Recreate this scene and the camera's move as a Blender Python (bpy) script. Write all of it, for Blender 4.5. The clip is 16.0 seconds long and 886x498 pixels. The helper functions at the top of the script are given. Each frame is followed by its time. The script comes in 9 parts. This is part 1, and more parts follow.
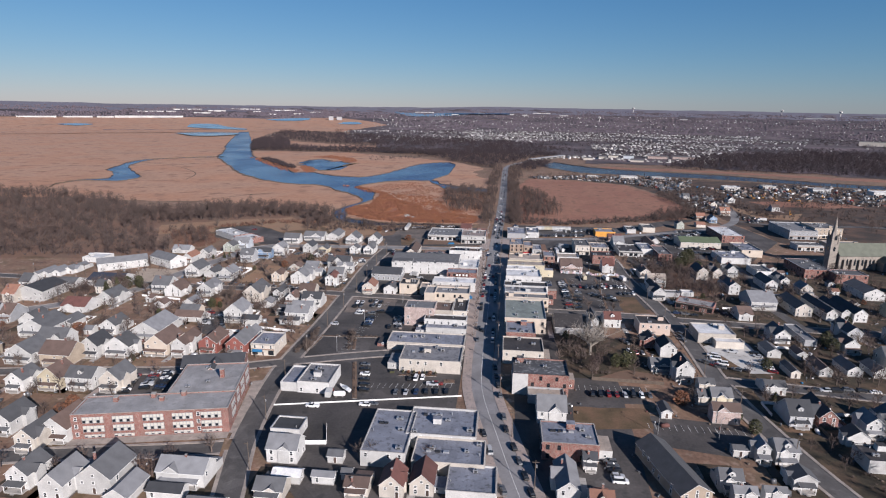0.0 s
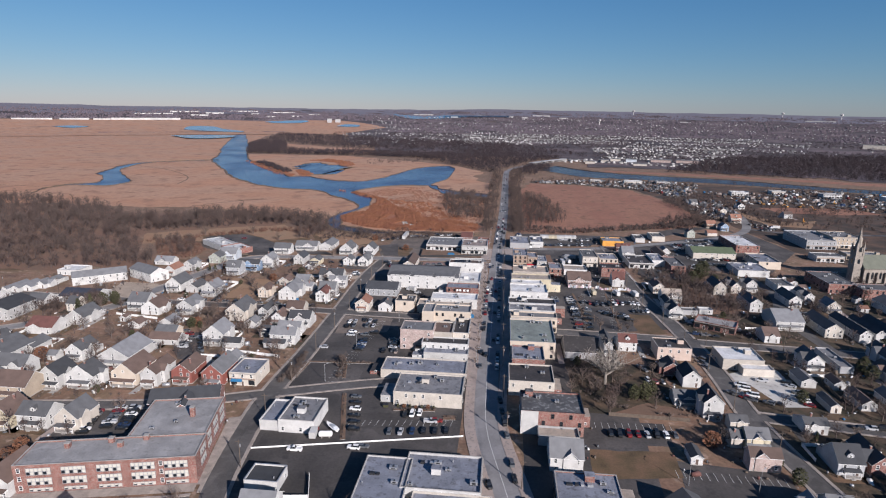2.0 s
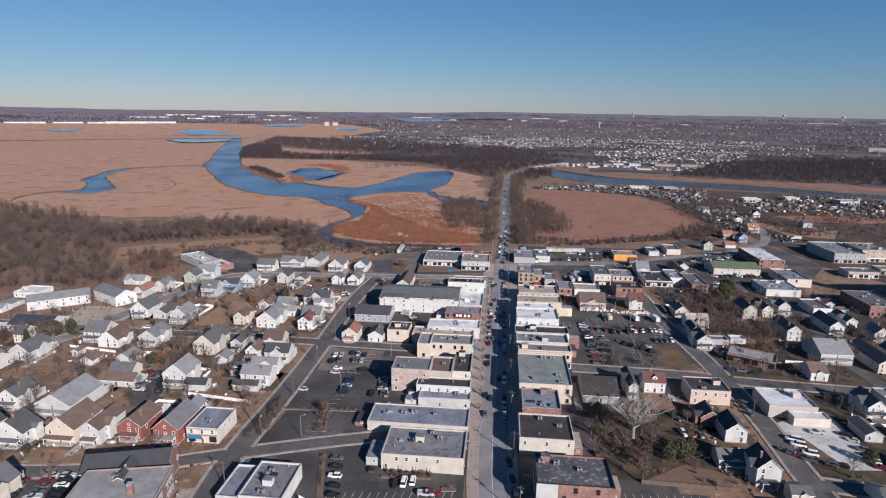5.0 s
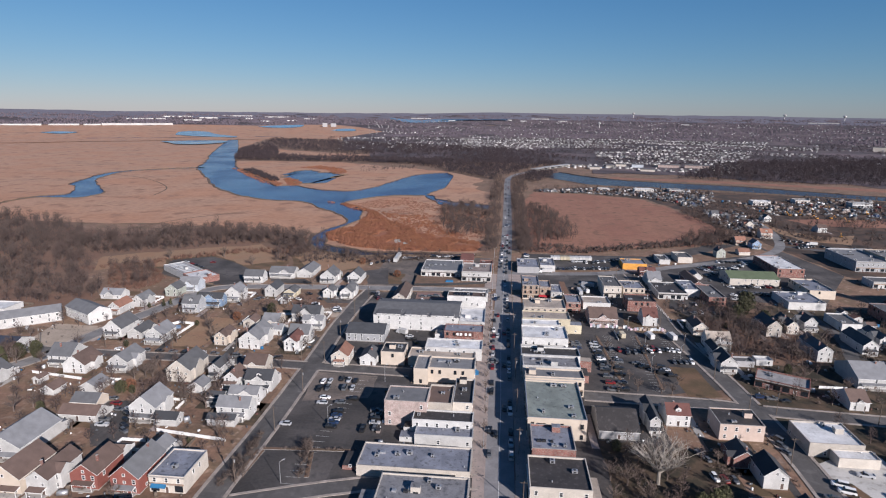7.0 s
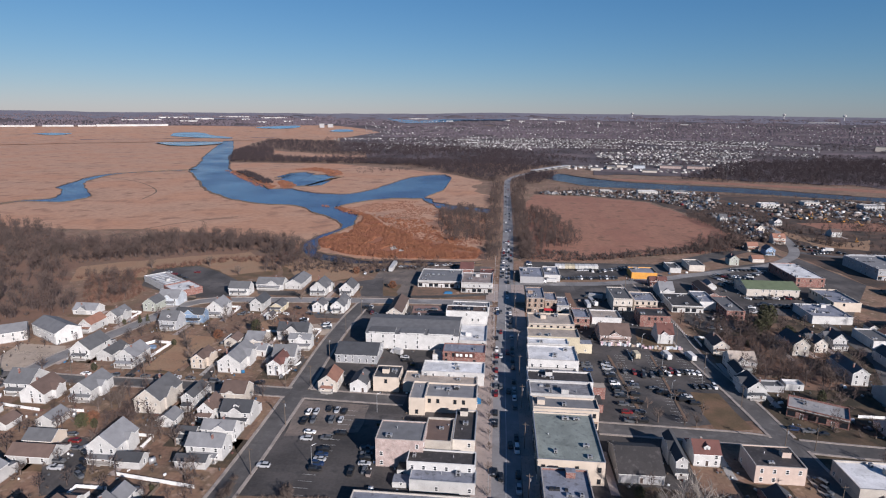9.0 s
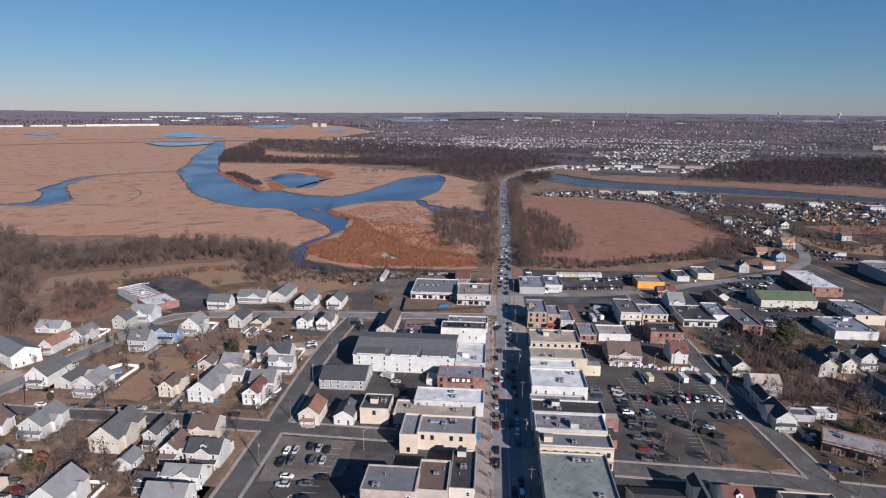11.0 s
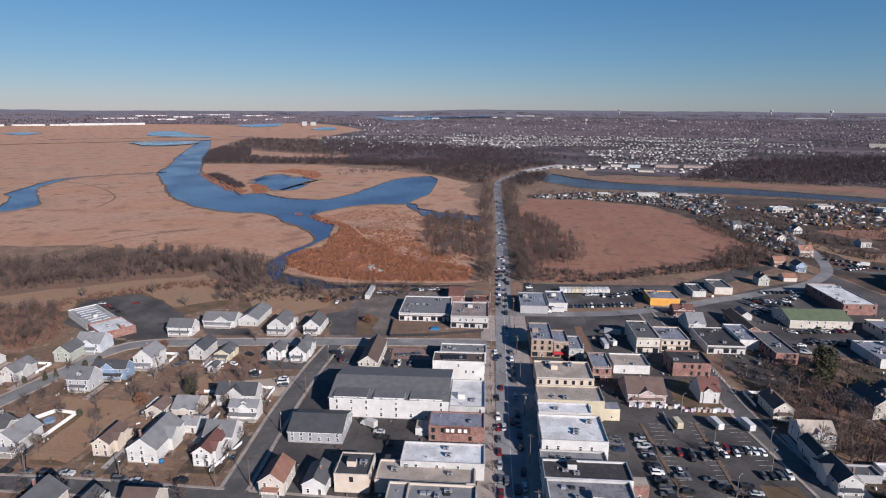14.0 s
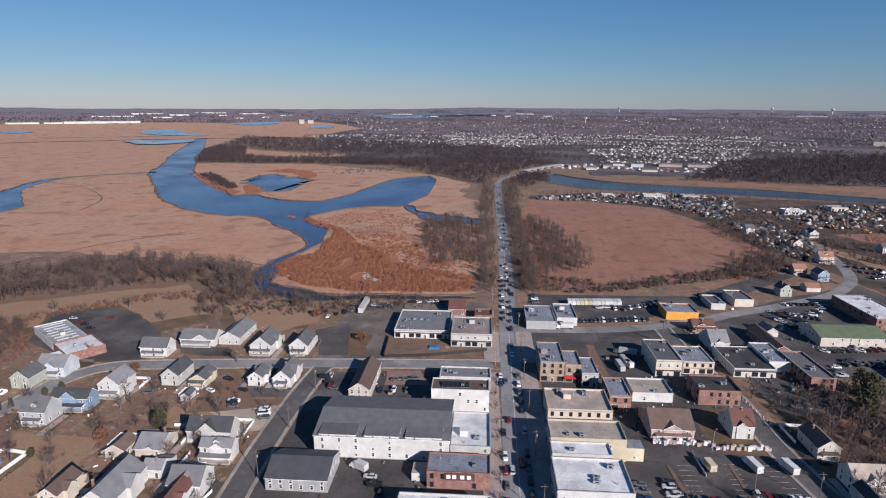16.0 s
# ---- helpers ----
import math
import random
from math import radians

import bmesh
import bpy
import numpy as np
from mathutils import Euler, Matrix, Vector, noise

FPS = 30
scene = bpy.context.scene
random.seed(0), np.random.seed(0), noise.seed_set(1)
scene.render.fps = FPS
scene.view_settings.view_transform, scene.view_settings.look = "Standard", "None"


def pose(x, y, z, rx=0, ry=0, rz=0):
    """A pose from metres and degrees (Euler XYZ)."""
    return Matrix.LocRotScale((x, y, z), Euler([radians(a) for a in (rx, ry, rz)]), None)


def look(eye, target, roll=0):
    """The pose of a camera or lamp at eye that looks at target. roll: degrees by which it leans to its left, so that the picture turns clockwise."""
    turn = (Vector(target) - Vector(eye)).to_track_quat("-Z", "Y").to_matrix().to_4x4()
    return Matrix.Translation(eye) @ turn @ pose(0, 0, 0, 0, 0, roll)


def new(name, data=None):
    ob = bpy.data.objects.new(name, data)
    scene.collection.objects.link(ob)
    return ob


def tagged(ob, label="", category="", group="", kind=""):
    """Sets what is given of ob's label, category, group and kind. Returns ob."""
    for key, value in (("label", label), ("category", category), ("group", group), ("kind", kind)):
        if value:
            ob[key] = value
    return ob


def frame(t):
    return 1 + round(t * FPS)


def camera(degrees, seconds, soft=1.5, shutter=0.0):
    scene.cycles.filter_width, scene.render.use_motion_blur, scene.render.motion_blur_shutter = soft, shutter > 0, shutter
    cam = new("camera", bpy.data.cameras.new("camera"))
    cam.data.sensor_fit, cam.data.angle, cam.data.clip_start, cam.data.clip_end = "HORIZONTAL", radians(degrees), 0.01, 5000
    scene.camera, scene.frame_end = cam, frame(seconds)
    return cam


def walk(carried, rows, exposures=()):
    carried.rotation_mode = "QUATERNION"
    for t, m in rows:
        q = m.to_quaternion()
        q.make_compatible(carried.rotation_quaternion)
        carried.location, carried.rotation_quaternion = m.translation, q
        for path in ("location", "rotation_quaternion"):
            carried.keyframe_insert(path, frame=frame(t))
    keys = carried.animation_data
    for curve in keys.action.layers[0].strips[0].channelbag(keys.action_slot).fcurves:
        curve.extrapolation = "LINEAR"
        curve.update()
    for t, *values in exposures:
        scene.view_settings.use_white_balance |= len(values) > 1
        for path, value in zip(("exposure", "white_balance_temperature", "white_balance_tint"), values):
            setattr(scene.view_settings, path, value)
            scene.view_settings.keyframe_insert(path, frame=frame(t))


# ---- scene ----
cam = camera(75.1, 16.0, soft=1.15)
METRES, EYE, TILT, LEAN, TURN = 224.7, 120.0, 0.0, 0.0, 5.9
ROWS = [
    (0.0, 0.0, 0.0, 0.0, 0.16, -13.8, -0.66),
    (0.5, -0.0003, 0.0318, 0.0006, 0.13, -13.74, -0.68),
    (1.0, -0.0006, 0.0637, 0.001, 0.09, -13.68, -0.69),
    (1.5, -0.0008, 0.0954, 0.0016, 0.08, -13.64, -0.7),
    (2.0, -0.0012, 0.1273, 0.0022, 0.08, -13.58, -0.71),
    (2.5, -0.0009, 0.1587, 0.0029, 0.08, -13.53, -0.69),
    (3.0, -0.0006, 0.1899, 0.0034, 0.06, -13.48, -0.69),
    (3.5, -0.0003, 0.2208, 0.0042, 0.04, -13.45, -0.67),
    (4.0, -0.0, 0.252, 0.0043, 0.0, -13.4, -0.65),
    (6.5, 0.0023, 0.4059, 0.0068, -0.13, -13.27, -0.47),
    (7.0, 0.0026, 0.4366, 0.0071, -0.16, -13.26, -0.43),
    (7.5, 0.0027, 0.4653, 0.0075, -0.23, -13.24, -0.4),
    (8.0, 0.003, 0.4962, 0.0076, -0.26, -13.23, -0.37),
    (8.5, 0.003, 0.5265, 0.0081, -0.31, -13.23, -0.34),
    (9.0, 0.0033, 0.557, 0.008, -0.37, -13.23, -0.3),
    (11.5, 0.006, 0.7095, 0.0116, -1.12, -13.36, -0.16),
    (12.0, 0.0068, 0.741, 0.0119, -1.32, -13.38, -0.13),
    (12.5, 0.0078, 0.7727, 0.0126, -1.48, -13.41, -0.11),
    (13.0, 0.0088, 0.8047, 0.0135, -1.58, -13.46, -0.09),
    (13.5, 0.0094, 0.8368, 0.0134, -1.67, -13.48, -0.08),
    (14.0, 0.01, 0.8695, 0.0139, -1.75, -13.52, -0.07),
    (14.5, 0.0108, 0.9017, 0.0145, -1.8, -13.57, -0.07),
    (15.0, 0.0114, 0.9343, 0.0148, -1.85, -13.61, -0.06),
    (15.5, 0.0115, 0.9672, 0.0149, -1.89, -13.66, -0.06),
    (16.0, 0.0119, 0.9997, 0.015, -1.9, -13.71, -0.06),
]
walk(cam, [(t, pose(0, 0, EYE, TILT, LEAN, TURN) @ pose(METRES * x, METRES * y, METRES * z, 90 + pitch, roll, yaw)) for t, x, y, z, yaw, pitch, roll in ROWS], [(0.0, 0.55, 6200, 16.0)])

# ---- light ----
SUN_TO = Vector((0.64, -0.77, 0.0)).normalized()
SUN_ELEV = radians(24.5)
sun_data = bpy.data.lights.new("sun", "SUN")
sun_data.energy, sun_data.angle, sun_data.color = 5.3, radians(0.53), (1.0, 0.93, 0.84)
sun = new("sun", sun_data)
sun.matrix_world = look((0, 0, 0), -Vector((SUN_TO.x * math.cos(SUN_ELEV), SUN_TO.y * math.cos(SUN_ELEV), math.sin(SUN_ELEV))))
world = bpy.data.worlds.new("sky")
scene.world = world
world.use_nodes = True
wn = world.node_tree
sky = wn.nodes.new("ShaderNodeTexSky")
sky.sky_type, sky.sun_disc = "NISHITA", False
sky.sun_elevation = SUN_ELEV
sky.sun_rotation = math.atan2(SUN_TO.x, SUN_TO.y)
sky.altitude, sky.air_density, sky.dust_density, sky.ozone_density = 100, 1.0, 0.1, 6.0
wn.nodes["Background"].inputs[1].default_value = 0.0485
haze = wn.nodes.new("ShaderNodeMix")
haze.data_type, haze.blend_type = "RGBA", "MULTIPLY"
haze.inputs[0].default_value = 1.0
haze.inputs[7].default_value = (0.835, 0.885, 0.955, 1)
wn.links.new(sky.outputs[0], haze.inputs[6])
split, join = wn.nodes.new("ShaderNodeSeparateColor"), wn.nodes.new("ShaderNodeCombineColor")
wn.links.new(haze.outputs[2], split.inputs[0])
# clear winter air: deeper, less red overhead, mauve along the horizon
for i, (power, gain) in enumerate(((1.17, 0.815), (0.87, 1.285), (0.72, 1.76))):
    p, g = wn.nodes.new("ShaderNodeMath"), wn.nodes.new("ShaderNodeMath")
    p.operation, g.operation = "POWER", "MULTIPLY"
    wn.links.new(split.outputs[i], p.inputs[0])
    p.inputs[1].default_value, g.inputs[1].default_value = power, gain
    wn.links.new(p.outputs[0], g.inputs[0])
    wn.links.new(g.outputs[0], join.inputs[i])
wn.links.new(join.outputs[0], wn.nodes["Background"].inputs[0])

# ---- materials ----
def contrast_toned(c):
    """A colour darkened to deepen the shadows: dark surfaces lose more than pale ones."""
    v = 0.3 * c[0] + 0.6 * c[1] + 0.1 * c[2]
    k = 0.70 + 0.17 * min(1.0, v / 0.6)
    return tuple(k * x for x in c)


def material(name, colour, rough=0.8, metal=0.0, vary=0.25, scale=0.6, fine=8.0, bump=0.15, per_object=0.0, tint=None, spots=None, lines=None, patches=None, per_island=0.0):
    """A surface with wear at two scales. vary: how far the colour sways; tint: a second colour mixed in by broad noise;
    spots: (colour, amount) of small stains; lines: (direction, per metre) of ribs, boards or courses;
    patches: (per metre, amount) of square-edged repairs."""
    m = bpy.data.materials.new(name)
    m.use_nodes = True
    colour, tint = contrast_toned(colour), tint and contrast_toned(tint)
    spots = spots and (contrast_toned(spots[0]), spots[1])
    n, l = m.node_tree.nodes, m.node_tree.links
    b = n["Principled BSDF"]
    b.inputs["Roughness"].default_value, b.inputs["Metallic"].default_value = rough, metal
    co = n.new("ShaderNodeTexCoord")
    geo = n.new("ShaderNodeNewGeometry")
    broad, small = n.new("ShaderNodeTexNoise"), n.new("ShaderNodeTexNoise")
    for t, s, d in ((broad, scale, 5), (small, fine, 3)):
        t.inputs["Scale"].default_value, t.inputs["Detail"].default_value = s, d
        l.new(geo.outputs["Position"], t.inputs["Vector"])
    def mix(kind, fac, a, c):
        x = n.new("ShaderNodeMix")
        x.data_type, x.blend_type = "RGBA", kind
        for sock, v in ((x.inputs[0], fac), (x.inputs[6], a), (x.inputs[7], c)):
            if isinstance(v, (int, float)):
                sock.default_value = v
            elif isinstance(v, tuple):
                sock.default_value = (*v[:3], 1)
            else:
                l.new(v, sock)
        return x.outputs[2]
    def ramp(src, lo, hi, a=0.0, c=1.0):
        r = n.new("ShaderNodeMapRange")
        l.new(src, r.inputs[0])
        for i, v in enumerate((lo, hi, a, c)):
            r.inputs[i + 1].default_value = v
        return r.outputs[0]
    base = colour
    if tint:
        base = mix("MIX", ramp(broad.outputs["Fac"], 0.42, 0.6), base, tint)
    if spots:
        dots = n.new("ShaderNodeTexNoise")
        dots.inputs["Scale"].default_value, dots.inputs["Detail"].default_value = scale * 4, 4
        l.new(geo.outputs["Position"], dots.inputs["Vector"])
        base = mix("MIX", ramp(dots.outputs["Fac"], 0.62 - 0.12 * spots[1], 0.68), base, spots[0])
    grey = n.new("ShaderNodeMath")
    grey.operation = "ADD"
    l.new(ramp(broad.outputs["Fac"], 0.25, 0.75, 1 - vary, 1 + vary * 0.6), grey.inputs[0])
    l.new(ramp(small.outputs["Fac"], 0.25, 0.75, -vary * 0.4, vary * 0.4), grey.inputs[1])
    value = grey.outputs[0]
    if per_object:
        info = n.new("ShaderNodeObjectInfo")
        mul = n.new("ShaderNodeMath")
        mul.operation = "MULTIPLY"
        l.new(value, mul.inputs[0])
        l.new(ramp(info.outputs["Random"], 0, 1, 1 - per_object, 1 + per_object), mul.inputs[1])
        value = mul.outputs[0]
    def times(a, c):
        x = n.new("ShaderNodeMath")
        x.operation = "MULTIPLY"
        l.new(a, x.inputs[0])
        l.new(c, x.inputs[1])
        return x.outputs[0]
    if per_island:
        value = times(value, ramp(geo.outputs["Random Per Island"], 0, 1, 1 - per_island, 1 + per_island))
    if patches:
        for k, part_of in ((1.0, 1.0), (2.7, 0.6)):
            cell = n.new("ShaderNodeTexVoronoi")
            cell.distance = "CHEBYCHEV"
            cell.inputs["Scale"].default_value = patches[0] * k
            l.new(geo.outputs["Position"], cell.inputs["Vector"])
            bw = n.new("ShaderNodeRGBToBW")
            l.new(cell.outputs["Color"], bw.inputs[0])
            value = times(value, ramp(bw.outputs[0], 0.2, 0.8, 1 - patches[1] * part_of, 1 + patches[1] * part_of))
    comb = n.new("ShaderNodeCombineColor")
    for i in range(3):
        l.new(value, comb.inputs[i])
    base = mix("MULTIPLY", 1.0, base, comb.outputs[0])
    height = small.outputs["Fac"]
    if lines:
        wave = n.new("ShaderNodeTexWave")
        wave.bands_direction, wave.wave_profile = lines[0], "SAW"
        wave.inputs["Scale"].default_value = lines[1] * 0.314
        l.new(co.outputs["Object"], wave.inputs["Vector"])
        base = mix("MULTIPLY", 0.22, base, wave.outputs["Color"])
        height = wave.outputs["Fac"]
    if bump:
        bp = n.new("ShaderNodeBump")
        bp.inputs["Strength"].default_value, bp.inputs["Distance"].default_value = bump, 0.05
        l.new(height, bp.inputs["Height"])
        l.new(bp.outputs[0], b.inputs["Normal"])
    l.new(base, b.inputs["Base Color"])
    return m


def brick_material(name, c1, c2, mortar):
    m = bpy.data.materials.new(name)
    m.use_nodes = True
    n, l = m.node_tree.nodes, m.node_tree.links
    b = n["Principled BSDF"]
    b.inputs["Roughness"].default_value = 0.9
    geo = n.new("ShaderNodeNewGeometry")
    sep, comb, add = n.new("ShaderNodeSeparateXYZ"), n.new("ShaderNodeCombineXYZ"), n.new("ShaderNodeMath")
    l.new(geo.outputs["Position"], sep.inputs[0])
    l.new(sep.outputs[0], add.inputs[0])
    l.new(sep.outputs[1], add.inputs[1])
    l.new(add.outputs[0], comb.inputs[0])
    l.new(sep.outputs[2], comb.inputs[1])
    t = n.new("ShaderNodeTexBrick")
    t.inputs["Scale"].default_value, t.inputs["Mortar Size"].default_value = 1.0, 0.01
    t.inputs["Brick Width"].default_value, t.inputs["Row Height"].default_value = 0.22, 0.075
    for k, c in (("Color1", c1), ("Color2", c2), ("Mortar", mortar)):
        t.inputs[k].default_value = (*contrast_toned(c), 1)
    l.new(comb.outputs[0], t.inputs["Vector"])
    nz = n.new("ShaderNodeTexNoise")
    nz.inputs["Scale"].default_value, nz.inputs["Detail"].default_value = 0.5, 6
    l.new(geo.outputs["Position"], nz.inputs["Vector"])
    r = n.new("ShaderNodeMapRange")
    for i, v in enumerate((0.3, 0.7, 0.7, 1.2)):
        r.inputs[i + 1].default_value = v
    l.new(nz.outputs["Fac"], r.inputs[0])
    x = n.new("ShaderNodeMix")
    x.data_type, x.blend_type = "RGBA", "MULTIPLY"
    x.inputs[0].default_value = 1
    l.new(t.outputs["Color"], x.inputs[6])
    l.new(r.outputs[0], x.inputs[7])
    l.new(x.outputs[2], b.inputs["Base Color"])
    bp = n.new("ShaderNodeBump")
    bp.inputs["Strength"].default_value = 0.3
    l.new(t.outputs["Fac"], bp.inputs["Height"])
    l.new(bp.outputs[0], b.inputs["Normal"])
    return m


def siding(name, c):
    return material(name + " siding", c, 0.6, vary=0.2, scale=0.3, fine=3, spots=(tuple(v * 0.86 for v in c), 0.1), per_object=0.16, lines=("Z", 7.0), bump=0.3)


WALLS = {
    "white": siding("white", (0.585, 0.58, 0.57)), "cream": siding("cream", (0.58, 0.53, 0.47)),
    "beige": material("beige render", (0.56, 0.48, 0.40), 0.85, vary=0.15, scale=0.3), "tan": siding("tan", (0.45, 0.37, 0.29)),
    "yellow": siding("pale yellow", (0.60, 0.53, 0.39)), "peach": material("peach render", (0.54, 0.43, 0.37), 0.85, vary=0.12),
    "blue": siding("blue", (0.25, 0.36, 0.52)), "paleblue": siding("pale blue", (0.52, 0.56, 0.61)),
    "palegreen": siding("pale green", (0.47, 0.50, 0.44)), "greywall": siding("grey", (0.42, 0.43, 0.45)),
    "grey": material("grey block wall", (0.36, 0.36, 0.37), 0.85, vary=0.15), "orange": siding("orange", (0.72, 0.34, 0.06)),
    "red": siding("brick red", (0.30, 0.105, 0.085)),
    "brick": brick_material("red brick", (0.275, 0.096, 0.076), (0.22, 0.077, 0.062), (0.32, 0.27, 0.24)),
    "pinkbrick": brick_material("pinkish brick", (0.43, 0.32, 0.30), (0.38, 0.28, 0.26), (0.5, 0.44, 0.4)),
    "brickbeige": brick_material("tan brick", (0.36, 0.24, 0.17), (0.30, 0.19, 0.13), (0.4, 0.36, 0.32)),
}
WALL_WORDS = {"greywall": "grey clapboard", "grey": "grey block", "brick": "red brick", "pinkbrick": "pinkish brick", "brickbeige": "tan brick", "red": "barn-red clapboard",
              "beige": "beige rendered", "peach": "peach rendered", "palegreen": "pale green clapboard", "paleblue": "pale blue clapboard", "yellow": "pale yellow clapboard"}


def flat_roof_mat(name, c, spot, amount=0.6):
    return material(name + " roof sheet", c, 0.75, vary=0.28, scale=0.16, fine=2.0, spots=(spot, amount), patches=(0.16, 0.1), bump=0.1)


def shingle(name, c):
    return material(name + " shingle", c, 0.9, vary=0.22, scale=0.35, fine=5, per_object=0.25, bump=0.5)


ROOFS = {
    "bluegrey": flat_roof_mat("blue-grey", (0.235, 0.25, 0.30), (0.13, 0.135, 0.155)), "units": flat_roof_mat("dusty grey", (0.24, 0.24, 0.255), (0.12, 0.12, 0.13), 1.0),
    "black": flat_roof_mat("black", (0.05, 0.045, 0.045), (0.09, 0.08, 0.08)), "patchy": flat_roof_mat("patched dark", (0.10, 0.10, 0.105), (0.3, 0.3, 0.3), 0.7),
    "greengrey": flat_roof_mat("green-grey", (0.24, 0.27, 0.25), (0.16, 0.18, 0.17)),
    "white": flat_roof_mat("white", (0.63, 0.63, 0.635), (0.5, 0.5, 0.5), 0.3), "rust": flat_roof_mat("rusty ribbed", (0.30, 0.25, 0.23), (0.2, 0.12, 0.09)),
    "tan": flat_roof_mat("tan gravel", (0.40, 0.34, 0.29), (0.3, 0.26, 0.23)),
    "pale": flat_roof_mat("pale grey", (0.335, 0.325, 0.323), (0.255, 0.25, 0.247), 0.4),
    "lightgrey": shingle("light grey", (0.205, 0.208, 0.22)), "grey": shingle("grey", (0.112, 0.114, 0.122)), "dark": shingle("charcoal", (0.055, 0.058, 0.066)),
    "navy": shingle("slate blue", (0.04, 0.05, 0.08)), "brown": shingle("brown", (0.14, 0.095, 0.08)), "maroon": shingle("maroon", (0.15, 0.065, 0.055)),
    "redbrown": shingle("red-brown", (0.27, 0.135, 0.095)), "green": shingle("moss green", (0.12, 0.155, 0.09)),
}
ROOF_WORDS = {"bluegrey": "blue-grey", "units": "dusty grey", "greengrey": "green-grey", "patchy": "patched dark grey", "lightgrey": "light grey", "dark": "charcoal", "navy": "slate-blue", "redbrown": "red-brown", "green": "moss-green", "rust": "rusty ribbed"}
TRIM = material("white trim", (0.78, 0.78, 0.77), 0.5, vary=0.06, bump=0)
GLASS = material("dark window glass", (0.025, 0.03, 0.038), 0.08, vary=0.3, scale=0.4, bump=0)
DOORM = material("dark door paint", (0.10, 0.07, 0.06), 0.5, vary=0.2, per_object=0.6, bump=0)
METAL = material("galvanised metal", (0.50, 0.51, 0.53), 0.45, 0.6, vary=0.2, bump=0.05)
DARKMETAL = material("dark metal", (0.06, 0.06, 0.065), 0.5, 0.5, vary=0.2, bump=0)
CONCRETE = material("concrete", (0.38, 0.36, 0.34), 0.9, vary=0.18, scale=0.3, spots=((0.25, 0.24, 0.23), 0.4))
PAVING = material("paving", (0.38, 0.31, 0.28), 0.9, vary=0.2, scale=0.25, spots=((0.22, 0.2, 0.19), 0.5))
ASPHALT = material("road asphalt", (0.25, 0.242, 0.248), 0.85, patches=(0.09, 0.1), vary=0.22, scale=0.08, fine=1.2, spots=((0.23, 0.222, 0.225), 0.6), bump=0.05)
LOT = material("worn lot asphalt", (0.077, 0.069, 0.067), 0.9, patches=(0.045, 0.16), vary=0.45, scale=0.05, fine=1.0, tint=(0.096, 0.085, 0.081), spots=((0.052, 0.048, 0.048), 0.6), bump=0.05)
PAINT = material("road paint", (0.62, 0.62, 0.60), 0.7, vary=0.3, scale=1.5, bump=0)
BRICKPAVE = material("pink brick paving", (0.27, 0.165, 0.14), 0.9, vary=0.25, scale=0.3, fine=2, spots=((0.2, 0.14, 0.125), 0.5))
SIDEPAVE = material("pale side pavement", (0.36, 0.31, 0.275), 0.9, vary=0.25, scale=0.3, fine=3, spots=((0.30, 0.26, 0.235), 0.6), patches=(0.3, 0.1))
GRAVEL = material("tan gravel", (0.42, 0.34, 0.27), 0.95, vary=0.25, scale=0.1, fine=2, spots=((0.33, 0.26, 0.2), 0.6), bump=0.2)
CROSSROAD = material("pale cross street asphalt", (0.245, 0.235, 0.232), 0.85, patches=(0.08, 0.12), vary=0.25, scale=0.08, fine=1.2, spots=((0.2, 0.19, 0.188), 0.6), bump=0.05)
WOODBARK = material("woodland bark", (0.118, 0.080, 0.070), 0.95, vary=0.35, scale=0.05, fine=0.5, tint=(0.085, 0.062, 0.055), bump=0)
PALEGRAVEL = material("pale gravel", (0.52, 0.50, 0.47), 0.95, vary=0.25, scale=0.1, fine=2, spots=((0.38, 0.36, 0.33), 0.6), bump=0.2)
PINKWRAP = material("pink plastic wrap", (0.55, 0.36, 0.42), 0.5, vary=0.3, scale=1.0, fine=4, tint=(0.62, 0.55, 0.58))
DUSTLOT = material("dusty yard asphalt", (0.150, 0.126, 0.112), 0.95, patches=(0.06, 0.14), vary=0.4, scale=0.06, fine=1.0, tint=(0.19, 0.15, 0.128), spots=((0.10, 0.088, 0.08), 0.6), bump=0.05)
LAWN = material("winter lawn", (0.150, 0.098, 0.050), 0.95, vary=0.45, scale=0.12, fine=1.5, tint=(0.165, 0.096, 0.055), bump=0.3)
EARTH = material("winter ground", (0.29, 0.168, 0.112), 0.95, patches=(0.06, 0.16), vary=0.5, scale=0.07, fine=0.7, tint=(0.17, 0.112, 0.070), spots=((0.32, 0.22, 0.165), 0.6), bump=0.3)
MARSH = material("dry marsh grass", (0.52, 0.305, 0.20), 0.95, vary=0.4, scale=0.009, fine=0.15, tint=(0.41, 0.215, 0.13), spots=((0.29, 0.155, 0.10), 0.7), bump=0.5)
RUSSET = material("russet marsh grass", (0.38, 0.182, 0.118), 0.95, vary=0.4, scale=0.02, fine=0.25, tint=(0.27, 0.120, 0.079), spots=((0.20, 0.105, 0.065), 0.5), bump=0.5)
SIDEROAD = material("side street asphalt", (0.112, 0.104, 0.101), 0.85, patches=(0.08, 0.14), vary=0.3, scale=0.08, fine=1.2, spots=((0.138, 0.128, 0.124), 0.7), bump=0.05)
LITTER = material("woodland leaf litter", (0.25, 0.138, 0.092), 0.95, vary=0.4, scale=0.04, fine=0.4, tint=(0.17, 0.105, 0.072), bump=0.2)
# Woodland brown with a little mauve distance haze mixed into the colour.
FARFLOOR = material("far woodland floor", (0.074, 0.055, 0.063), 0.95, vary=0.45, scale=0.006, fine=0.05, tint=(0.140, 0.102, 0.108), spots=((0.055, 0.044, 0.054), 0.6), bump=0)
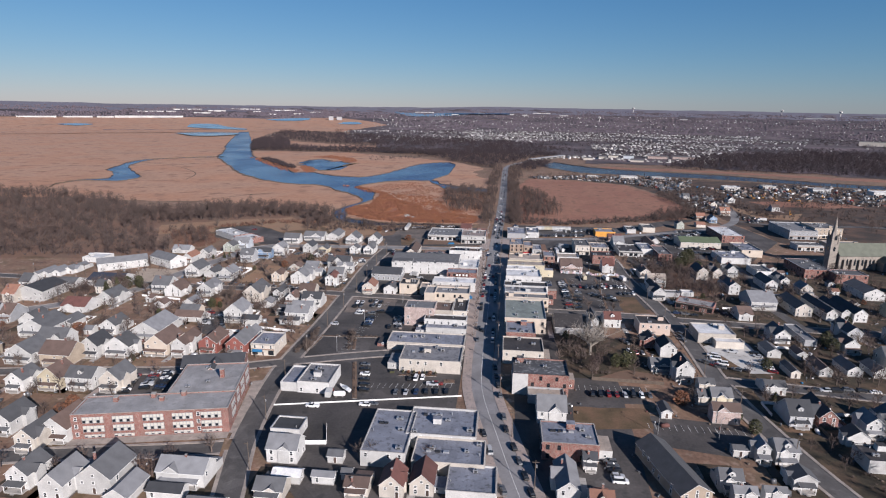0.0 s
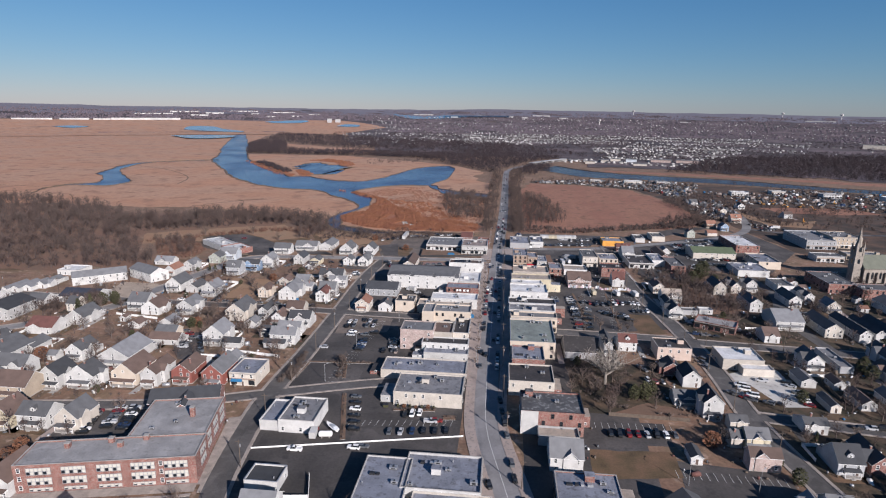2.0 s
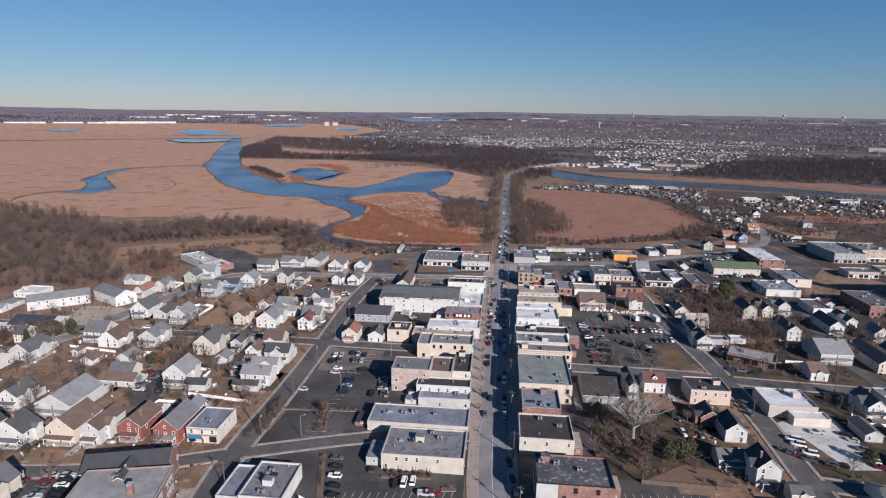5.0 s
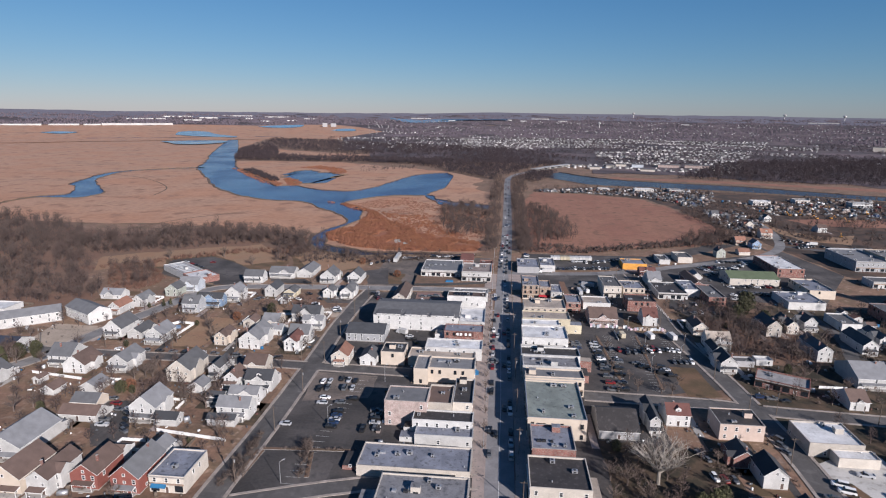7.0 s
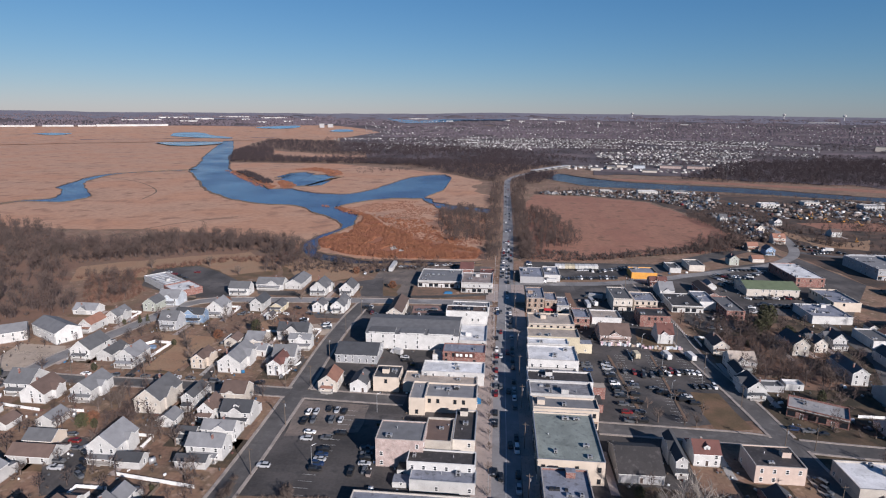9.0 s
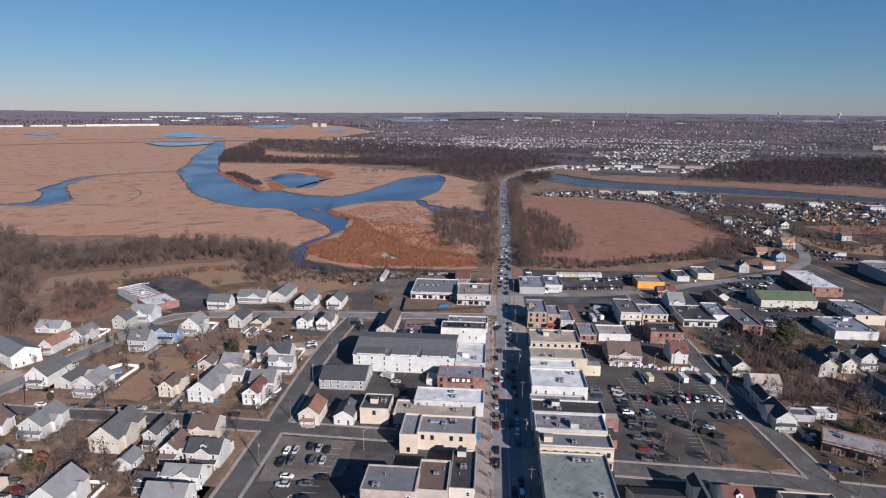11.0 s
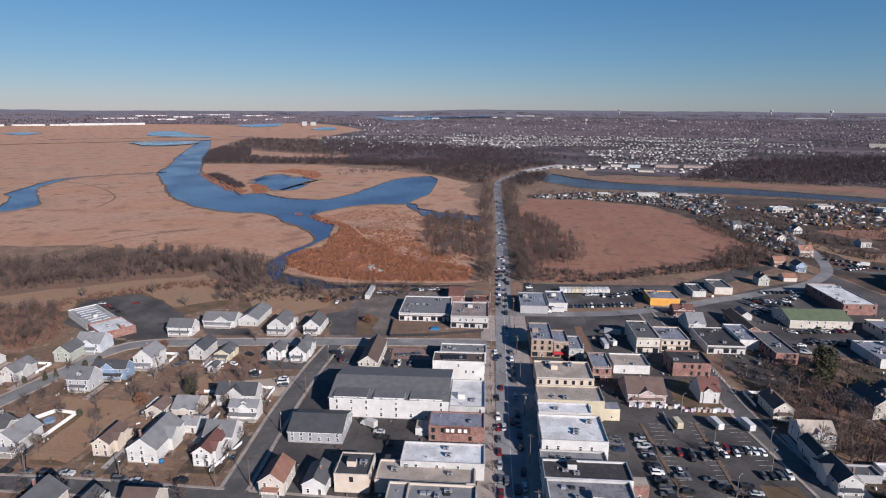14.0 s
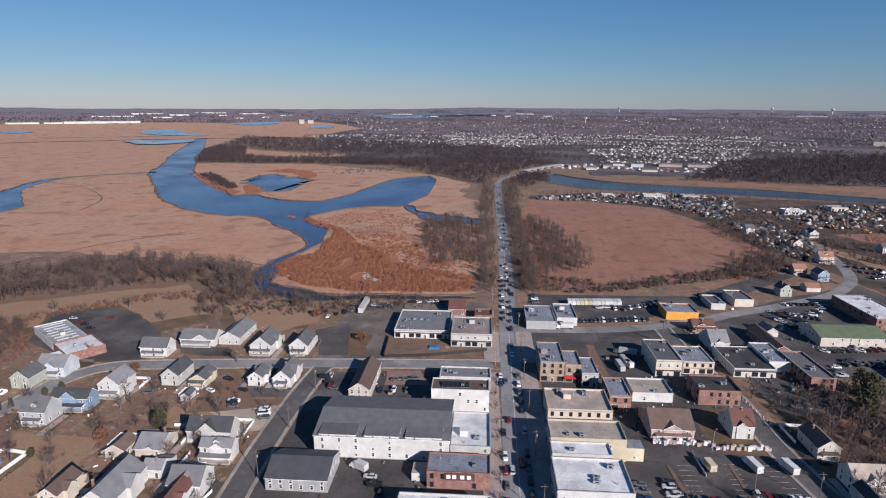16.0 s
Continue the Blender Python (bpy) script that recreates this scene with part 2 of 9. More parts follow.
# Paler mauve than FARBARK: distance haze is mixed into the colour.
FARHAZE = material("far woods with haze in the colour", (0.150, 0.118, 0.140), 0.95, vary=0.4, scale=0.006, fine=0.04, tint=(0.115, 0.094, 0.116), bump=0)
# The blue-grey of distance haze is put into these hills' colour.
HAZEHILL = material("farthest hills tinted with haze", (0.175, 0.165, 0.205), 0.95, vary=0.3, scale=0.003, fine=0.02, tint=(0.14, 0.135, 0.172), bump=0)
WASTE = material("trodden waste ground", (0.066, 0.044, 0.032), 0.95, vary=0.5, scale=0.05, fine=0.5, tint=(0.120, 0.066, 0.042), spots=((0.05, 0.042, 0.04), 0.7), bump=0.2)
YARD2 = material("bare brown yard", (0.235, 0.142, 0.098), 0.95, vary=0.35, scale=0.15, fine=1.2, tint=(0.13, 0.09, 0.06), bump=0.2)
# Olive-brown winter grass, with tree shade darkened into the colour.
YARD3 = material("winter grass darkened for shade", (0.058, 0.045, 0.025), 0.95, vary=0.45, scale=0.15, fine=1.2, tint=(0.094, 0.060, 0.036), patches=(0.07, 0.2), bump=0.2)
REED = material("rust-brown reeds", (0.41, 0.165, 0.083), 0.95, vary=0.5, scale=0.06, fine=0.8, tint=(0.27, 0.105, 0.058), bump=0.5)
BANK = material("muddy bank", (0.17, 0.115, 0.078), 0.95, vary=0.3, scale=0.1)
BARK = material("bare bark", (0.150, 0.112, 0.095), 0.95, vary=0.3, scale=0.5, per_object=0.25, bump=0.2)
PALEBARK = material("pale sycamore bark", (0.34, 0.30, 0.26), 0.9, vary=0.3, scale=0.5, bump=0.2)
# Purple-brown of bare twigs, nudged bluer for distance haze.
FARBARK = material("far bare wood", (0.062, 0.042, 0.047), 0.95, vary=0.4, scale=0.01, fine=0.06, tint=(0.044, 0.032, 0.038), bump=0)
NEEDLE = material("evergreen needles", (0.066, 0.066, 0.029), 0.9, vary=0.4, scale=0.8, per_object=0.3)
STONE = material("church stone", (0.33, 0.29, 0.255), 0.9, vary=0.3, scale=0.4, fine=3, spots=((0.2, 0.18, 0.15), 0.6), bump=0.4)
WOODPOLE = material("weathered pole wood", (0.15, 0.115, 0.09), 0.9, vary=0.3, scale=1.0)
TYRE = material("tyre rubber", (0.02, 0.02, 0.02), 0.9, vary=0.1, bump=0)


def water_material(name, base, ripple):
    m = bpy.data.materials.new(name)
    m.use_nodes = True
    n, l = m.node_tree.nodes, m.node_tree.links
    b = n["Principled BSDF"]
    b.inputs["Base Color"].default_value = (*base, 1)
    b.inputs["Roughness"].default_value = 0.12
    b.inputs["IOR"].default_value = 1.33
    geo = n.new("ShaderNodeNewGeometry")
    t = n.new("ShaderNodeTexNoise")
    t.inputs["Scale"].default_value, t.inputs["Detail"].default_value = 0.35, 5
    l.new(geo.outputs["Position"], t.inputs["Vector"])
    bp = n.new("ShaderNodeBump")
    bp.inputs["Strength"].default_value, bp.inputs["Distance"].default_value = ripple, 0.35
    l.new(t.outputs["Fac"], bp.inputs["Height"])
    l.new(bp.outputs[0], b.inputs["Normal"])
    broad = n.new("ShaderNodeTexNoise")
    broad.inputs["Scale"].default_value = 0.01
    l.new(geo.outputs["Position"], broad.inputs["Vector"])
    r = n.new("ShaderNodeMapRange")
    for i, v in enumerate((0.35, 0.65, 0.08, 0.25)):
        r.inputs[i + 1].default_value = v
    l.new(broad.outputs["Fac"], r.inputs[0])
    l.new(r.outputs[0], b.inputs["Roughness"])
    return m


WATER = water_material("creek water", (0.032, 0.042, 0.105), 0.6)
MURKY = water_material("murky river water", (0.045, 0.042, 0.055), 0.9)
MURKY.node_tree.nodes["Principled BSDF"].inputs["IOR"].default_value = 1.1
# The pale sky that far water mirrors is put into its base colour.
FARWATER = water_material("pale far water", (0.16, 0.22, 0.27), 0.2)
CARPAINT = {k: material(k + " car paint", c, 0.3, 0.0, vary=0.05, bump=0) for k, c in {
    "white": (0.75, 0.75, 0.75), "silver": (0.42, 0.43, 0.45), "black": (0.018, 0.018, 0.02), "grey": (0.12, 0.125, 0.135), "red": (0.20, 0.018, 0.018), "blue": (0.02, 0.04, 0.10)}.items()}


# ---- shaping ----
class Shape:
    """Gathers faces for one mesh; mi picks the material slot."""

    def __init__(self):
        self.v, self.f, self.m = [], [], []

    def face(self, pts, mi=0):
        i = len(self.v)
        self.v += [tuple(p) for p in pts]
        self.f.append(tuple(range(i, i + len(pts))))
        self.m.append(mi)

    def prism(self, ring, z0, z1, mi=0, top=None, inset=0.0):
        """Upright prism over a counter-clockwise ring of (x, y); inset draws the top in towards its middle."""
        i, k = len(self.v), len(ring)
        cx, cy = sum(p[0] for p in ring) / k, sum(p[1] for p in ring) / k
        self.v += [(x, y, z0) for x, y in ring]
        self.v += [(x + (cx - x) * inset, y + (cy - y) * inset, z1) for x, y in ring]
        for j in range(k):
            a = (j + 1) % k
            self.f.append((i + j, i + a, i + k + a, i + k + j))
            self.m.append(mi)
        self.f += [tuple(range(i + k, i + 2 * k)), tuple(range(i + k - 1, i - 1, -1))]
        self.m += [mi if top is None else top, mi]

    def box(self, x0, y0, z0, x1, y1, z1, mi=0, top=None, inset=0.0):
        self.prism([(x0, y0), (x1, y0), (x1, y1), (x0, y1)], z0, z1, mi, top, inset)

    def frame_box(self, x0, y0, x1, y1, t, z0, z1):
        """Four walls of thickness t round a rectangle, in one closed piece."""
        i = len(self.v)
        for z in (z0, z1):
            self.v += [(x0, y0, z), (x1, y0, z), (x1, y1, z), (x0, y1, z), (x0 + t, y0 + t, z), (x1 - t, y0 + t, z), (x1 - t, y1 - t, z), (x0 + t, y1 - t, z)]
        for k in range(4):
            n = (k + 1) % 4
            self.f += [(i + k, i + n, i + 8 + n, i + 8 + k), (i + 4 + n, i + 4 + k, i + 12 + k, i + 12 + n), (i + 8 + k, i + 8 + n, i + 12 + n, i + 12 + k), (i + n, i + k, i + 4 + k, i + 4 + n)]
            self.m += [0, 0, 0, 0]

    def tube(self, a, b, r0, r1, sides=6, mi=0):
        a, b = Vector(a), Vector(b)
        q = (b - a).to_track_quat("Z", "Y")
        i = len(self.v)
        for p, r in ((a, r0), (b, r1)):
            self.v += [tuple(p + q @ Vector((r * math.cos(6.2832 * s / sides), r * math.sin(6.2832 * s / sides), 0))) for s in range(sides)]
        for s in range(sides):
            u = (s + 1) % sides
            self.f.append((i + s, i + u, i + sides + u, i + sides + s))
            self.m.append(mi)
        self.f.append(tuple(range(i + sides, i + 2 * sides)))
        self.m.append(mi)

    def mesh(self, name, mats, smooth=False):
        me = bpy.data.meshes.new(name)
        me.from_pydata(self.v, [], self.f)
        for m in mats:
            me.materials.append(m)
        if len(mats) > 1:
            me.polygons.foreach_set("material_index", self.m)
        if smooth:
            me.polygons.foreach_set("use_smooth", [True] * len(self.f))
        me.update()
        return me


def part(name, shape, mats, parent=None, label="", at=None):
    """Links a Shape (or a ready mesh) as one mesh object, under a thing or a part."""
    if isinstance(shape, Shape):
        shape = shape.mesh(name, mats if isinstance(mats, (list, tuple)) else [mats])
    ob = new(name, shape)
    ob.parent = parent
    if at is not None:
        ob.matrix_basis = at
    return tagged(ob, label)


def root(name, m, label, category, group=""):
    ob = new(name)
    ob.matrix_basis = m
    ob.empty_display_size = 0.5
    return tagged(ob, label, category, group)


def window_mesh(name, w, h, frame_mat, bars=True):
    """A window centred on x, sill at z 0, facing -y: one frame that stands proud of the wall, with its panes set back."""
    bm = bmesh.new()
    e, p0, p1 = 0.1, -0.08, -0.02
    xs = [-w / 2 - e, -w / 2 + 0.02, w / 2 - 0.02, w / 2 + e]
    zs = [-e, 0.02, h * 0.48, h * 0.54, h - 0.02, h + e] if bars else [-e, 0.02, h - 0.02, h + e]
    grid = [[bm.verts.new((x, p0, z)) for x in xs] for z in zs]
    for i in range(len(zs) - 1):
        for j in range(3):
            hole = j == 1 and i % 2 == 1
            ring = [grid[i][j], grid[i][j + 1], grid[i + 1][j + 1], grid[i + 1][j]]
            if hole:
                deep = [bm.verts.new((v.co.x, p1, v.co.z)) for v in ring]
                for k in range(4):
                    bm.faces.new([ring[k], ring[(k + 1) % 4], deep[(k + 1) % 4], deep[k]])
                bm.faces.new(deep).material_index = 1
            else:
                bm.faces.new(ring)
    rim = [grid[0][j] for j in range(4)] + [g[3] for g in grid[1:]] + [grid[-1][j] for j in (2, 1, 0)] + [g[0] for g in grid[-2:0:-1]]
    back = [bm.verts.new((v.co.x, 0.02, v.co.z)) for v in rim]
    for k in range(len(rim)):
        n = (k + 1) % len(rim)
        bm.faces.new([rim[n], rim[k], back[k], back[n]])
    me = bpy.data.meshes.new(name)
    bm.to_mesh(me)
    bm.free()
    me.materials.append(frame_mat)
    me.materials.append(GLASS)
    return me


WIN = window_mesh("window", 0.95, 1.5, TRIM)
WIN_SMALL = window_mesh("small_window", 0.8, 0.9, TRIM)
WIN_SHOP = window_mesh("shop_window", 2.6, 2.1, DARKMETAL, False)
WIN_DARK = window_mesh("metal_window", 1.1, 1.7, DARKMETAL)


def door_mesh():
    s = Shape()
    s.box(-0.5, -0.06, 0, 0.5, 0.02, 2.1, 0)
    s.box(-0.62, -0.09, 0, -0.5, 0.02, 2.22, 1)
    s.box(0.5, -0.09, 0, 0.62, 0.02, 2.22, 1)
    s.box(-0.5, -0.09, 2.1, 0.5, 0.02, 2.22, 1)
    return s.mesh("door", [DOORM, TRIM])


DOOR = door_mesh()
SIDES = {"front": 0, "right": 90, "back": 180, "left": 270}


def on_wall(side, w, d, u, z):
    """The pose on a wall of a w by d block about the origin, u along it from its middle, z up."""
    x, y = {"front": (u, -d / 2), "right": (w / 2, u), "back": (-u, d / 2), "left": (-w / 2, -u)}[side]
    return pose(x, y, z, 0, 0, SIDES[side])


def spread(n, span):
    return [span * ((i + 0.5) / n - 0.5) for i in range(n)]


# ---- land ----
def far_rise(r):
    """The land's height r metres from the town: level marsh, then low hills up to the skyline."""
    if r < 3000:
        return 0.0
    off = 41 - 39 * (r - 3000) / 1950
    return 120 - off * r / 1021


def land(x, y):
    r = math.hypot(x, y - 100)
    z = far_rise(r)
    if r > 3200:
        z += (noise.noise(Vector((x * 0.0016, y * 0.0016, 0))) * 6 - 1) * min(1, (r - 3200) / 900)
    if r > 3900:
        # the hills that stand over the far shore and the far town
        a = math.degrees(math.atan2(x, y - 100))
        z += (11 * math.exp(-((a + 42) / 9) ** 2) + 13 * math.exp(-((a - 0.5) / 4.5) ** 2) + 6 * math.exp(-((a - 9) / 5) ** 2) - 12 * math.exp(-((a - 36) / 12) ** 2)) * min(1, (r - 3900) / 1000) ** 2
    return z


def ground_sheet():
    s = Shape()
    radii = [0, 60, 120, 200, 300, 420, 560, 720, 900, 1150, 1450, 1800, 2200, 2600, 3000] + [3000 + 130 * i for i in range(1, 16)] + [5000]
    k = 144
    s.v = [(0, 100, 0)]
    for r in radii[1:]:
        s.v += [(r * math.sin(6.28319 * i / k), 100 + r * math.cos(6.28319 * i / k), land(r * math.sin(6.28319 * i / k), 100 + r * math.cos(6.28319 * i / k))) for i in range(k)]
    for i in range(k):
        j = (i + 1) % k
        s.f.append((0, 1 + j, 1 + i))
        for n in range(len(radii) - 2):
            a, b = 1 + n * k, 1 + (n + 1) * k
            s.f.append((a + i, a + j, b + j, b + i))
    s.m = [0] * len(s.f)
    return tagged(part("ground", s, [EARTH]), "brown winter ground with thin grass and bare soil", "ground", kind="structure")


ground_sheet()


def sheet(name, ring, z, mat, label, category, kind="structure", wobble=0.0, step=0):
    """A level sheet over a ring of (x, y), its edge broken by noise where wobble says so."""
    pts = []
    for i, p in enumerate(ring):
        q = ring[(i + 1) % len(ring)]
        n = max(1, int(math.dist(p, q) / step)) if step else 1
        for j in range(n):
            x, y = p[0] + (q[0] - p[0]) * j / n, p[1] + (q[1] - p[1]) * j / n
            if wobble:
                x += wobble * noise.noise(Vector((x, y, 3)) * 0.05) + wobble * 0.5 * noise.noise(Vector((x, y, 9)) * 0.2)
                y += wobble * noise.noise(Vector((x, y, 7)) * 0.05) + wobble * 0.5 * noise.noise(Vector((x, y, 1)) * 0.2)
            pts.append((x, y))
    bm = bmesh.new()
    face = bm.faces.new([bm.verts.new((x, y, z)) for x, y in pts])
    bm.normal_update()
    if face.normal.z < 0:
        face.normal_flip()
    bmesh.ops.triangulate(bm, faces=[face])
    me = bpy.data.meshes.new(name)
    bm.to_mesh(me)
    bm.free()
    me.materials.append(mat)
    return tagged(new(name, me), label, category, kind=kind)


def smooth(points, n=6):
    """A Catmull-Rom curve through tuples of any length."""
    p = [points[0], *points, points[-1]]
    out = []
    for i in range(1, len(p) - 2):
        for j in range(n):
            t = j / n
            out.append(tuple(0.5 * (2 * b + (c - a) * t + (2 * a - 5 * b + 4 * c - d) * t * t + (3 * b - a - 3 * c + d) * t ** 3) for a, b, c, d in zip(p[i - 1], p[i], p[i + 1], p[i + 2])))
    return out + [tuple(points[-1])]


def water(stations, z=0.25, rough=4.0, banks=True, mat=WATER, label="calm blue tidal creek water between marsh banks"):
    """A stretch of water between two banks: stations of (x, y) on one bank and (x, y) on the other."""
    st = smooth(stations, 8)
    def jig(x, y):
        k = noise.noise(Vector((x, y, 2)) * 0.03) * rough + noise.noise(Vector((x, y, 5)) * 0.12) * rough * 0.4
        return x + k, y + k
    L = [jig(a, b) for a, b, _, _ in st]
    R = [jig(c, d) for _, _, c, d in st]
    s = Shape()
    for i in range(len(st) - 1):
        q = [(*L[i], z), (*R[i], z), (*R[i + 1], z), (*L[i + 1], z)]
        n = (Vector(q[1]) - Vector(q[0])).cross(Vector(q[2]) - Vector(q[0]))
        s.face(q if n.z > 0 else q[::-1])
    tagged(part("water", s, [mat]), label, "water", kind="structure")
    if banks:
        WATERS.append((L, R))


def pool_sheet(ring):
    """A far pool or bay that lies along the land."""
    line = smooth([*ring, ring[0]], 5)
    cx, cy = sum(p[0] for p in ring) / len(ring), sum(p[1] for p in ring) / len(ring)
    s = Shape()
    for (x0, y0), (x1, y1) in zip(line, line[1:]):
        q = [(cx, cy, land(cx, cy) + 3.4), (x0, y0, land(x0, y0) + 3.4), (x1, y1, land(x1, y1) + 3.4)]
        n = (Vector(q[1]) - Vector(q[0])).cross(Vector(q[2]) - Vector(q[0]))
        s.face(q if n.z > 0 else q[::-1])
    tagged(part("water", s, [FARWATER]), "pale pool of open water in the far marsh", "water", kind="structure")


WATERS = []


def creek_banks():
    """Reed-fringed banks, left open where one water runs into another."""
    rings = [L + R[::-1] for L, R in WATERS]
    for k, (L, R) in enumerate(WATERS):
        s = Shape()
        for line, other in ((L, R), (R, L)):
            for i in range(len(line) - 1):
                a, b = Vector((*line[i], 0)), Vector((*line[i + 1], 0))
                out = (a - Vector((*other[i], 0)))
                if (b - a).length < 0.5 or out.length < 0.1:
                    continue
                unit = out.normalized()
                mid = (a + b) / 2
                if any(n != k and (inside(mid.xy + unit.xy * 6, r) or inside(mid.xy, r)) for n, r in enumerate(rings)):
                    continue
                out = unit * (2.2 + 1.5 * noise.noise(a * 0.1))
                h = 1.0 + 0.5 * noise.noise(a * 0.08)
                s.face([(*a.xy, 0.1), (*b.xy, 0.1), (*b.xy, h), (*a.xy, h)])
                s.face([(*a.xy, h), (*b.xy, h), (*(b + out).xy, h * 0.9), (*(a + out).xy, h * 0.9)])
                s.face([(*(a + out).xy, h * 0.9), (*(b + out).xy, h * 0.9), (*(b + out * 1.8).xy, 0.05), (*(a + out * 1.8).xy, 0.05)])
        if s.f:
            tagged(part("reed_bank", s, [BANK]), "low muddy creek bank fringed with dead reeds", "bank", kind="stuff")


def inside(p, ring):
    x, y = p
    hit = False
    for i in range(len(ring)):
        (x0, y0), (x1, y1) = ring[i - 1], ring[i]
        if (y0 > y) != (y1 > y) and x < (x1 - x0) * (y - y0) / (y1 - y0) + x0:
            hit = not hit
    return hit


MARSH_LEFT = [(-2300, 2900), (-2600, 1500), (-1500, 700), (-800, 660), (-560, 690), (-330, 685), (-205, 650), (-170, 600), (-60, 590), (-20, 600), (-22, 1000), (-60, 1100), (-40, 1180), (-120, 1330), (-420, 1520), (-680, 1510), (-900, 2050), (-1150, 2900)]
sheet("marsh", MARSH_LEFT, 0.12, MARSH, "wide tan salt marsh of dry winter grass", "marsh", wobble=14, step=25)
sheet("marsh", [(17, 612), (60, 606), (130, 640), (205, 668), (235, 740), (225, 830), (200, 960), (120, 1010), (40, 1020), (24, 900)], 0.12, RUSSET, "russet marsh field of dry grass beside the causeway", "marsh", wobble=8, step=15)
sheet("marsh", [(200, 1240), (420, 1195), (640, 1104), (900, 1018), (905, 1050), (650, 1146), (426, 1230), (206, 1274)], 0.12, RUSSET, "strip of russet marsh along the far river bank", "marsh", wobble=8, step=20)
sheet("marsh", [(-900, 2080), (-640, 1640), (-250, 1560), (-150, 1640), (-300, 1800), (-560, 1850)], 0.1, MARSH, "tan clearing between the far woods", "marsh", wobble=20, step=30)

# the channel from the far bay, the bend below the town, and its side creeks
water([(-1273, 2728, -1189, 2629), (-936, 1916, -840, 1877), (-738, 1472, -668, 1483), (-670, 1309, -587, 1322), (-567, 1148, -484, 1180), (-485, 1019, -396, 1046), (-410, 931, -382, 1033)])
water([(-412, 930, -384, 1033), (-346, 884, -357, 1044), (-284, 867, -316, 1007), (-230, 815, -279, 992), (-223, 870, -247, 990), (-197, 925, -222, 1033), (-161, 952, -203, 1129), (-125, 957, -180, 1244), (-113, 1001, -125, 1300), (-98, 1080, -100, 1220)], z=0.27)
water([(-232, 813, -222, 872), (-193, 762, -186, 812), (-182, 723, -173, 747), (-193, 677, -180, 693), (-191, 627, -180, 640), (-172, 594, -172, 618)], z=0.29, rough=3)
water([(-174, 596, -174, 616), (-160, 584, -160, 607), (-129, 578, -127, 592), (-95, 583, -97, 592), (-58, 585, -59, 593), (-24, 587, -25, 593)], z=0.27, rough=3, mat=MURKY, label="shallow muddy creek water below the reeds")
water([(-432, 1218, -446, 1270), (-420, 1170, -418, 1310), (-358, 1074, -354, 1240), (-316, 1090, -316, 1166)], z=0.23, rough=26)
water([(-640, 742, -643, 746), (-672, 800, -676, 806), (-668, 852, -678, 862), (-612, 858, -652, 893), (-603, 893, -697, 968), (-624, 932, -736, 1006), (-702, 1026, -753, 1059), (-746, 1086, -784, 1136)], z=0.23)
water([(-746, 1086, -784, 1136), (-772, 1215, -787, 1225), (-701, 1290, -711, 1304), (-660, 1320, -670, 1336)], z=0.25, rough=2)
water([(63, 1280, 115, 1354), (142, 1144, 180, 1256), (239, 1111, 262, 1203), (363, 1079, 396, 1160), (469, 1036, 503, 1090), (560, 993, 603, 1046), (760, 930, 805, 978)], z=0.25, mat=MURKY, label="murky grey-blue river water")
water([(-124, 952, -124, 981), (-78, 861, -90, 907), (-49, 856, -51, 892), (-23, 842, -22, 868)], z=0.23, rough=8)
for ring in ([(-1626, 2870), (-1717, 3063), (-1698, 3158), (-1598, 3142), (-1477, 2995), (-1304, 2855), (-1273, 2752), (-1388, 2795), (-1505, 2813)],
             [(-1377, 2327), (-1337, 2392), (-1172, 2449), (-1098, 2316), (-1101, 2225), (-1135, 2155), (-1212, 2163), (-1302, 2259)],
             [(-1541, 3675), (-1498, 3784), (-1350, 3876), (-1285, 3797), (-1302, 3646), (-1428, 3612)],
             [(-1009, 3474), (-1002, 3621), (-921, 3637), (-869, 3501), (-934, 3440)],
             [(-892, 4660), (-716, 4400), (-489, 4610), (-271, 4550), (-501, 4330), (-700, 4300)],
             [(-2256, 2752), (-2223, 2846), (-2121, 2843), (-2121, 2722)]):
    pool_sheet(ring)
creek_banks()


STREETS = []


def pavements():
    """Raised pavements along both sides of the streets, left open at the junctions."""
    for n, (line, width, z, paved) in enumerate(STREETS):
        if not paved:
            continue
        fine = []
        for p, q in zip(line, line[1:]):
            m = max(1, int(math.dist(p, q) / 2.5))
            fine += [Vector(p).lerp(Vector(q), i / m) for i in range(m)]
        fine.append(Vector(line[-1]))
        others = [(o, w) for k, (o, w, _, _) in enumerate(STREETS) if k != n and w > 5]
        for k in (-1, 1):
            s = Shape()
            rail = []
            for i, p in enumerate(fine):
                t = (fine[min(i + 1, len(fine) - 1)] - fine[max(i - 1, 0)]).normalized()
                side = Vector((t.y, -t.x)) * k
                rail.append((p + side * width / 2, p + side * (width / 2 + paved)))
            for (a0, b0), (a1, b1) in zip(rail, rail[1:]):
                mid = (a0 + b1) / 2
                if any(gap_to(mid, o) < w / 2 + 0.4 for o, w in others):
                    continue
                ring = [a0, b0, b1, a1] if k > 0 else [b0, a0, a1, b1]
                s.prism([tuple(v) for v in ring], z - 0.05, z + 0.14)
            if s.f:
                tagged(part("pavement", s, [SIDEPAVE]), "worn concrete pavement with a raised kerb", "pavement", kind="structure")


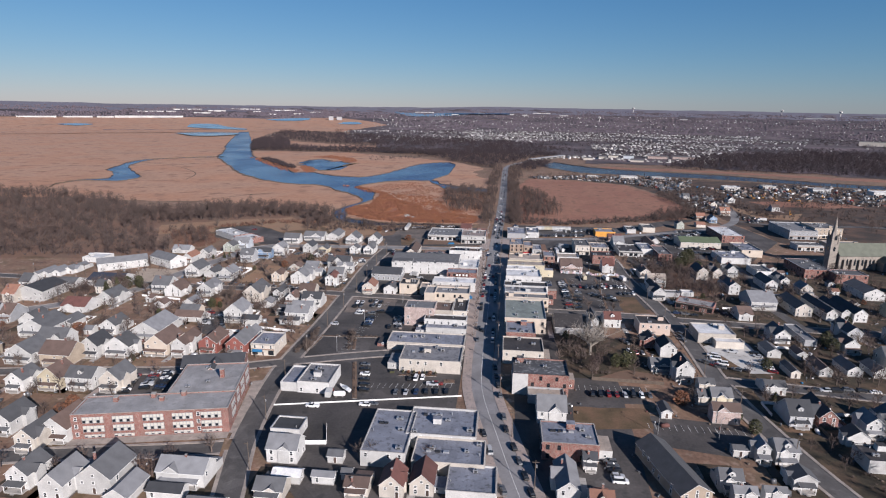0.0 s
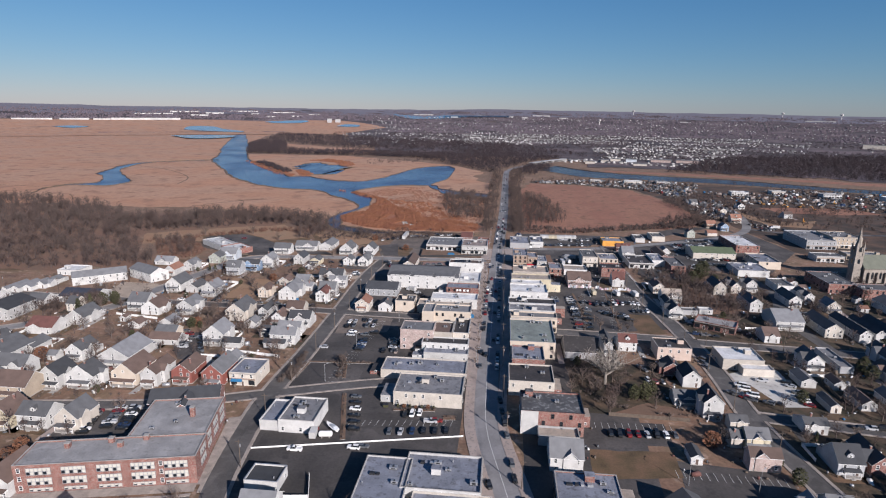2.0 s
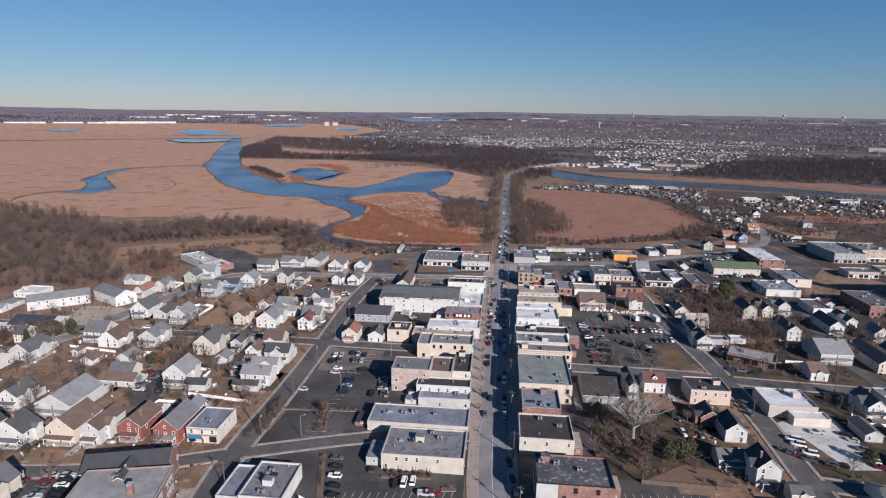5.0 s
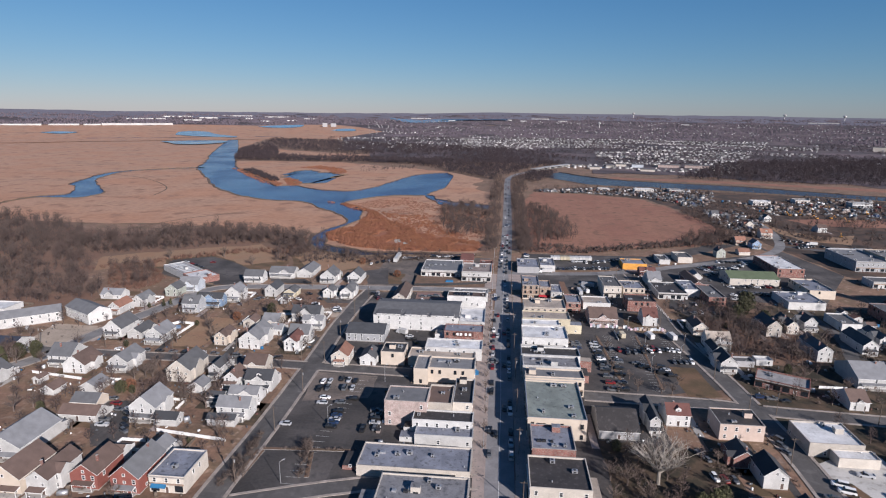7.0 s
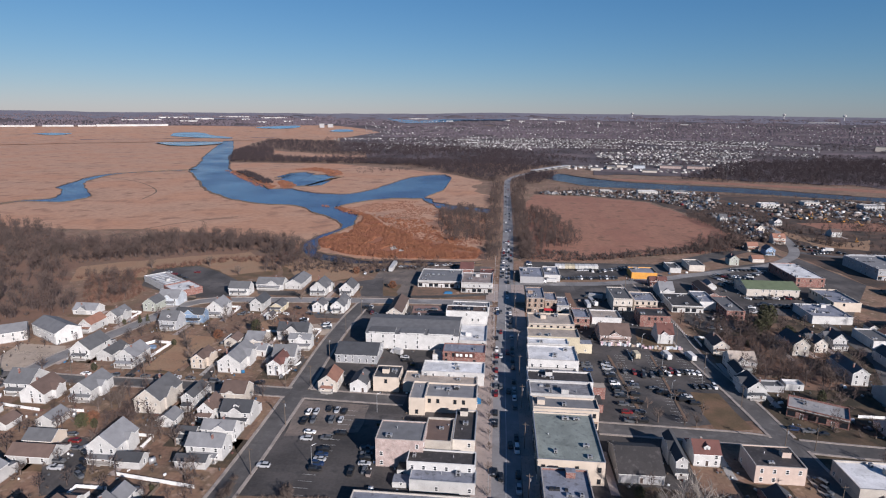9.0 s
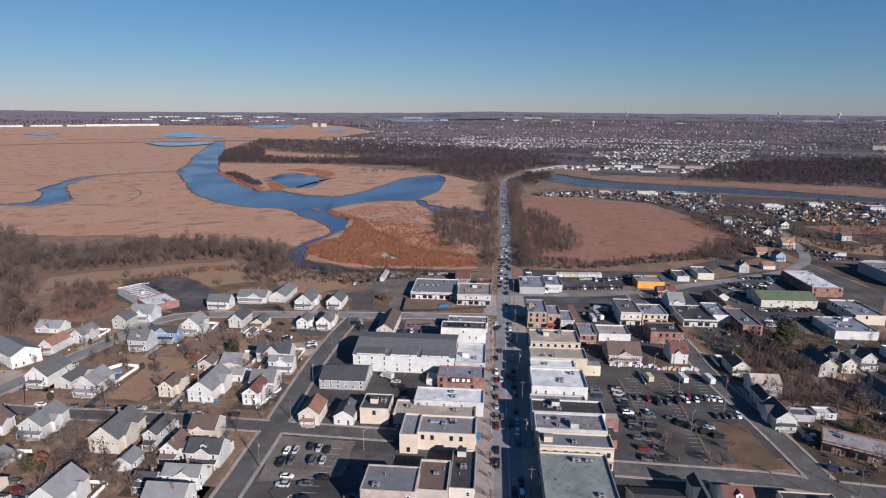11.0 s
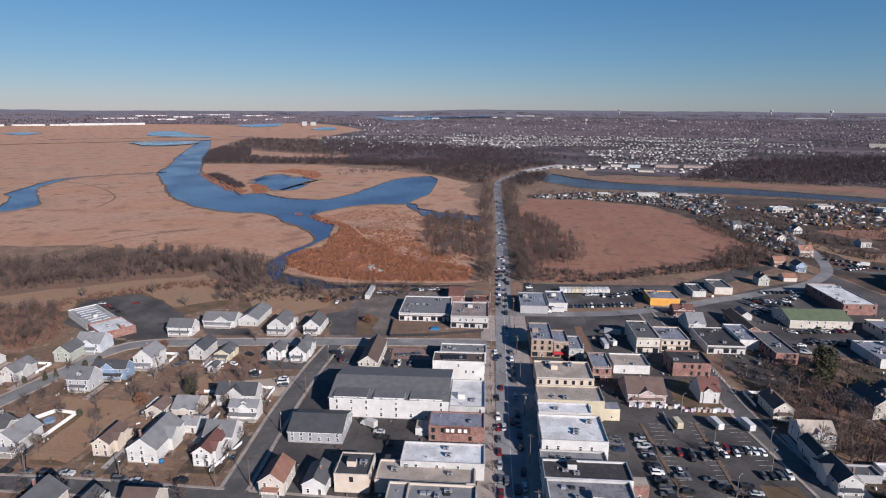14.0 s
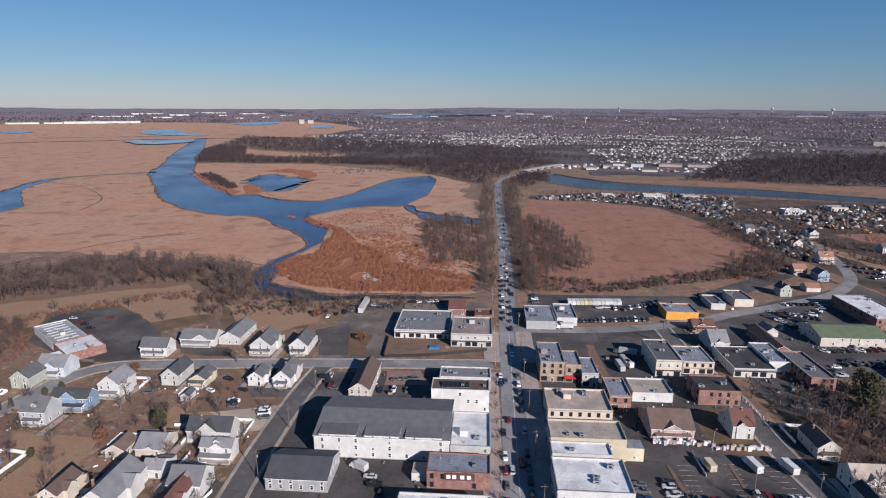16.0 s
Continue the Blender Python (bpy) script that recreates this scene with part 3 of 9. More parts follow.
def gap_to(p, line):
    best = 1e9
    for a, b in zip(line, line[1:]):
        if min(a[0], b[0]) - 12 > p.x or max(a[0], b[0]) + 12 < p.x or min(a[1], b[1]) - 12 > p.y or max(a[1], b[1]) + 12 < p.y:
            continue
        a, b = Vector(a), Vector(b)
        d = b - a
        t = max(0.0, min(1.0, (p - a).dot(d) / max(d.length_squared, 1e-6)))
        best = min(best, (p - a - d * t).length)
    return best


def road(name, points, width, z, mat, label, kerb=0.0, lines=True, paved=0.0):
    """A road along a line of (x, y), with raised pavements of width paved and painted lines."""
    st = smooth(points, 5)
    nrm = []
    for i in range(len(st)):
        a, b = Vector(st[max(i - 1, 0)]), Vector(st[min(i + 1, len(st) - 1)])
        t = (b - a).normalized()
        nrm.append(Vector((t.y, -t.x)))
    def ribbon(s, o0, o1, z0, mi=0):
        for i in range(len(st) - 1):
            p, q, n0, n1 = Vector(st[i]), Vector(st[i + 1]), nrm[i], nrm[i + 1]
            s.face([(*(p + n0 * o0), z0), (*(p + n0 * o1), z0), (*(q + n1 * o1), z0), (*(q + n1 * o0), z0)], mi)
    def upright(s, o, z0, z1):
        for i in range(len(st) - 1):
            p, q = Vector(st[i]) + nrm[i] * o, Vector(st[i + 1]) + nrm[i + 1] * o
            s.face([(*p, z0), (*q, z0), (*q, z1), (*p, z1)])
    s = Shape()
    ribbon(s, -width / 2, width / 2, z)
    tagged(part(name, s, [mat]), label, "road", kind="structure")
    STREETS.append((st, width, z, paved))
    if lines:
        s = Shape()
        ribbon(s, -0.09, 0.09, z + 0.015)
        tagged(part("centre_line", s, [PAINT]), "thin white centre line worn pale", "road marking", kind="structure")


# paved heart of the town between the side streets
sheet("parking_ground", [(-94, 188), (-99, 250), (-95, 340), (-95, 474), (-16, 484), (-16, 150), (-60, 150)], 0.05, LOT, "patched dark asphalt behind the shops", "asphalt")
sheet("parking_ground", [(8, 150), (8, 540), (60, 545), (96, 500), (88, 430), (96, 350), (60, 340), (50, 150)], 0.05, LOT, "patched dark asphalt behind the shops", "asphalt")
sheet("parking_ground", [(-104, 488), (-70, 490), (-68, 520), (-16, 524), (-16, 582), (-60, 580), (-104, 575)], 0.05, DUSTLOT, "dusty yard asphalt by the creek", "asphalt")
sheet("parking_ground", [(5, 546), (60, 552), (120, 580), (230, 672), (190, 660), (120, 605), (12, 602)], 0.05, LOT, "crowded lot asphalt beside the marsh", "asphalt")
sheet("parking_ground", [(60, 545), (100, 490), (205, 480), (260, 560), (250, 640), (190, 610), (120, 566)], 0.05, LOT, "open lot asphalt among workshops", "asphalt")
sheet("parking_ground", [(-282, 541), (-254, 557), (-230, 543), (-202, 519), (-184, 491), (-194, 479), (-210, 478), (-219, 474), (-232, 482), (-266, 500), (-275, 520)], 0.10, LOT, "dark lot beside the low brick hall", "asphalt")
sheet("parking_ground", [(60, 196), (96, 190), (98, 214), (62, 218)], 0.05, LOT, "dark empty lot with painted bays", "asphalt")
sheet("parking_ground", [(30, 225), (64, 227), (64, 243), (32, 243)], 0.06, LOT, "dark lot with painted bays", "asphalt")
sheet("parking_ground", [(-182, 214), (-146, 192), (-136, 218), (-146, 231), (-167, 226)], 0.05, LOT, "dark school lot", "asphalt")
sheet("yard", [(-262, 366), (-266, 392), (-239, 391), (-229, 374), (-241, 358), (-253, 358)], 0.05, GRAVEL, "tan gravel yard between white sheds", "yard")
sheet("yard", [(106, 293.3), (129.0, 306.5), (132.0, 300), (131.6, 264.6), (118.7, 263.3), (112.5, 283), (106.2, 286)], 0.08, PALEGRAVEL, "pale gravel yard beside the street", "yard")

road("main_street", [(90, -150), (50, 10), (17, 130), (9, 160), (1, 196), (-6, 232), (-7, 274), (-6.5, 324), (-6.5, 389), (-5, 493), (-4, 558), (-1, 700), (1, 900), (3, 1150), (8, 1230), (28, 1310), (70, 1390), (130, 1480), (240, 1600)], 10.6, 0.09, ASPHALT, "long grey asphalt main street", paved=0)
LEFT_STREET = [(-8, -150), (-50, 20), (-78, 130), (-83, 150), (-92, 182), (-98, 222), (-100, 250), (-99, 300), (-99.5, 360), (-101, 408), (-100, 450), (-97, 484)]
road("side_street", LEFT_STREET, 8.2, 0.09, SIDEROAD, "grey asphalt side street past the houses", paved=1.3, lines=False)
RIGHT_STREET = [(225, -150), (168, 10), (128, 130), (113, 173), (105, 214), (101, 250), (102, 300), (98.5, 358), (91, 420), (91, 465), (86, 500), (84, 545)]
road("side_street", RIGHT_STREET, 8.0, 0.09, SIDEROAD, "grey asphalt side street past the houses", paved=1.3, lines=False)
road("side_street", [(-320, 200), (-223, 221), (-142, 233), (-105, 246), (-54, 264), (-14, 270)], 6.5, 0.11, SIDEROAD, "narrow asphalt cross street", paved=1.1, lines=False)
road("side_street", [(-260, 140), (-173, 160), (-112, 172), (-97.5, 175.6)], 7, 0.11, SIDEROAD, "narrow asphalt street beside the school", paved=1.3, lines=False)
road("side_street", [(-420, 362), (-300, 358), (-208, 355), (-160, 355), (-103, 353), (-50, 351)], 7.4, 0.11, SIDEROAD, "asphalt cross street with parked cars", paved=1.1, lines=False)
road("side_street", [(-345, 284), (-290, 295), (-272, 304), (-252, 323), (-238, 347), (-233, 376), (-229, 395), (-223, 420), (-218, 441), (-214, 460), (-201, 473), (-170, 478), (-100, 484), (-14, 489)], 9.0, 0.11, CROSSROAD, "curving asphalt street by the marsh edge", paved=1.1, lines=False)
road("side_street", [(-2, 536), (59, 541), (107, 557), (133, 571), (159, 583), (186, 597), (216, 614), (243, 640), (260, 668), (274, 709), (285, 760), (287, 800), (281, 829), (271, 862)], 8.8, 0.11, CROSSROAD, "worn asphalt street curving off to the yards", lines=False)
road("side_street", [(263, 664), (285, 652), (330, 646), (400, 652), (480, 640)], 8, 0.1, SIDEROAD, "worn asphalt road past the big grey works", lines=False)
road("side_street", [(30, 337), (84, 335), (102, 332), (150, 328), (260, 322), (420, 330)], 8, 0.11, SIDEROAD, "asphalt cross street", paved=1.1, lines=False)
road("side_street", [(102, 254), (168, 245), (300, 228)], 7, 0.11, SIDEROAD, "asphalt cross street past bungalows", paved=1.1, lines=False)
road("side_street", [(185, 470), (183, 420), (170, 380), (172, 330)], 7, 0.1, SIDEROAD, "narrow asphalt street", lines=False)
pavements()
# shop pavements along the main street
for side, e0, e1 in (("west", -18.6, -11.78), ("east", -1.22, 6.5)):
    s = Shape()
    for y0, y1 in ((272, 480), (492, 532)):
        s.box(e0, y0, 0.0, e1 if y0 < 480 else e1 + 1.5, y1, 0.24)
    tagged(part("pavement", s, [PAVING]), "wide brick and concrete shopping pavement", "pavement", kind="structure")
road("pavement_strip", [(2.6, 160), (-5.5, 196), (-12.6, 232), (-14, 272)], 4.2, 0.22, PAVING, "brick-edged pavement bending with the street", lines=False)
road("pavement_strip", [(15.4, 161), (7.6, 196), (0.6, 232), (0.5, 272)], 3.8, 0.22, PAVING, "narrow shaded pavement", lines=False)
sheet("pavement", [(-99.5, 184.6), (-97.3, 185), (-103.0, 228), (-108.2, 226)], 0.2, SIDEPAVE, "wide pale pavement beside the school", "pavement")
sheet("pavement", [(-154.3, 173.1), (-99.5, 185.5), (-98.4, 181.2), (-153.4, 169.2)], 0.19, SIDEPAVE, "pale pavement before the school front", "pavement")
sheet("parking_ground", [(102, 466), (108, 487), (127, 484), (138, 469), (136, 454), (110, 448)], 0.065, LOT, "dark corner lot behind white bollards", "asphalt")
# lawns
for ring in ([(-222, 496), (-330, 520), (-345, 560), (-250, 575), (-190, 560), (-180, 540)], [(-165, 520), (-120, 530), (-125, 565), (-190, 570)], [(-100, 494), (-80, 494), (-80, 525), (-98, 525)],
             [(76.5, 374), (89.6, 373), (91.4, 343.5), (77, 340.5)], [(32, 205), (62, 207), (62, 222), (32, 222)], [(72, 418), (90, 416), (90, 428), (66, 428)], [(-180, 365), (-164, 365), (-166, 410), (-190, 410)],
             [(-110, 425), (-150, 425), (-150, 446), (-108, 446)], [(-380, 400), (-300, 430), (-340, 470), (-420, 450)], [(110, 270), (130, 270), (133, 282), (112, 282)]):
    sheet("lawn", ring, 0.065, LAWN, "olive-brown winter lawn", "lawn", wobble=3, step=6)
sheet("wood_floor", [(-800, 620), (-720, 745), (-520, 712), (-435, 650), (-376, 640), (-300, 690), (-205, 655), (-172, 610), (-178, 585), (-235, 602), (-300, 572), (-350, 540), (-318, 482), (-272, 440), (-310, 415), (-480, 390), (-680, 430)], 0.09, LITTER, "brown leaf litter under bare woods", "woodland floor", wobble=10, step=12)
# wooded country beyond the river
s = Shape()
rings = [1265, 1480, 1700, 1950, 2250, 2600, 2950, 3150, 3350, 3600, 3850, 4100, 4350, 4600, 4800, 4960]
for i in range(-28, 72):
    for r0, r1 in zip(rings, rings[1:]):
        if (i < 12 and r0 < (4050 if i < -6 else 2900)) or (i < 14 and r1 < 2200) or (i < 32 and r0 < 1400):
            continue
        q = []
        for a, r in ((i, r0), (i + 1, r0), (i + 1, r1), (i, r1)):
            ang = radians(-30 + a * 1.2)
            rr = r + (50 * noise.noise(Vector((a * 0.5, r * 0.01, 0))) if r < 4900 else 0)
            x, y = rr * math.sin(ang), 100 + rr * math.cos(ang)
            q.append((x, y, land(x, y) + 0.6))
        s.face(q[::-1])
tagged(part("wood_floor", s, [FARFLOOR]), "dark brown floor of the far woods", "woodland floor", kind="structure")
# skyline backdrop, its haze carried by the hills' own colour
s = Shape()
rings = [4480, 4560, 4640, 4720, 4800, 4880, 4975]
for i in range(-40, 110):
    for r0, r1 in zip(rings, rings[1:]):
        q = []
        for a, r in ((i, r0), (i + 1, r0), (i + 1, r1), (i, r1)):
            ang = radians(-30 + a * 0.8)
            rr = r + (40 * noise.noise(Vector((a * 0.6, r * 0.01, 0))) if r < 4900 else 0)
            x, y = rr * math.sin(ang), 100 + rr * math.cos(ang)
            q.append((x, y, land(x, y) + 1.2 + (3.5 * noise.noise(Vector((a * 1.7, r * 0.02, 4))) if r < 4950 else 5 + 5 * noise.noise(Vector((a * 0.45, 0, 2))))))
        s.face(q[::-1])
tagged(part("backdrop", s, [HAZEHILL]), "wooded skyline hills with blue-grey haze in their colour", "hills", kind="structure")
sheet("waste_ground", [(250, 690), (232, 760), (228, 850), (207, 965), (122, 1025), (42, 1035), (45, 1062), (150, 1106), (300, 1076), (470, 1030), (620, 985), (720, 900), (660, 620), (430, 470), (300, 480), (262, 560), (252, 640)], 0.03, WASTE, "trodden brown waste ground round the river yards", "waste ground", wobble=5, step=15)
# garden grass whose colour is also darkened for the trees' shade
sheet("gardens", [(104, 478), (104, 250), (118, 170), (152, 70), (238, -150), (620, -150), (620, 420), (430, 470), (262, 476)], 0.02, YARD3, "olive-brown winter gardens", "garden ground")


# ---- houses ----
FOOTPRINTS = []


def house(x, y, w, d, eave, axis, wall, roof, rot=0.0, porch=None, group="houses along the streets"):
    """A gabled house; x, y: its near left corner at the eaves; axis: the way its ridge runs."""
    rng = random.Random(int(x * 31 + y * 17))
    over = 0.35
    w, d = max(w - 2 * over, 3.0), max(d - 2 * over, 3.0)
    big = max(w, d) > 20
    c = pose(x, y, 0, 0, 0, rot) @ pose(w / 2 + over, d / 2 + over, 0)
    storeys = max(1, round(eave / 2.7))
    FOOTPRINTS.append((*c.translation.xy, w, d))
    words = f"{['single', 'two', 'three'][min(storeys, 3) - 1]}-storey {WALL_WORDS.get(wall, wall + ' clapboard')} house with a {ROOF_WORDS.get(roof, roof)} gabled roof"
    h = root("garage" if eave < 3.1 and w * d < 110 else "house", c, words.replace("house", "garage") if eave < 3.1 and w * d < 110 else words, "garage" if eave < 3.1 and w * d < 110 else "house", group)
    span = w if axis == "y" else d
    length = d if axis == "y" else w
    rise = min(span * rng.uniform(*((0.36, 0.48) if eave > 4.2 else (0.26, 0.36))), 4.6 if not big else 3.2)
    wm, rm = WALLS[wall], ROOFS[roof]

    def turn(p):
        return p if axis == "y" else (-p[1], p[0], p[2])
    a, b = span / 2, length / 2
    s = Shape()
    s.box(-w / 2, -d / 2, 0.35, w / 2, d / 2, eave)
    for e in (-b, b):
        tri = [turn((-a, e, eave)), turn((a, e, eave)), turn((0, e, eave + rise))]
        s.face(tri if e < 0 else tri[::-1])
    s.box(-w / 2 - 0.04, -d / 2 - 0.04, -0.3, w / 2 + 0.04, d / 2 + 0.04, 0.36, 1)
    part("wall", s, [wm, CONCRETE], h)
    s = Shape()
    slope = rise / a
    for k in (-1, 1):
        lo, hi = a + over, 0.0
        zl, zh = eave - over * slope + 0.05, eave + rise + 0.05
        ring = [(k * lo, -b - over, zl), (k * lo, b + over, zl), (k * hi, b + over, zh), (k * hi, -b - over, zh)]
        if k < 0:
            ring = ring[::-1]
        up = [turn((p[0], p[1], p[2] + 0.16)) for p in ring]
        dn = [turn(p) for p in ring]
        s.face(up, 0)
        s.face(dn[::-1], 1)
        for i in range(4):
            j = (i + 1) % 4
            s.face([dn[i], dn[j], up[j], up[i]], 1)
    part("roof", s, [rm, TRIM], h)
    # windows, a row to each storey on the front and the two long sides
    shed = eave < 3.1 and w * d < 110
    for side in ("front", "right") if x < -20 else ("front", "left"):
        run = w if side == "front" else d
        n = max(1, min(int(run / 3.0), 8 if big else 3 if side == "front" else 2))
        for st in range(storeys):
            z = 0.95 + st * (eave - 0.4) / storeys
            us = spread(n, run)
            if shed:
                us = us[:1]
            for i, u in enumerate(us):
                if st == 0 and side == "front" and i == n // 2 and not big:
                    part("door", DOOR, None, h, at=on_wall(side, w, d, u, 0.35))
                elif rng.random() < (0.8 if side == "front" else 0.36):
                    part("window", WIN if rng.random() < 0.8 else WIN_SMALL, None, h, at=on_wall(side, w, d, u, z))
    if axis == "y" and eave > 4:
        part("window", WIN_SMALL, None, h, at=on_wall("front", w, d, 0, eave + 0.35))
    if not shed and not big and eave < 6.5 and rng.random() < 0.55:
        # a pale drive past the house
        s = Shape()
        e = rng.choice((-1, 1))
        s.box(e * (w / 2 + 2.2) - 1.4, -d / 2 - 7, -0.05, e * (w / 2 + 2.2) + 1.4, d / 2 - 1, 0.07)
        dr = part("driveway", s, [rng.choice((CONCRETE, LOT, PAVING))], at=c)
        tagged(dr, "worn driveway beside a house", "driveway", kind="structure")
    if not shed and not big and rng.random() < 0.6:
        # the plot about the house
        s = Shape()
        e, g = rng.uniform(2, 5), rng.uniform(5, 10)
        s.face([(-w / 2 - e, -d / 2 - 4, 0.045), (w / 2 + e, -d / 2 - 4, 0.045), (w / 2 + e, d / 2 + g, 0.045), (-w / 2 - e, d / 2 + g, 0.045)])
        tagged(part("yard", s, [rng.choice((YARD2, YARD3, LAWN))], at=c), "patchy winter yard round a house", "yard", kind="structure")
    if not shed and not big and rng.random() < 0.72:
        # a lower wing with a lean-to roof at the back or the side
        aw, ad, ah = w * rng.uniform(0.5, 0.85), rng.uniform(2.5, 4.5), eave * rng.uniform(0.45, 0.62) + 0.6
        u = rng.choice((-1, 1)) * (w - aw) / 2
        s = Shape()
        y0, y1 = d / 2 + 0.02, d / 2 + ad
        s.v = [(u - aw / 2, y0, -.2), (u + aw / 2, y0, -.2), (u + aw / 2, y1, -.2), (u - aw / 2, y1, -.2), (u - aw / 2, y0, ah + .8), (u + aw / 2, y0, ah + .8), (u + aw / 2, y1, ah), (u - aw / 2, y1, ah)]
        s.f = [(0, 1, 5, 4), (1, 2, 6, 5), (2, 3, 7, 6), (3, 0, 4, 7), (4, 5, 6, 7)]
        s.m = [0, 0, 0, 0, 1]
        part("wing", s, [wm, rm], h)
    if not shed and not big and rng.random() < 0.66:
        # a cross gable breaking the long side
        gw = length * rng.uniform(0.32, 0.45)
        gr = min(gw / 2 * slope, rise * 0.92)
        mid = rng.uniform(-0.2, 0.2) * length
        out = a + (0.3 if axis == "x" else rng.uniform(0.6, 1.8))
        k = -1 if (axis == "x" or x >= -20) else 1
        # for ridge along x the local left side turns to the front
        face = (lambda q: turn((-q[0], q[1], q[2]))) if axis == "x" else (lambda q: (k * q[0], q[1], q[2]))
        flip = axis != "x" and k < 0
        s = Shape()
        def put(q, mi=0):
            q = [face(p) for p in q]
            s.face(q[::-1] if flip or axis == "x" else q, mi)
        g0, g1 = mid - gw / 2, mid + gw / 2
        put([(out, g0, 0.3), (out, g1, 0.3), (out, g1, eave), (out, mid, eave + gr), (out, g0, eave)])
        put([(a - .3, g0, 0.3), (out, g0, 0.3), (out, g0, eave), (a - .3, g0, eave)])
        put([(out, g1, 0.3), (a - .3, g1, 0.3), (a - .3, g1, eave), (out, g1, eave)])
        for e, g in ((-1, g0 - 0.3), (1, g1 + 0.3)):
            zl = eave - 0.3 * gr / (gw / 2) + 0.2
            q = [(out + 0.3, g, zl), (0, g, zl), (0, mid, eave + gr + 0.2), (out + 0.3, mid, eave + gr + 0.2)]
            put(q if e > 0 else q[::-1], 1)
            put([(out + 0.3, g, zl - 0.18), (out + 0.3, mid, eave + gr + 0.02), (out + 0.3, mid, eave + gr + 0.2), (out + 0.3, g, zl)] if e < 0 else [(out + 0.3, mid, eave + gr + 0.02), (out + 0.3, g, zl - 0.18), (out + 0.3, g, zl), (out + 0.3, mid, eave + gr + 0.2)], 2)
        part("cross_gable", s, [wm, rm, TRIM], h)
    if not shed and not big:
        if rng.random() < 0.55:
            u, v = rng.uniform(-0.25, 0.25) * w, rng.uniform(-0.3, 0.3) * d
            zt = eave + rise * (1 - (abs(u) / a if axis == "y" else abs(v) / a))
            s = Shape()
            s.box(u - 0.3, v - 0.3, zt - 0.8, u + 0.3, v + 0.3, eave + rise + 0.7)
            s.box(u - 0.37, v - 0.37, eave + rise + 0.7, u + 0.37, v + 0.37, eave + rise + 0.82, 1)
            part("chimney", s, [WALLS["brick"], CONCRETE], h)
        if porch or (porch is None and rng.random() < (0.95 if x < -150 and y < 275 else 0.6) and eave > 3.4):
            pw, pd = w * rng.uniform(0.6, 0.98), rng.uniform(1.6, 2.3)
            s = Shape()
            s.box(-pw / 2, -d / 2 - pd, 0, pw / 2, -d / 2 - 0.05, 0.45)
            s.box(-0.7, -d / 2 - pd - 0.6, 0, 0.7, -d / 2 - pd, 0.22)
            part("porch_floor", s, [CONCRETE], h)
            s = Shape()
            z0, z1 = 2.7, 3.25
            y0, y1 = -d / 2 - pd - 0.25, -d / 2 - 0.03
            s.face([(-pw / 2 - .2, y0, z0), (pw / 2 + .2, y0, z0), (pw / 2 + .2, y1, z1), (-pw / 2 - .2, y1, z1)])
            s.face([(-pw / 2 - .2, y1, z0 - .1), (pw / 2 + .2, y1, z0 - .1), (pw / 2 + .2, y0, z0 - .1), (-pw / 2 - .2, y0, z0 - .1)], 1)
            s.face([(-pw / 2 - .2, y0, z0 - .1), (pw / 2 + .2, y0, z0 - .1), (pw / 2 + .2, y0, z0), (-pw / 2 - .2, y0, z0)], 1)
            s.face([(pw / 2 + .2, y0, z0 - .1), (pw / 2 + .2, y1, z0 - .1), (pw / 2 + .2, y1, z1), (pw / 2 + .2, y0, z0)], 1)
            s.face([(-pw / 2 - .2, y1, z0 - .1), (-pw / 2 - .2, y0, z0 - .1), (-pw / 2 - .2, y0, z0), (-pw / 2 - .2, y1, z1)], 1)
            part("porch_roof", s, [rm, TRIM], h)
            for u in (-pw / 2 + 0.1, pw / 2 - 0.1):
                s = Shape()
                s.box(u - 0.08, -d / 2 - pd + 0.05, 0.45, u + 0.08, -d / 2 - pd + 0.21, 2.62)
                part("porch_post", s, [TRIM], h)
        if rng.random() < 0.3 and storeys > 1 and axis == "x":
            # a gabled dormer on the near slope
            s = Shape()
            yb, yf, zb = -d * 0.08, -d * 0.36, eave + rise * 0.28
            s.box(-1.1, yf, zb - 0.6, 1.1, yb, zb + 1.3)
            s.face([(-1.1, yf, zb + 1.3), (1.1, yf, zb + 1.3), (0, yf, zb + 2.0)])
            s.face([(-1.3, yf - .2, zb + 1.22), (0, yf - .2, zb + 2.12), (0, yb + .5, zb + 2.12), (-1.3, yb + .5, zb + 1.22)][::-1], 1)
            s.face([(1.3, yf - .2, zb + 1.22), (0, yf - .2, zb + 2.12), (0, yb + .5, zb + 2.12), (1.3, yb + .5, zb + 1.22)], 1)
            dm = part("dormer", s, [wm, rm], h)
            part("window", WIN_SMALL, None, dm, at=pose(0, yf, zb + 0.2))
    return h


def rooftop_unit(parent, u, v, z, rng):
    a, b, c = rng.uniform(0.5, 1.3), rng.uniform(0.45, 0.8), rng.uniform(0.8, 1.4)
    s = Shape()
    s.box(u - a * 0.9, v - b * 0.9, z, u + a * 0.9, v + b * 0.9, z + 0.25, 1)
    s.box(u - a, v - b, z + 0.25, u + a, v + b, z + c)
    s.box(u - a * 0.5, v - b * 1.03, z + 0.4, u + a * 0.5, v - b, z + c - 0.2, 1)
    un = part("rooftop_unit", s, [METAL, DARKMETAL], parent, "grey metal rooftop air unit")
    s = Shape()
    s.tube((u, v, z + c), (u, v, z + c + 0.12), b * 0.6, b * 0.55, 10)
    part("fan_cowl", s, [DARKMETAL], un)


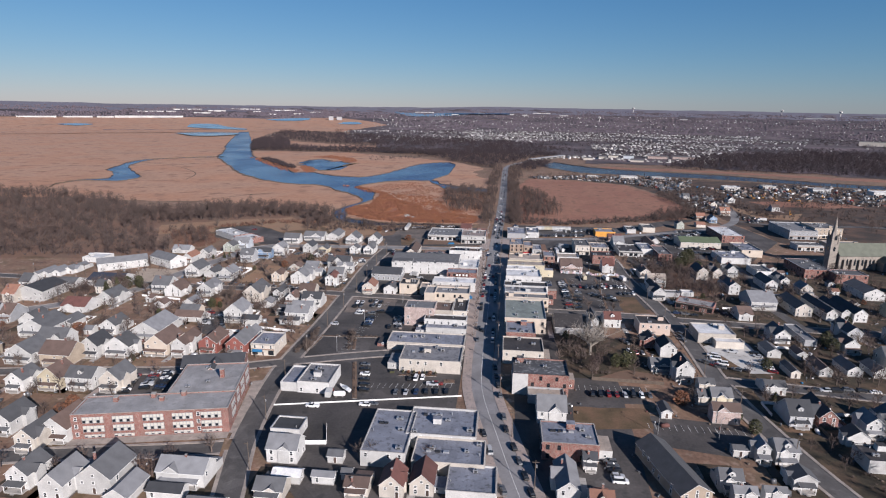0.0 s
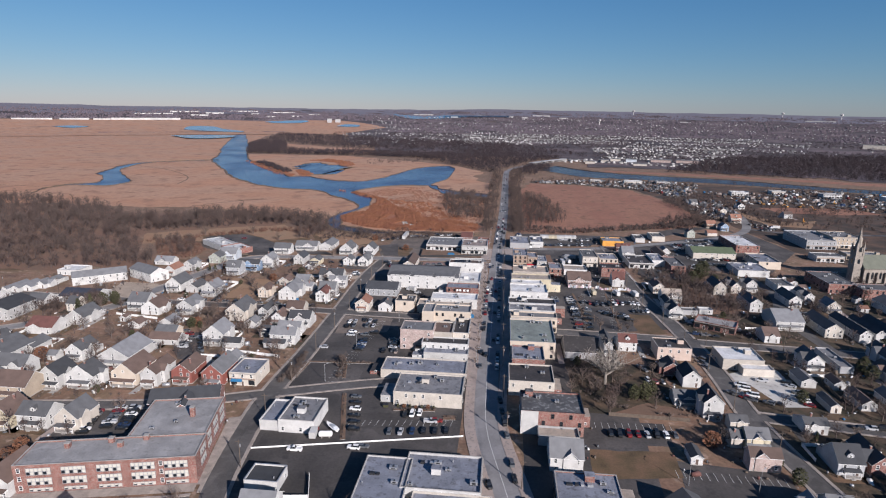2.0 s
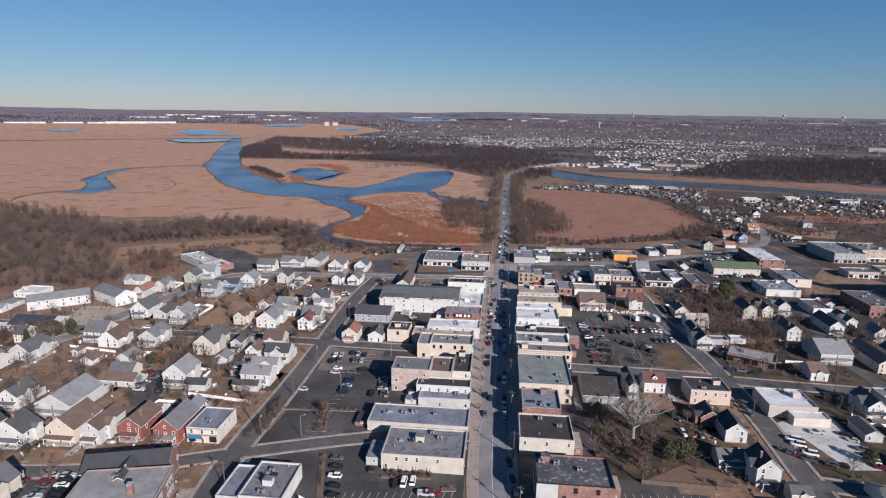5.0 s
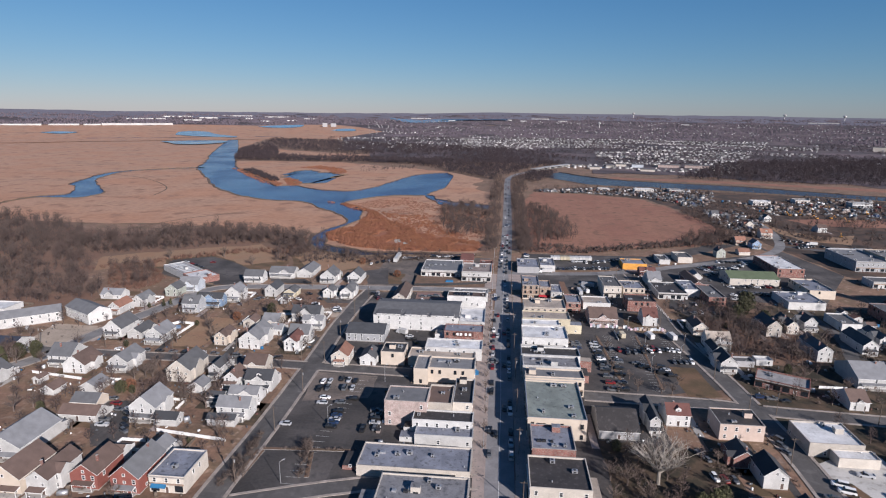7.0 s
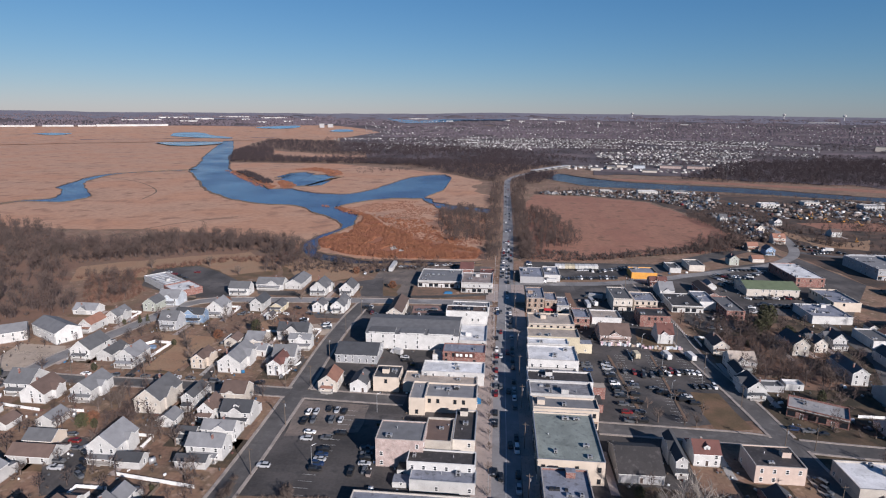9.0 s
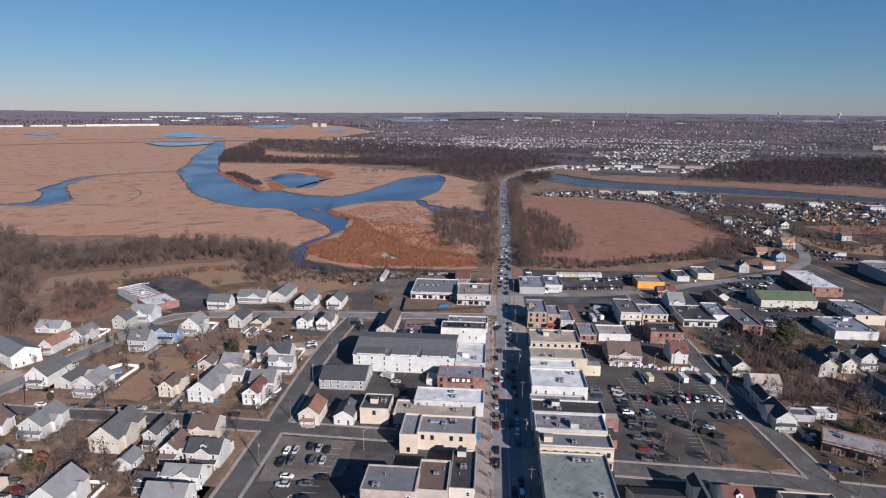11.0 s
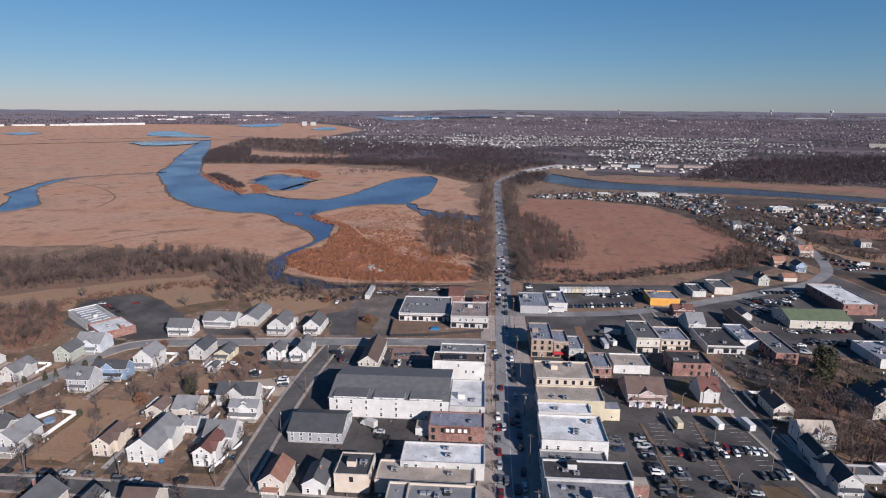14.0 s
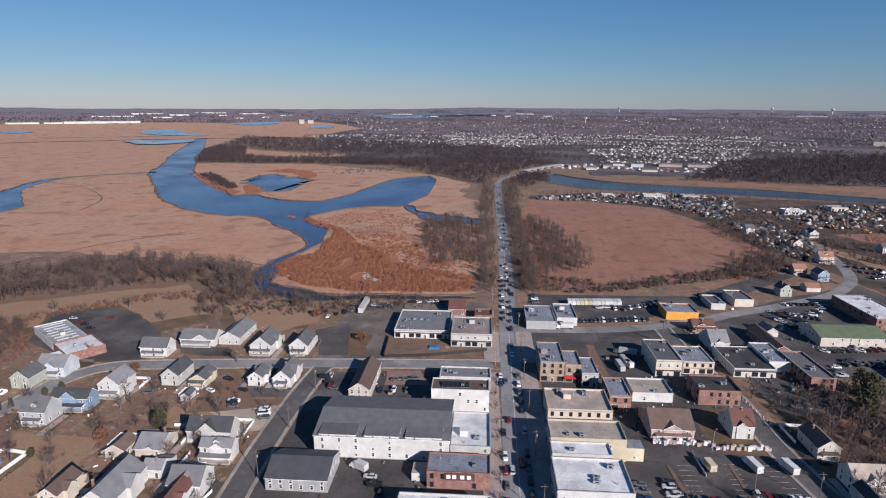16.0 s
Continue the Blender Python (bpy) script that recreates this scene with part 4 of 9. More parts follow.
def flat_building(x, y, w, d, h, wall, roof, rot=0.0, facade="", units=None, label="", name="shop_building", rows=True, group="buildings along the main street"):
    """A flat-roofed block behind a parapet; facade: the side that fronts the street, with shop windows below."""
    rng = random.Random(int(x * 13 + y * 29))
    c = pose(x, y, 0, 0, 0, rot) @ pose(w / 2, d / 2, 0)
    storeys = max(1, round((h - 0.8) / 3.4))
    FOOTPRINTS.append((*c.translation.xy, w, d))
    words = label or f"{['single', 'two', 'three'][min(storeys, 3) - 1]}-storey {WALL_WORDS.get(wall, wall + ' painted')} building with a {ROOF_WORDS.get(roof, roof)} flat roof"
    b = root(name, c, words, "building", group)
    if not facade:
        facade = "right" if -60 < x < -5 and x + w > -26 else "left" if -2 < x < 20 else "none"
    t, deep = 0.24, rng.uniform(0.35, 0.8)
    s = Shape()
    X, Y, zr = w / 2, d / 2, h - deep
    s.frame_box(-X, -Y, X, Y, t, -0.3, h)
    part("wall", s, [WALLS[wall]], b)
    s = Shape()
    s.box(-X + t, -Y + t, zr - 0.3, X - t, Y - t, zr)
    part("roof", s, [ROOFS[roof]], b)
    s = Shape()
    s.frame_box(-X - .05, -Y - .05, X + .05, Y + .05, t + .09, h, h + 0.09)
    part("parapet_coping", s, [rng.choice((CONCRETE, METAL, WALLS[wall], WALLS[wall], DARKMETAL if roof in ("black", "patchy", "dark") else CONCRETE))], b)
    if units is None:
        units = min(6, int(w * d / 120))
    for _ in range(units):
        rooftop_unit(b, rng.uniform(-X + 2, X - 2) if X > 2.5 else 0, rng.uniform(-Y + 2, Y - 2) if Y > 2.5 else 0, zr, rng)
    if w * d > 240 and roof in ("bluegrey", "units", "lightgrey"):
        # a row of dark low curbs and ducts
        v0 = rng.uniform(-Y * 0.3, Y * 0.5)
        for i in range(rng.randint(2, 4)):
            u = -X * 0.6 + i * X * 0.24 + rng.uniform(-.6, .6)
            s = Shape()
            a, e = rng.uniform(.5, 1.1), rng.uniform(.35, .8)
            s.box(u - a, v0 - .6, zr, u + a, v0 + .6, zr + e, 0, 0, inset=0.06)
            part("roof_curb", s, [rng.choice((DARKMETAL, DARKMETAL, METAL))], b)
    for _ in range(1):
        u, v = rng.uniform(-X + 1, X - 1), rng.uniform(-Y + 1, Y - 1)
        s = Shape()
        s.tube((u, v, zr), (u, v, zr + rng.uniform(0.5, 1.1)), 0.14, 0.14, 6)
        s.tube((u, v, zr + 0.5), (u, v, zr + 0.62), 0.26, 0.2, 6)
        part("vent_pipe", s, [METAL], b)
    if facade in ("left", "right") and rng.random() < 0.65 and d > 7:
        # a lower back building behind the shop
        k = 1 if facade == "left" else -1
        ad, aw, ah = rng.uniform(3, 7), d * rng.uniform(0.4, 0.8), h * rng.uniform(0.4, 0.65)
        v = rng.uniform(-1, 1) * (d - aw) / 2
        x0, x1 = sorted((k * (X + 0.02), k * (X + ad)))
        s = Shape()
        s.box(x0, v - aw / 2, -.2, x1, v + aw / 2, ah, 0, top=1)
        back = part("back_building", s, [WALLS[rng.choice((wall, "white", "brick"))], ROOFS[rng.choice((roof, "black", "bluegrey", "tan"))]], b)
        part("window", WIN_SMALL, None, back, at=pose((x0 + x1) / 2, v - aw / 2, 1.2))
    if rng.random() < 0.4 and X > 4 and Y > 4:
        u, v = rng.uniform(-X + 2.5, X - 2.5), rng.uniform(-Y + 2, Y - 2)
        s = Shape()
        s.box(u - 1.5, v - 1.2, zr, u + 1.5, v + 1.2, zr + 2.1)
        s.box(u - 1.6, v - 1.3, zr + 2.1, u + 1.6, v + 1.3, zr + 2.22, 1)
        part("stair_head", s, [WALLS[wall], ROOFS[roof]], b)
    for side in ("front", "right") if x < -5 else ("front", "left"):
        run = w if side == "front" else d
        main = side == facade
        for st in range(storeys):
            z = 0.6 if st == 0 else 0.9 + st * (h - 0.8) / storeys
            if main and st == 0:
                n = max(1, int(run / 3.6))
                for i, u in enumerate(spread(n, run)):
                    if i % 3 == 1:
                        part("door", DOOR, None, b, at=on_wall(side, w, d, u, 0.05))
                    else:
                        part("shop_window", WIN_SHOP, None, b, at=on_wall(side, w, d, u, z))
            else:
                n = max(1, min(int(run / 3.4), 8))
                chance = 0.95 if main else (0.5 if rows and storeys > 1 and st > 0 else 0.22)
                for u in spread(n, run):
                    if rng.random() < chance:
                        part("window", WIN_DARK if wall in ("brick", "beige", "brickbeige") else WIN, None, b, at=on_wall(side, w, d, u, z + 0.2))
        if main and storeys >= 1 and run > 5:
            s = Shape()
            s.box(-run / 2 + 0.2, -0.22, 2.95, run / 2 - 0.2, 0.02, 3.5)
            part("shop_fascia", s, [rng.choice([DOORM, TRIM, DARKMETAL, WALLS["brickbeige"], WALLS["tan"]])], b, at=on_wall(side, w, d, 0, 0))
            s = Shape()
            s.box(-run / 2 - .04, -0.3, h - 0.75, run / 2 + .04, 0.0, h - 0.4)
            part("cornice", s, [CONCRETE], b, at=on_wall(side, w, d, 0, 0))
    return b


# ---- trees ----
def limb(s, a, b, r0, r1, sides=3, mi=0):
    a, b = Vector(a), Vector(b)
    q = (b - a).to_track_quat("Z", "Y")
    i = len(s.v)
    for p, r in ((a, r0), (b, r1)):
        s.v += [tuple(p + q @ Vector((r * math.cos(6.2832 * k / sides), r * math.sin(6.2832 * k / sides), 0))) for k in range(sides)]
    for k in range(sides):
        u = (k + 1) % sides
        s.f.append((i + k, i + u, i + sides + u, i + sides + k))
        s.m.append(mi)


def twig(s, a, b, r):
    """A three-sided spike."""
    a, b = Vector(a), Vector(b)
    q = (b - a).to_track_quat("Z", "Y")
    i = len(s.v)
    s.v += [tuple(a + q @ Vector((r * math.cos(2.0944 * k), r * math.sin(2.0944 * k), 0))) for k in range(3)] + [tuple(b)]
    s.f += [(i, i + 1, i + 3), (i + 1, i + 2, i + 3), (i + 2, i, i + 3)]
    s.m += [0, 0, 0]


def bare_tree(rng, height, spread_by=0.42, forks=(5, 5, 4), thick=1.0, sides=3, lean_mesh=False):
    """Trunk and crown of a leafless tree, each a Shape."""
    trunk, crown = Shape(), Shape()
    fork = height * rng.uniform(0.22, 0.34)
    lean = Vector((rng.uniform(-.05, .05), rng.uniform(-.05, .05), 1))
    top = lean * fork
    trunk.tube((0, 0, -0.3), top, 0.032 * height * thick, 0.024 * height * thick, 7)

    def grow(p, d, length, r, level):
        n = forks[level] if level < len(forks) else 0
        mid = p + d * length * 0.55 + Vector((rng.uniform(-.1, .1), rng.uniform(-.1, .1), 0)) * length
        end = mid + (d + Vector((0, 0, 0.25))).normalized() * length * 0.5
        if n == 0:
            twig(crown, p, end, r)
            return
        if lean_mesh and level > 1:
            mid = p.lerp(end, 0.6)
            limb(crown, p, end, r, r * 0.3, sides)
        else:
            limb(crown, p, mid, r, r * 0.72, sides)
            limb(crown, mid, end, r * 0.72, r * 0.3, sides)
        for i in range(n):
            t = rng.uniform(0.3, 1.0)
            base = p.lerp(mid, t / 0.6) if t < 0.6 else mid.lerp(end, (t - 0.6) / 0.4)
            a = rng.uniform(0, 6.2832)
            side = Vector((math.cos(a), math.sin(a), rng.uniform(-0.1, 0.5)))
            grow(base, (d * 0.75 + side * 0.75).normalized(), length * rng.uniform(0.5, 0.72), max(r * 0.5, 0.0042 * height), level + 1)
    k = forks[0]
    for i in range(k):
        a = 6.2832 * (i + rng.uniform(-.3, .3)) / k
        d = Vector((math.cos(a) * spread_by * 1.6, math.sin(a) * spread_by * 1.6, rng.uniform(0.7, 1.2))).normalized()
        grow(top - Vector((0, 0, rng.uniform(0, fork * 0.3))), d, height * 0.42, 0.013 * height * thick, 1)
    grow(top, Vector((0, 0, 1)), height * 0.5, 0.018 * height * thick, 1)
    return trunk, crown


TREES = []
for seed in range(5):
    t_rng = random.Random(100 + seed)
    t_h = 10.0
    tr, cr = bare_tree(t_rng, t_h, 0.34 + 0.05 * seed, (6, 6, 4), 1.25)
    TREES.append((tr.mesh("trunk", [BARK]), cr.mesh("crown", [BARK])))
BIG = bare_tree(random.Random(7), 17, 0.6, (10, 8, 7), 1.0)
BIG = (BIG[0].mesh("trunk", [PALEBARK]), BIG[1].mesh("crown", [PALEBARK]))
BROWN_LEAF = material("withered brown leaves", (0.20, 0.085, 0.045), 0.9, vary=0.4, scale=0.6)


def tree(x, y, h, variant=0, kind="bare"):
    m = pose(x, y, 0, 0, 0, (x * 37 + y * 11) % 360)
    if kind == "big":
        t = tagged(new("bare_sycamore", BIG[0]), "large bare sycamore with pale twisting limbs", "tree", "yard trees")
        cr, k = BIG[1], h / 17
    else:
        tr, cr = TREES[variant % len(TREES)]
        t, k = tagged(new("bare_tree", tr), "leafless grey-brown yard tree", "tree", "yard trees"), h / 10
    t.matrix_basis = m @ Matrix.Scale(k, 4)
    part("crown", cr, None, t)
    return t


def leafy(name, rng, h, w, n, mat, conical):
    """A crown of many small leaf clumps round a stem."""
    s = Shape()
    for _ in range(n):
        z = rng.uniform(0.08, 1.0)
        rad = w / 2 * ((1 - z) ** 0.8 + 0.05 if conical else math.sqrt(max(0.02, 1 - (2 * z - 1) ** 2))) * rng.uniform(0.55, 1.08)
        a = rng.uniform(0, 6.2832)
        c = Vector((rad * math.cos(a), rad * math.sin(a), z * h))
        r = rng.uniform(0.22, 0.5) * (0.5 + 0.12 * w)
        tip = [c + Vector((rng.uniform(-1, 1), rng.uniform(-1, 1), rng.uniform(-.8, .8))) * r for _ in range(4)]
        for q in ((0, 1, 2), (0, 2, 3), (0, 3, 1), (1, 3, 2)):
            s.face([tip[i] for i in q])
    return s.mesh(name, [mat])


CONE = [leafy("crown", random.Random(3), 6, 3.4, 500, NEEDLE, True), leafy("crown", random.Random(4), 6, 4.4, 600, NEEDLE, False)]
RUST = leafy("crown", random.Random(5), 4, 4.2, 420, BROWN_LEAF, False)
STEM = Shape()
STEM.tube((0, 0, -0.3), (0, 0, 3.0), 0.16, 0.08, 7)
STEM = STEM.mesh("trunk", [BARK])


def evergreen(x, y, h, w=1.0, variant=0):
    t = root("evergreen_tree", pose(x, y, 0, 0, 0, (x * 53) % 360), "dark green dense evergreen tree", "tree", "evergreens in the yards")
    part("trunk", STEM, None, t)
    part("crown", CONE[variant], None, t, at=Matrix.Diagonal((h / 6 * w, h / 6 * w, h / 6, 1)))


def rusty_bush(x, y, h):
    t = root("russet_bush", pose(x, y, 0, 0, 0, (x * 53) % 360), "russet bush with withered leaves", "bush", "russet bushes")
    part("trunk", STEM, None, t, at=Matrix.Scale(h / 4, 4))
    part("crown", RUST, None, t, at=Matrix.Scale(h / 4, 4))


# ---- masses that nobody could count ----
def triangles(shape):
    tri = []
    mi = []
    for f, m in zip(shape.f, shape.m):
        for i in range(1, len(f) - 1):
            tri.append((f[0], f[i], f[i + 1]))
            mi.append(m)
    return np.array(shape.v, dtype=np.float64), np.array(tri, dtype=np.int64), np.array(mi, dtype=np.int32)


def bulk(name, variants, places, mats, label, category, kind="stuff"):
    """One mesh out of many copies: places are (variant, x, y, z, size, turn, height)."""
    vs, fs, ms, base = [], [], [], 0
    for k, x, y, z, size, a, high in places:
        v, f, m = variants[k]
        c, sn = math.cos(a), math.sin(a)
        w = np.empty_like(v)
        w[:, 0] = (v[:, 0] * c - v[:, 1] * sn) * size + x
        w[:, 1] = (v[:, 0] * sn + v[:, 1] * c) * size + y
        w[:, 2] = v[:, 2] * size * high + z
        vs.append(w)
        fs.append(f + base)
        ms.append(m)
        base += len(v)
    V, F, M = np.concatenate(vs), np.concatenate(fs), np.concatenate(ms)
    me = bpy.data.meshes.new(name)
    me.vertices.add(len(V))
    me.vertices.foreach_set("co", V.astype(np.float32).ravel())
    me.loops.add(F.size)
    me.loops.foreach_set("vertex_index", F.astype(np.int32).ravel())
    me.polygons.add(len(F))
    me.polygons.foreach_set("loop_start", np.arange(0, F.size, 3, dtype=np.int32))
    for m in mats:
        me.materials.append(m)
    me.polygons.foreach_set("material_index", M)
    me.update(calc_edges=True)
    return tagged(new(name, me), label, category, kind=kind)


def strewn(ring, n, rng, keep=None):
    """n random places inside a ring, thinned by keep(x, y)."""
    xs, ys = [p[0] for p in ring], [p[1] for p in ring]
    out, tries = [], 0
    while len(out) < n and tries < n * 30:
        tries += 1
        p = (rng.uniform(min(xs), max(xs)), rng.uniform(min(ys), max(ys)))
        if inside(p, ring) and (keep is None or keep(*p)):
            out.append(p)
    return out


WOOD = []
for seed in range(6):
    w_rng = random.Random(300 + seed)
    tr, cr = bare_tree(w_rng, 10, 0.3 + 0.05 * seed, (3, 3), 1.0, 3, True)
    # the crown's fine twigs, thickest towards its rim
    wide, tall = w_rng.uniform(2.3, 3.1), w_rng.uniform(3.2, 3.9)
    for _ in range(118):
        d = Vector((w_rng.gauss(0, 1), w_rng.gauss(0, 1), w_rng.gauss(0.1, 1))).normalized()
        k = w_rng.random() ** 0.45 * (1 + 0.22 * noise.noise(d * 2.2 + Vector((seed * 9, 0, 0))))
        p = Vector((d.x * wide * k, d.y * wide * k, 6.1 + d.z * tall * k))
        v = (d + Vector((w_rng.uniform(-.6, .6), w_rng.uniform(-.6, .6), 0.6))).normalized() * w_rng.uniform(0.6, 1.5)
        n = Vector((w_rng.uniform(-1, 1), w_rng.uniform(-1, 1), w_rng.uniform(-1, 1))).cross(v).normalized() * 0.145
        cr.face([p - n, p + n, p + v])
    base = len(cr.v)
    cr.v += tr.v
    cr.f += [tuple(i + base for i in f) for f in tr.f]
    cr.m += tr.m
    WOOD.append(triangles(cr))
SHRUB = []
for seed in range(4):
    w_rng = random.Random(500 + seed)
    sh = Shape()
    for _ in range(24):
        a, t = w_rng.uniform(0, 6.2832), w_rng.uniform(0.1, 0.9)
        d = Vector((math.cos(a) * t, math.sin(a) * t, w_rng.uniform(0.7, 1.2))).normalized()
        p = d * w_rng.uniform(0, 0.4)
        twig(sh, p, p + d * w_rng.uniform(0.5, 1.0), 0.028)
    SHRUB.append(triangles(sh))
FARTREE = []
for seed in range(6):
    w_rng = random.Random(700 + seed)
    sh = Shape()
    limb(sh, (0, 0, -0.1), (0, 0, 0.55), 0.022, 0.015)
    wide, tall = w_rng.uniform(0.30, 0.42), w_rng.uniform(0.36, 0.46)
    for _ in range(34):
        d = Vector((w_rng.gauss(0, 1), w_rng.gauss(0, 1), w_rng.gauss(0.15, 1))).normalized()
        k = w_rng.random() ** 0.4
        p = Vector((d.x * wide * k, d.y * wide * k, 0.56 + d.z * tall * k))
        v = (d + Vector((w_rng.uniform(-.7, .7), w_rng.uniform(-.7, .7), 0.5))).normalized() * w_rng.uniform(0.12, 0.26)
        n = Vector((w_rng.uniform(-1, 1), w_rng.uniform(-1, 1), w_rng.uniform(-1, 1))).cross(v).normalized() * w_rng.uniform(0.03, 0.06)
        sh.face([p - n, p + n, p + v])
    FARTREE.append(triangles(sh))
CLUMP = []
for seed in range(4):
    w_rng = random.Random(800 + seed)
    sh = Shape()
    ring = [(math.cos(6.2832 * i / 6) * w_rng.uniform(.35, .6), math.sin(6.2832 * i / 6) * w_rng.uniform(.35, .6)) for i in range(6)]
    mid = [(x * w_rng.uniform(.8, 1.3), y * w_rng.uniform(.8, 1.3), w_rng.uniform(.35, .65)) for x, y in ring]
    top = (w_rng.uniform(-.1, .1), w_rng.uniform(-.1, .1), w_rng.uniform(.85, 1.05))
    for i in range(6):
        j = (i + 1) % 6
        sh.face([(*ring[i], -0.1), (*ring[j], -0.1), mid[j], mid[i]])
        sh.face([mid[i], mid[j], top])
    CLUMP.append(triangles(sh))
FARHOUSE = []
for w, d, e, r in ((8, 10, 5, 3), (10, 8, 3, 2.4), (12, 9, 5.5, 3), (7, 12, 5.5, 3.2)):
    sh = Shape()
    sh.box(-w / 2, -d / 2, -2, w / 2, d / 2, e, 0)
    for k in (-1, 1):
        q = [(k * (w / 2 + .4), -d / 2 - .4, e - .2), (k * (w / 2 + .4), d / 2 + .4, e - .2), (0, d / 2 + .4, e + r), (0, -d / 2 - .4, e + r)]
        sh.face(q if k > 0 else q[::-1], 1)
    sh.face([(-w / 2, -d / 2, e), (w / 2, -d / 2, e), (0, -d / 2, e + r)], 0)
    sh.face([(w / 2, d / 2, e), (-w / 2, d / 2, e), (0, d / 2, e + r)], 0)
    FARHOUSE.append(triangles(sh))
TUFT = []
for seed in range(4):
    w_rng = random.Random(900 + seed)
    sh = Shape()
    for _ in range(14):
        a, t = w_rng.uniform(0, 6.2832), w_rng.uniform(0.0, 0.8)
        p = Vector((math.cos(a) * t, math.sin(a) * t, 0))
        twig(sh, p, p + Vector((w_rng.uniform(-.4, .4), w_rng.uniform(-.4, .4), w_rng.uniform(.7, 1.2))), 0.17)
    TUFT.append(triangles(sh))

# ---- cars ----
WHEEL = Shape()
for x0, x1, r in ((-0.11, 0.11, 0.33),):
    WHEEL.tube((x0, 0, 0), (x1, 0, 0), r, r, 10)
    WHEEL.face([(x0, r * math.cos(6.2832 * i / 10), r * math.sin(6.2832 * i / 10)) for i in range(10)])
WHEEL = WHEEL.mesh("wheel", [TYRE])


def axle_mesh(h):
    """Two wheels on one axle, as a single piece."""
    s = Shape()
    k = 10
    for x, r in ((-h, 0.0), (-h, 0.33), (-h + .22, 0.33), (-h + .22, 0.05), (h - .22, 0.05), (h - .22, 0.33), (h, 0.33), (h, 0.0)):
        s.v += [(x, r * math.cos(6.2832 * i / k), r * math.sin(6.2832 * i / k)) for i in range(k)]
    for n in range(7):
        for i in range(k):
            j = (i + 1) % k
            s.f.append((n * k + i, n * k + j, n * k + k + j, n * k + k + i))
            s.m.append(0)
    return s.mesh("axle", [TYRE])


def car_meshes(kind):
    """Body, cabin glass and roof panel of a car whose nose points along +y."""
    L, W, belt, top, cab0, cab1 = {"sedan": (4.7, 1.8, 0.92, 1.45, -1.75, 0.95), "suv": (4.7, 1.9, 1.08, 1.75, -2.2, 0.9), "van": (5.4, 2.0, 1.2, 2.1, -2.6, 1.6), "pickup": (5.6, 1.95, 1.1, 1.85, -0.6, 1.4)}[kind]
    b = Shape()
    h, c = W / 2, 0.25
    ring = [(-h + c, -L / 2), (h - c, -L / 2), (h, -L / 2 + c), (h, L / 2 - 0.6), (h - 0.3, L / 2), (-h + 0.3, L / 2), (-h, L / 2 - 0.6), (-h, -L / 2 + c)]
    b.prism(ring, 0.28, belt * 0.72, 0)
    b.prism([(x * 0.99, y * 0.995) for x, y in ring], belt * 0.72, belt, 0, inset=0.05)
    if kind == "pickup":
        for q in ((-h + .05, -L / 2 + .1, -h + .2, -0.7), (h - .2, -L / 2 + .1, h - .05, -0.7)):
            b.box(q[0], q[1], belt, q[2], q[3], belt + 0.25)
        b.box(-h + .2, -L / 2 + .1, belt, h - .2, -L / 2 + .22, belt + 0.25)
    g = Shape()
    g.v = [(-h + .1, cab0, belt - .02), (h - .1, cab0, belt - .02), (h - .1, cab1, belt - .02), (-h + .1, cab1, belt - .02),
           (-h + .3, cab0 + .35, top - .06), (h - .3, cab0 + .35, top - .06), (h - .3, cab1 - .75, top - .06), (-h + .3, cab1 - .75, top - .06)]
    g.f = [(0, 1, 5, 4), (1, 2, 6, 5), (2, 3, 7, 6), (3, 0, 4, 7), (4, 5, 6, 7)]
    g.m = [0] * 5
    # windows below, painted roof above, in one cabin
    g.v += [(-h + .36, cab0 + .45, top), (h - .36, cab0 + .45, top), (h - .36, cab1 - .85, top), (-h + .36, cab1 - .85, top)]
    g.f = g.f[:4] + [(4, 5, 9, 8), (5, 6, 10, 9), (6, 7, 11, 10), (7, 4, 8, 11), (8, 9, 10, 11)]
    g.m = [0] * 4 + [1] * 5
    return b, g, L, h


TRUCK_AXLE = axle_mesh(0.9)
CARS = {}
for kind in ("sedan", "suv", "van", "pickup"):
    b, g, L, h = car_meshes(kind)
    wheels = (axle_mesh(h + 0.02), L * 0.3)
    for colour, paint in CARPAINT.items():
        body, cabin = b.mesh(kind, [paint]), g.mesh("cabin", [GLASS, paint])
        CARS[kind, colour] = (body, cabin, wheels)
CAR_RNG = random.Random(42)
FAR_CARS = []
CAR_WORDS = {"sedan": "saloon car", "suv": "sport utility car", "van": "panel van", "pickup": "pickup truck"}


def car(x, y, heading, kind=None, colour=None, z=0.09, on="standing on the asphalt"):
    """heading: degrees from +y, to the left."""
    kind = kind or CAR_RNG.choices(["sedan", "suv", "van", "pickup"], [5, 5, 1, 1])[0]
    colour = colour or CAR_RNG.choices(list(CARPAINT), [3.5, 4, 9, 7, 1.3, 0.9])[0]
    body, cabin, wheels = CARS[kind, colour]
    m = pose(x, y, z, 0, 0, heading)
    if y > 545:
        FAR_CARS.append((body, m))
        FAR_CARS.append((cabin, m))
        FAR_CARS.extend((wheels[0], m @ pose(0, v, 0.33)) for v in (-wheels[1], wheels[1]))
        return
    c = tagged(new("car" if kind in ("sedan", "suv") else kind, body), f"{colour} {CAR_WORDS[kind]} {on}", "car" if kind in ("sedan", "suv") else kind, "cars about the town")
    c.matrix_basis = m
    part("cabin", cabin, None, c)
    for v in (-wheels[1], wheels[1]):
        part("axle", wheels[0], None, c, at=pose(0, v, 0.33))


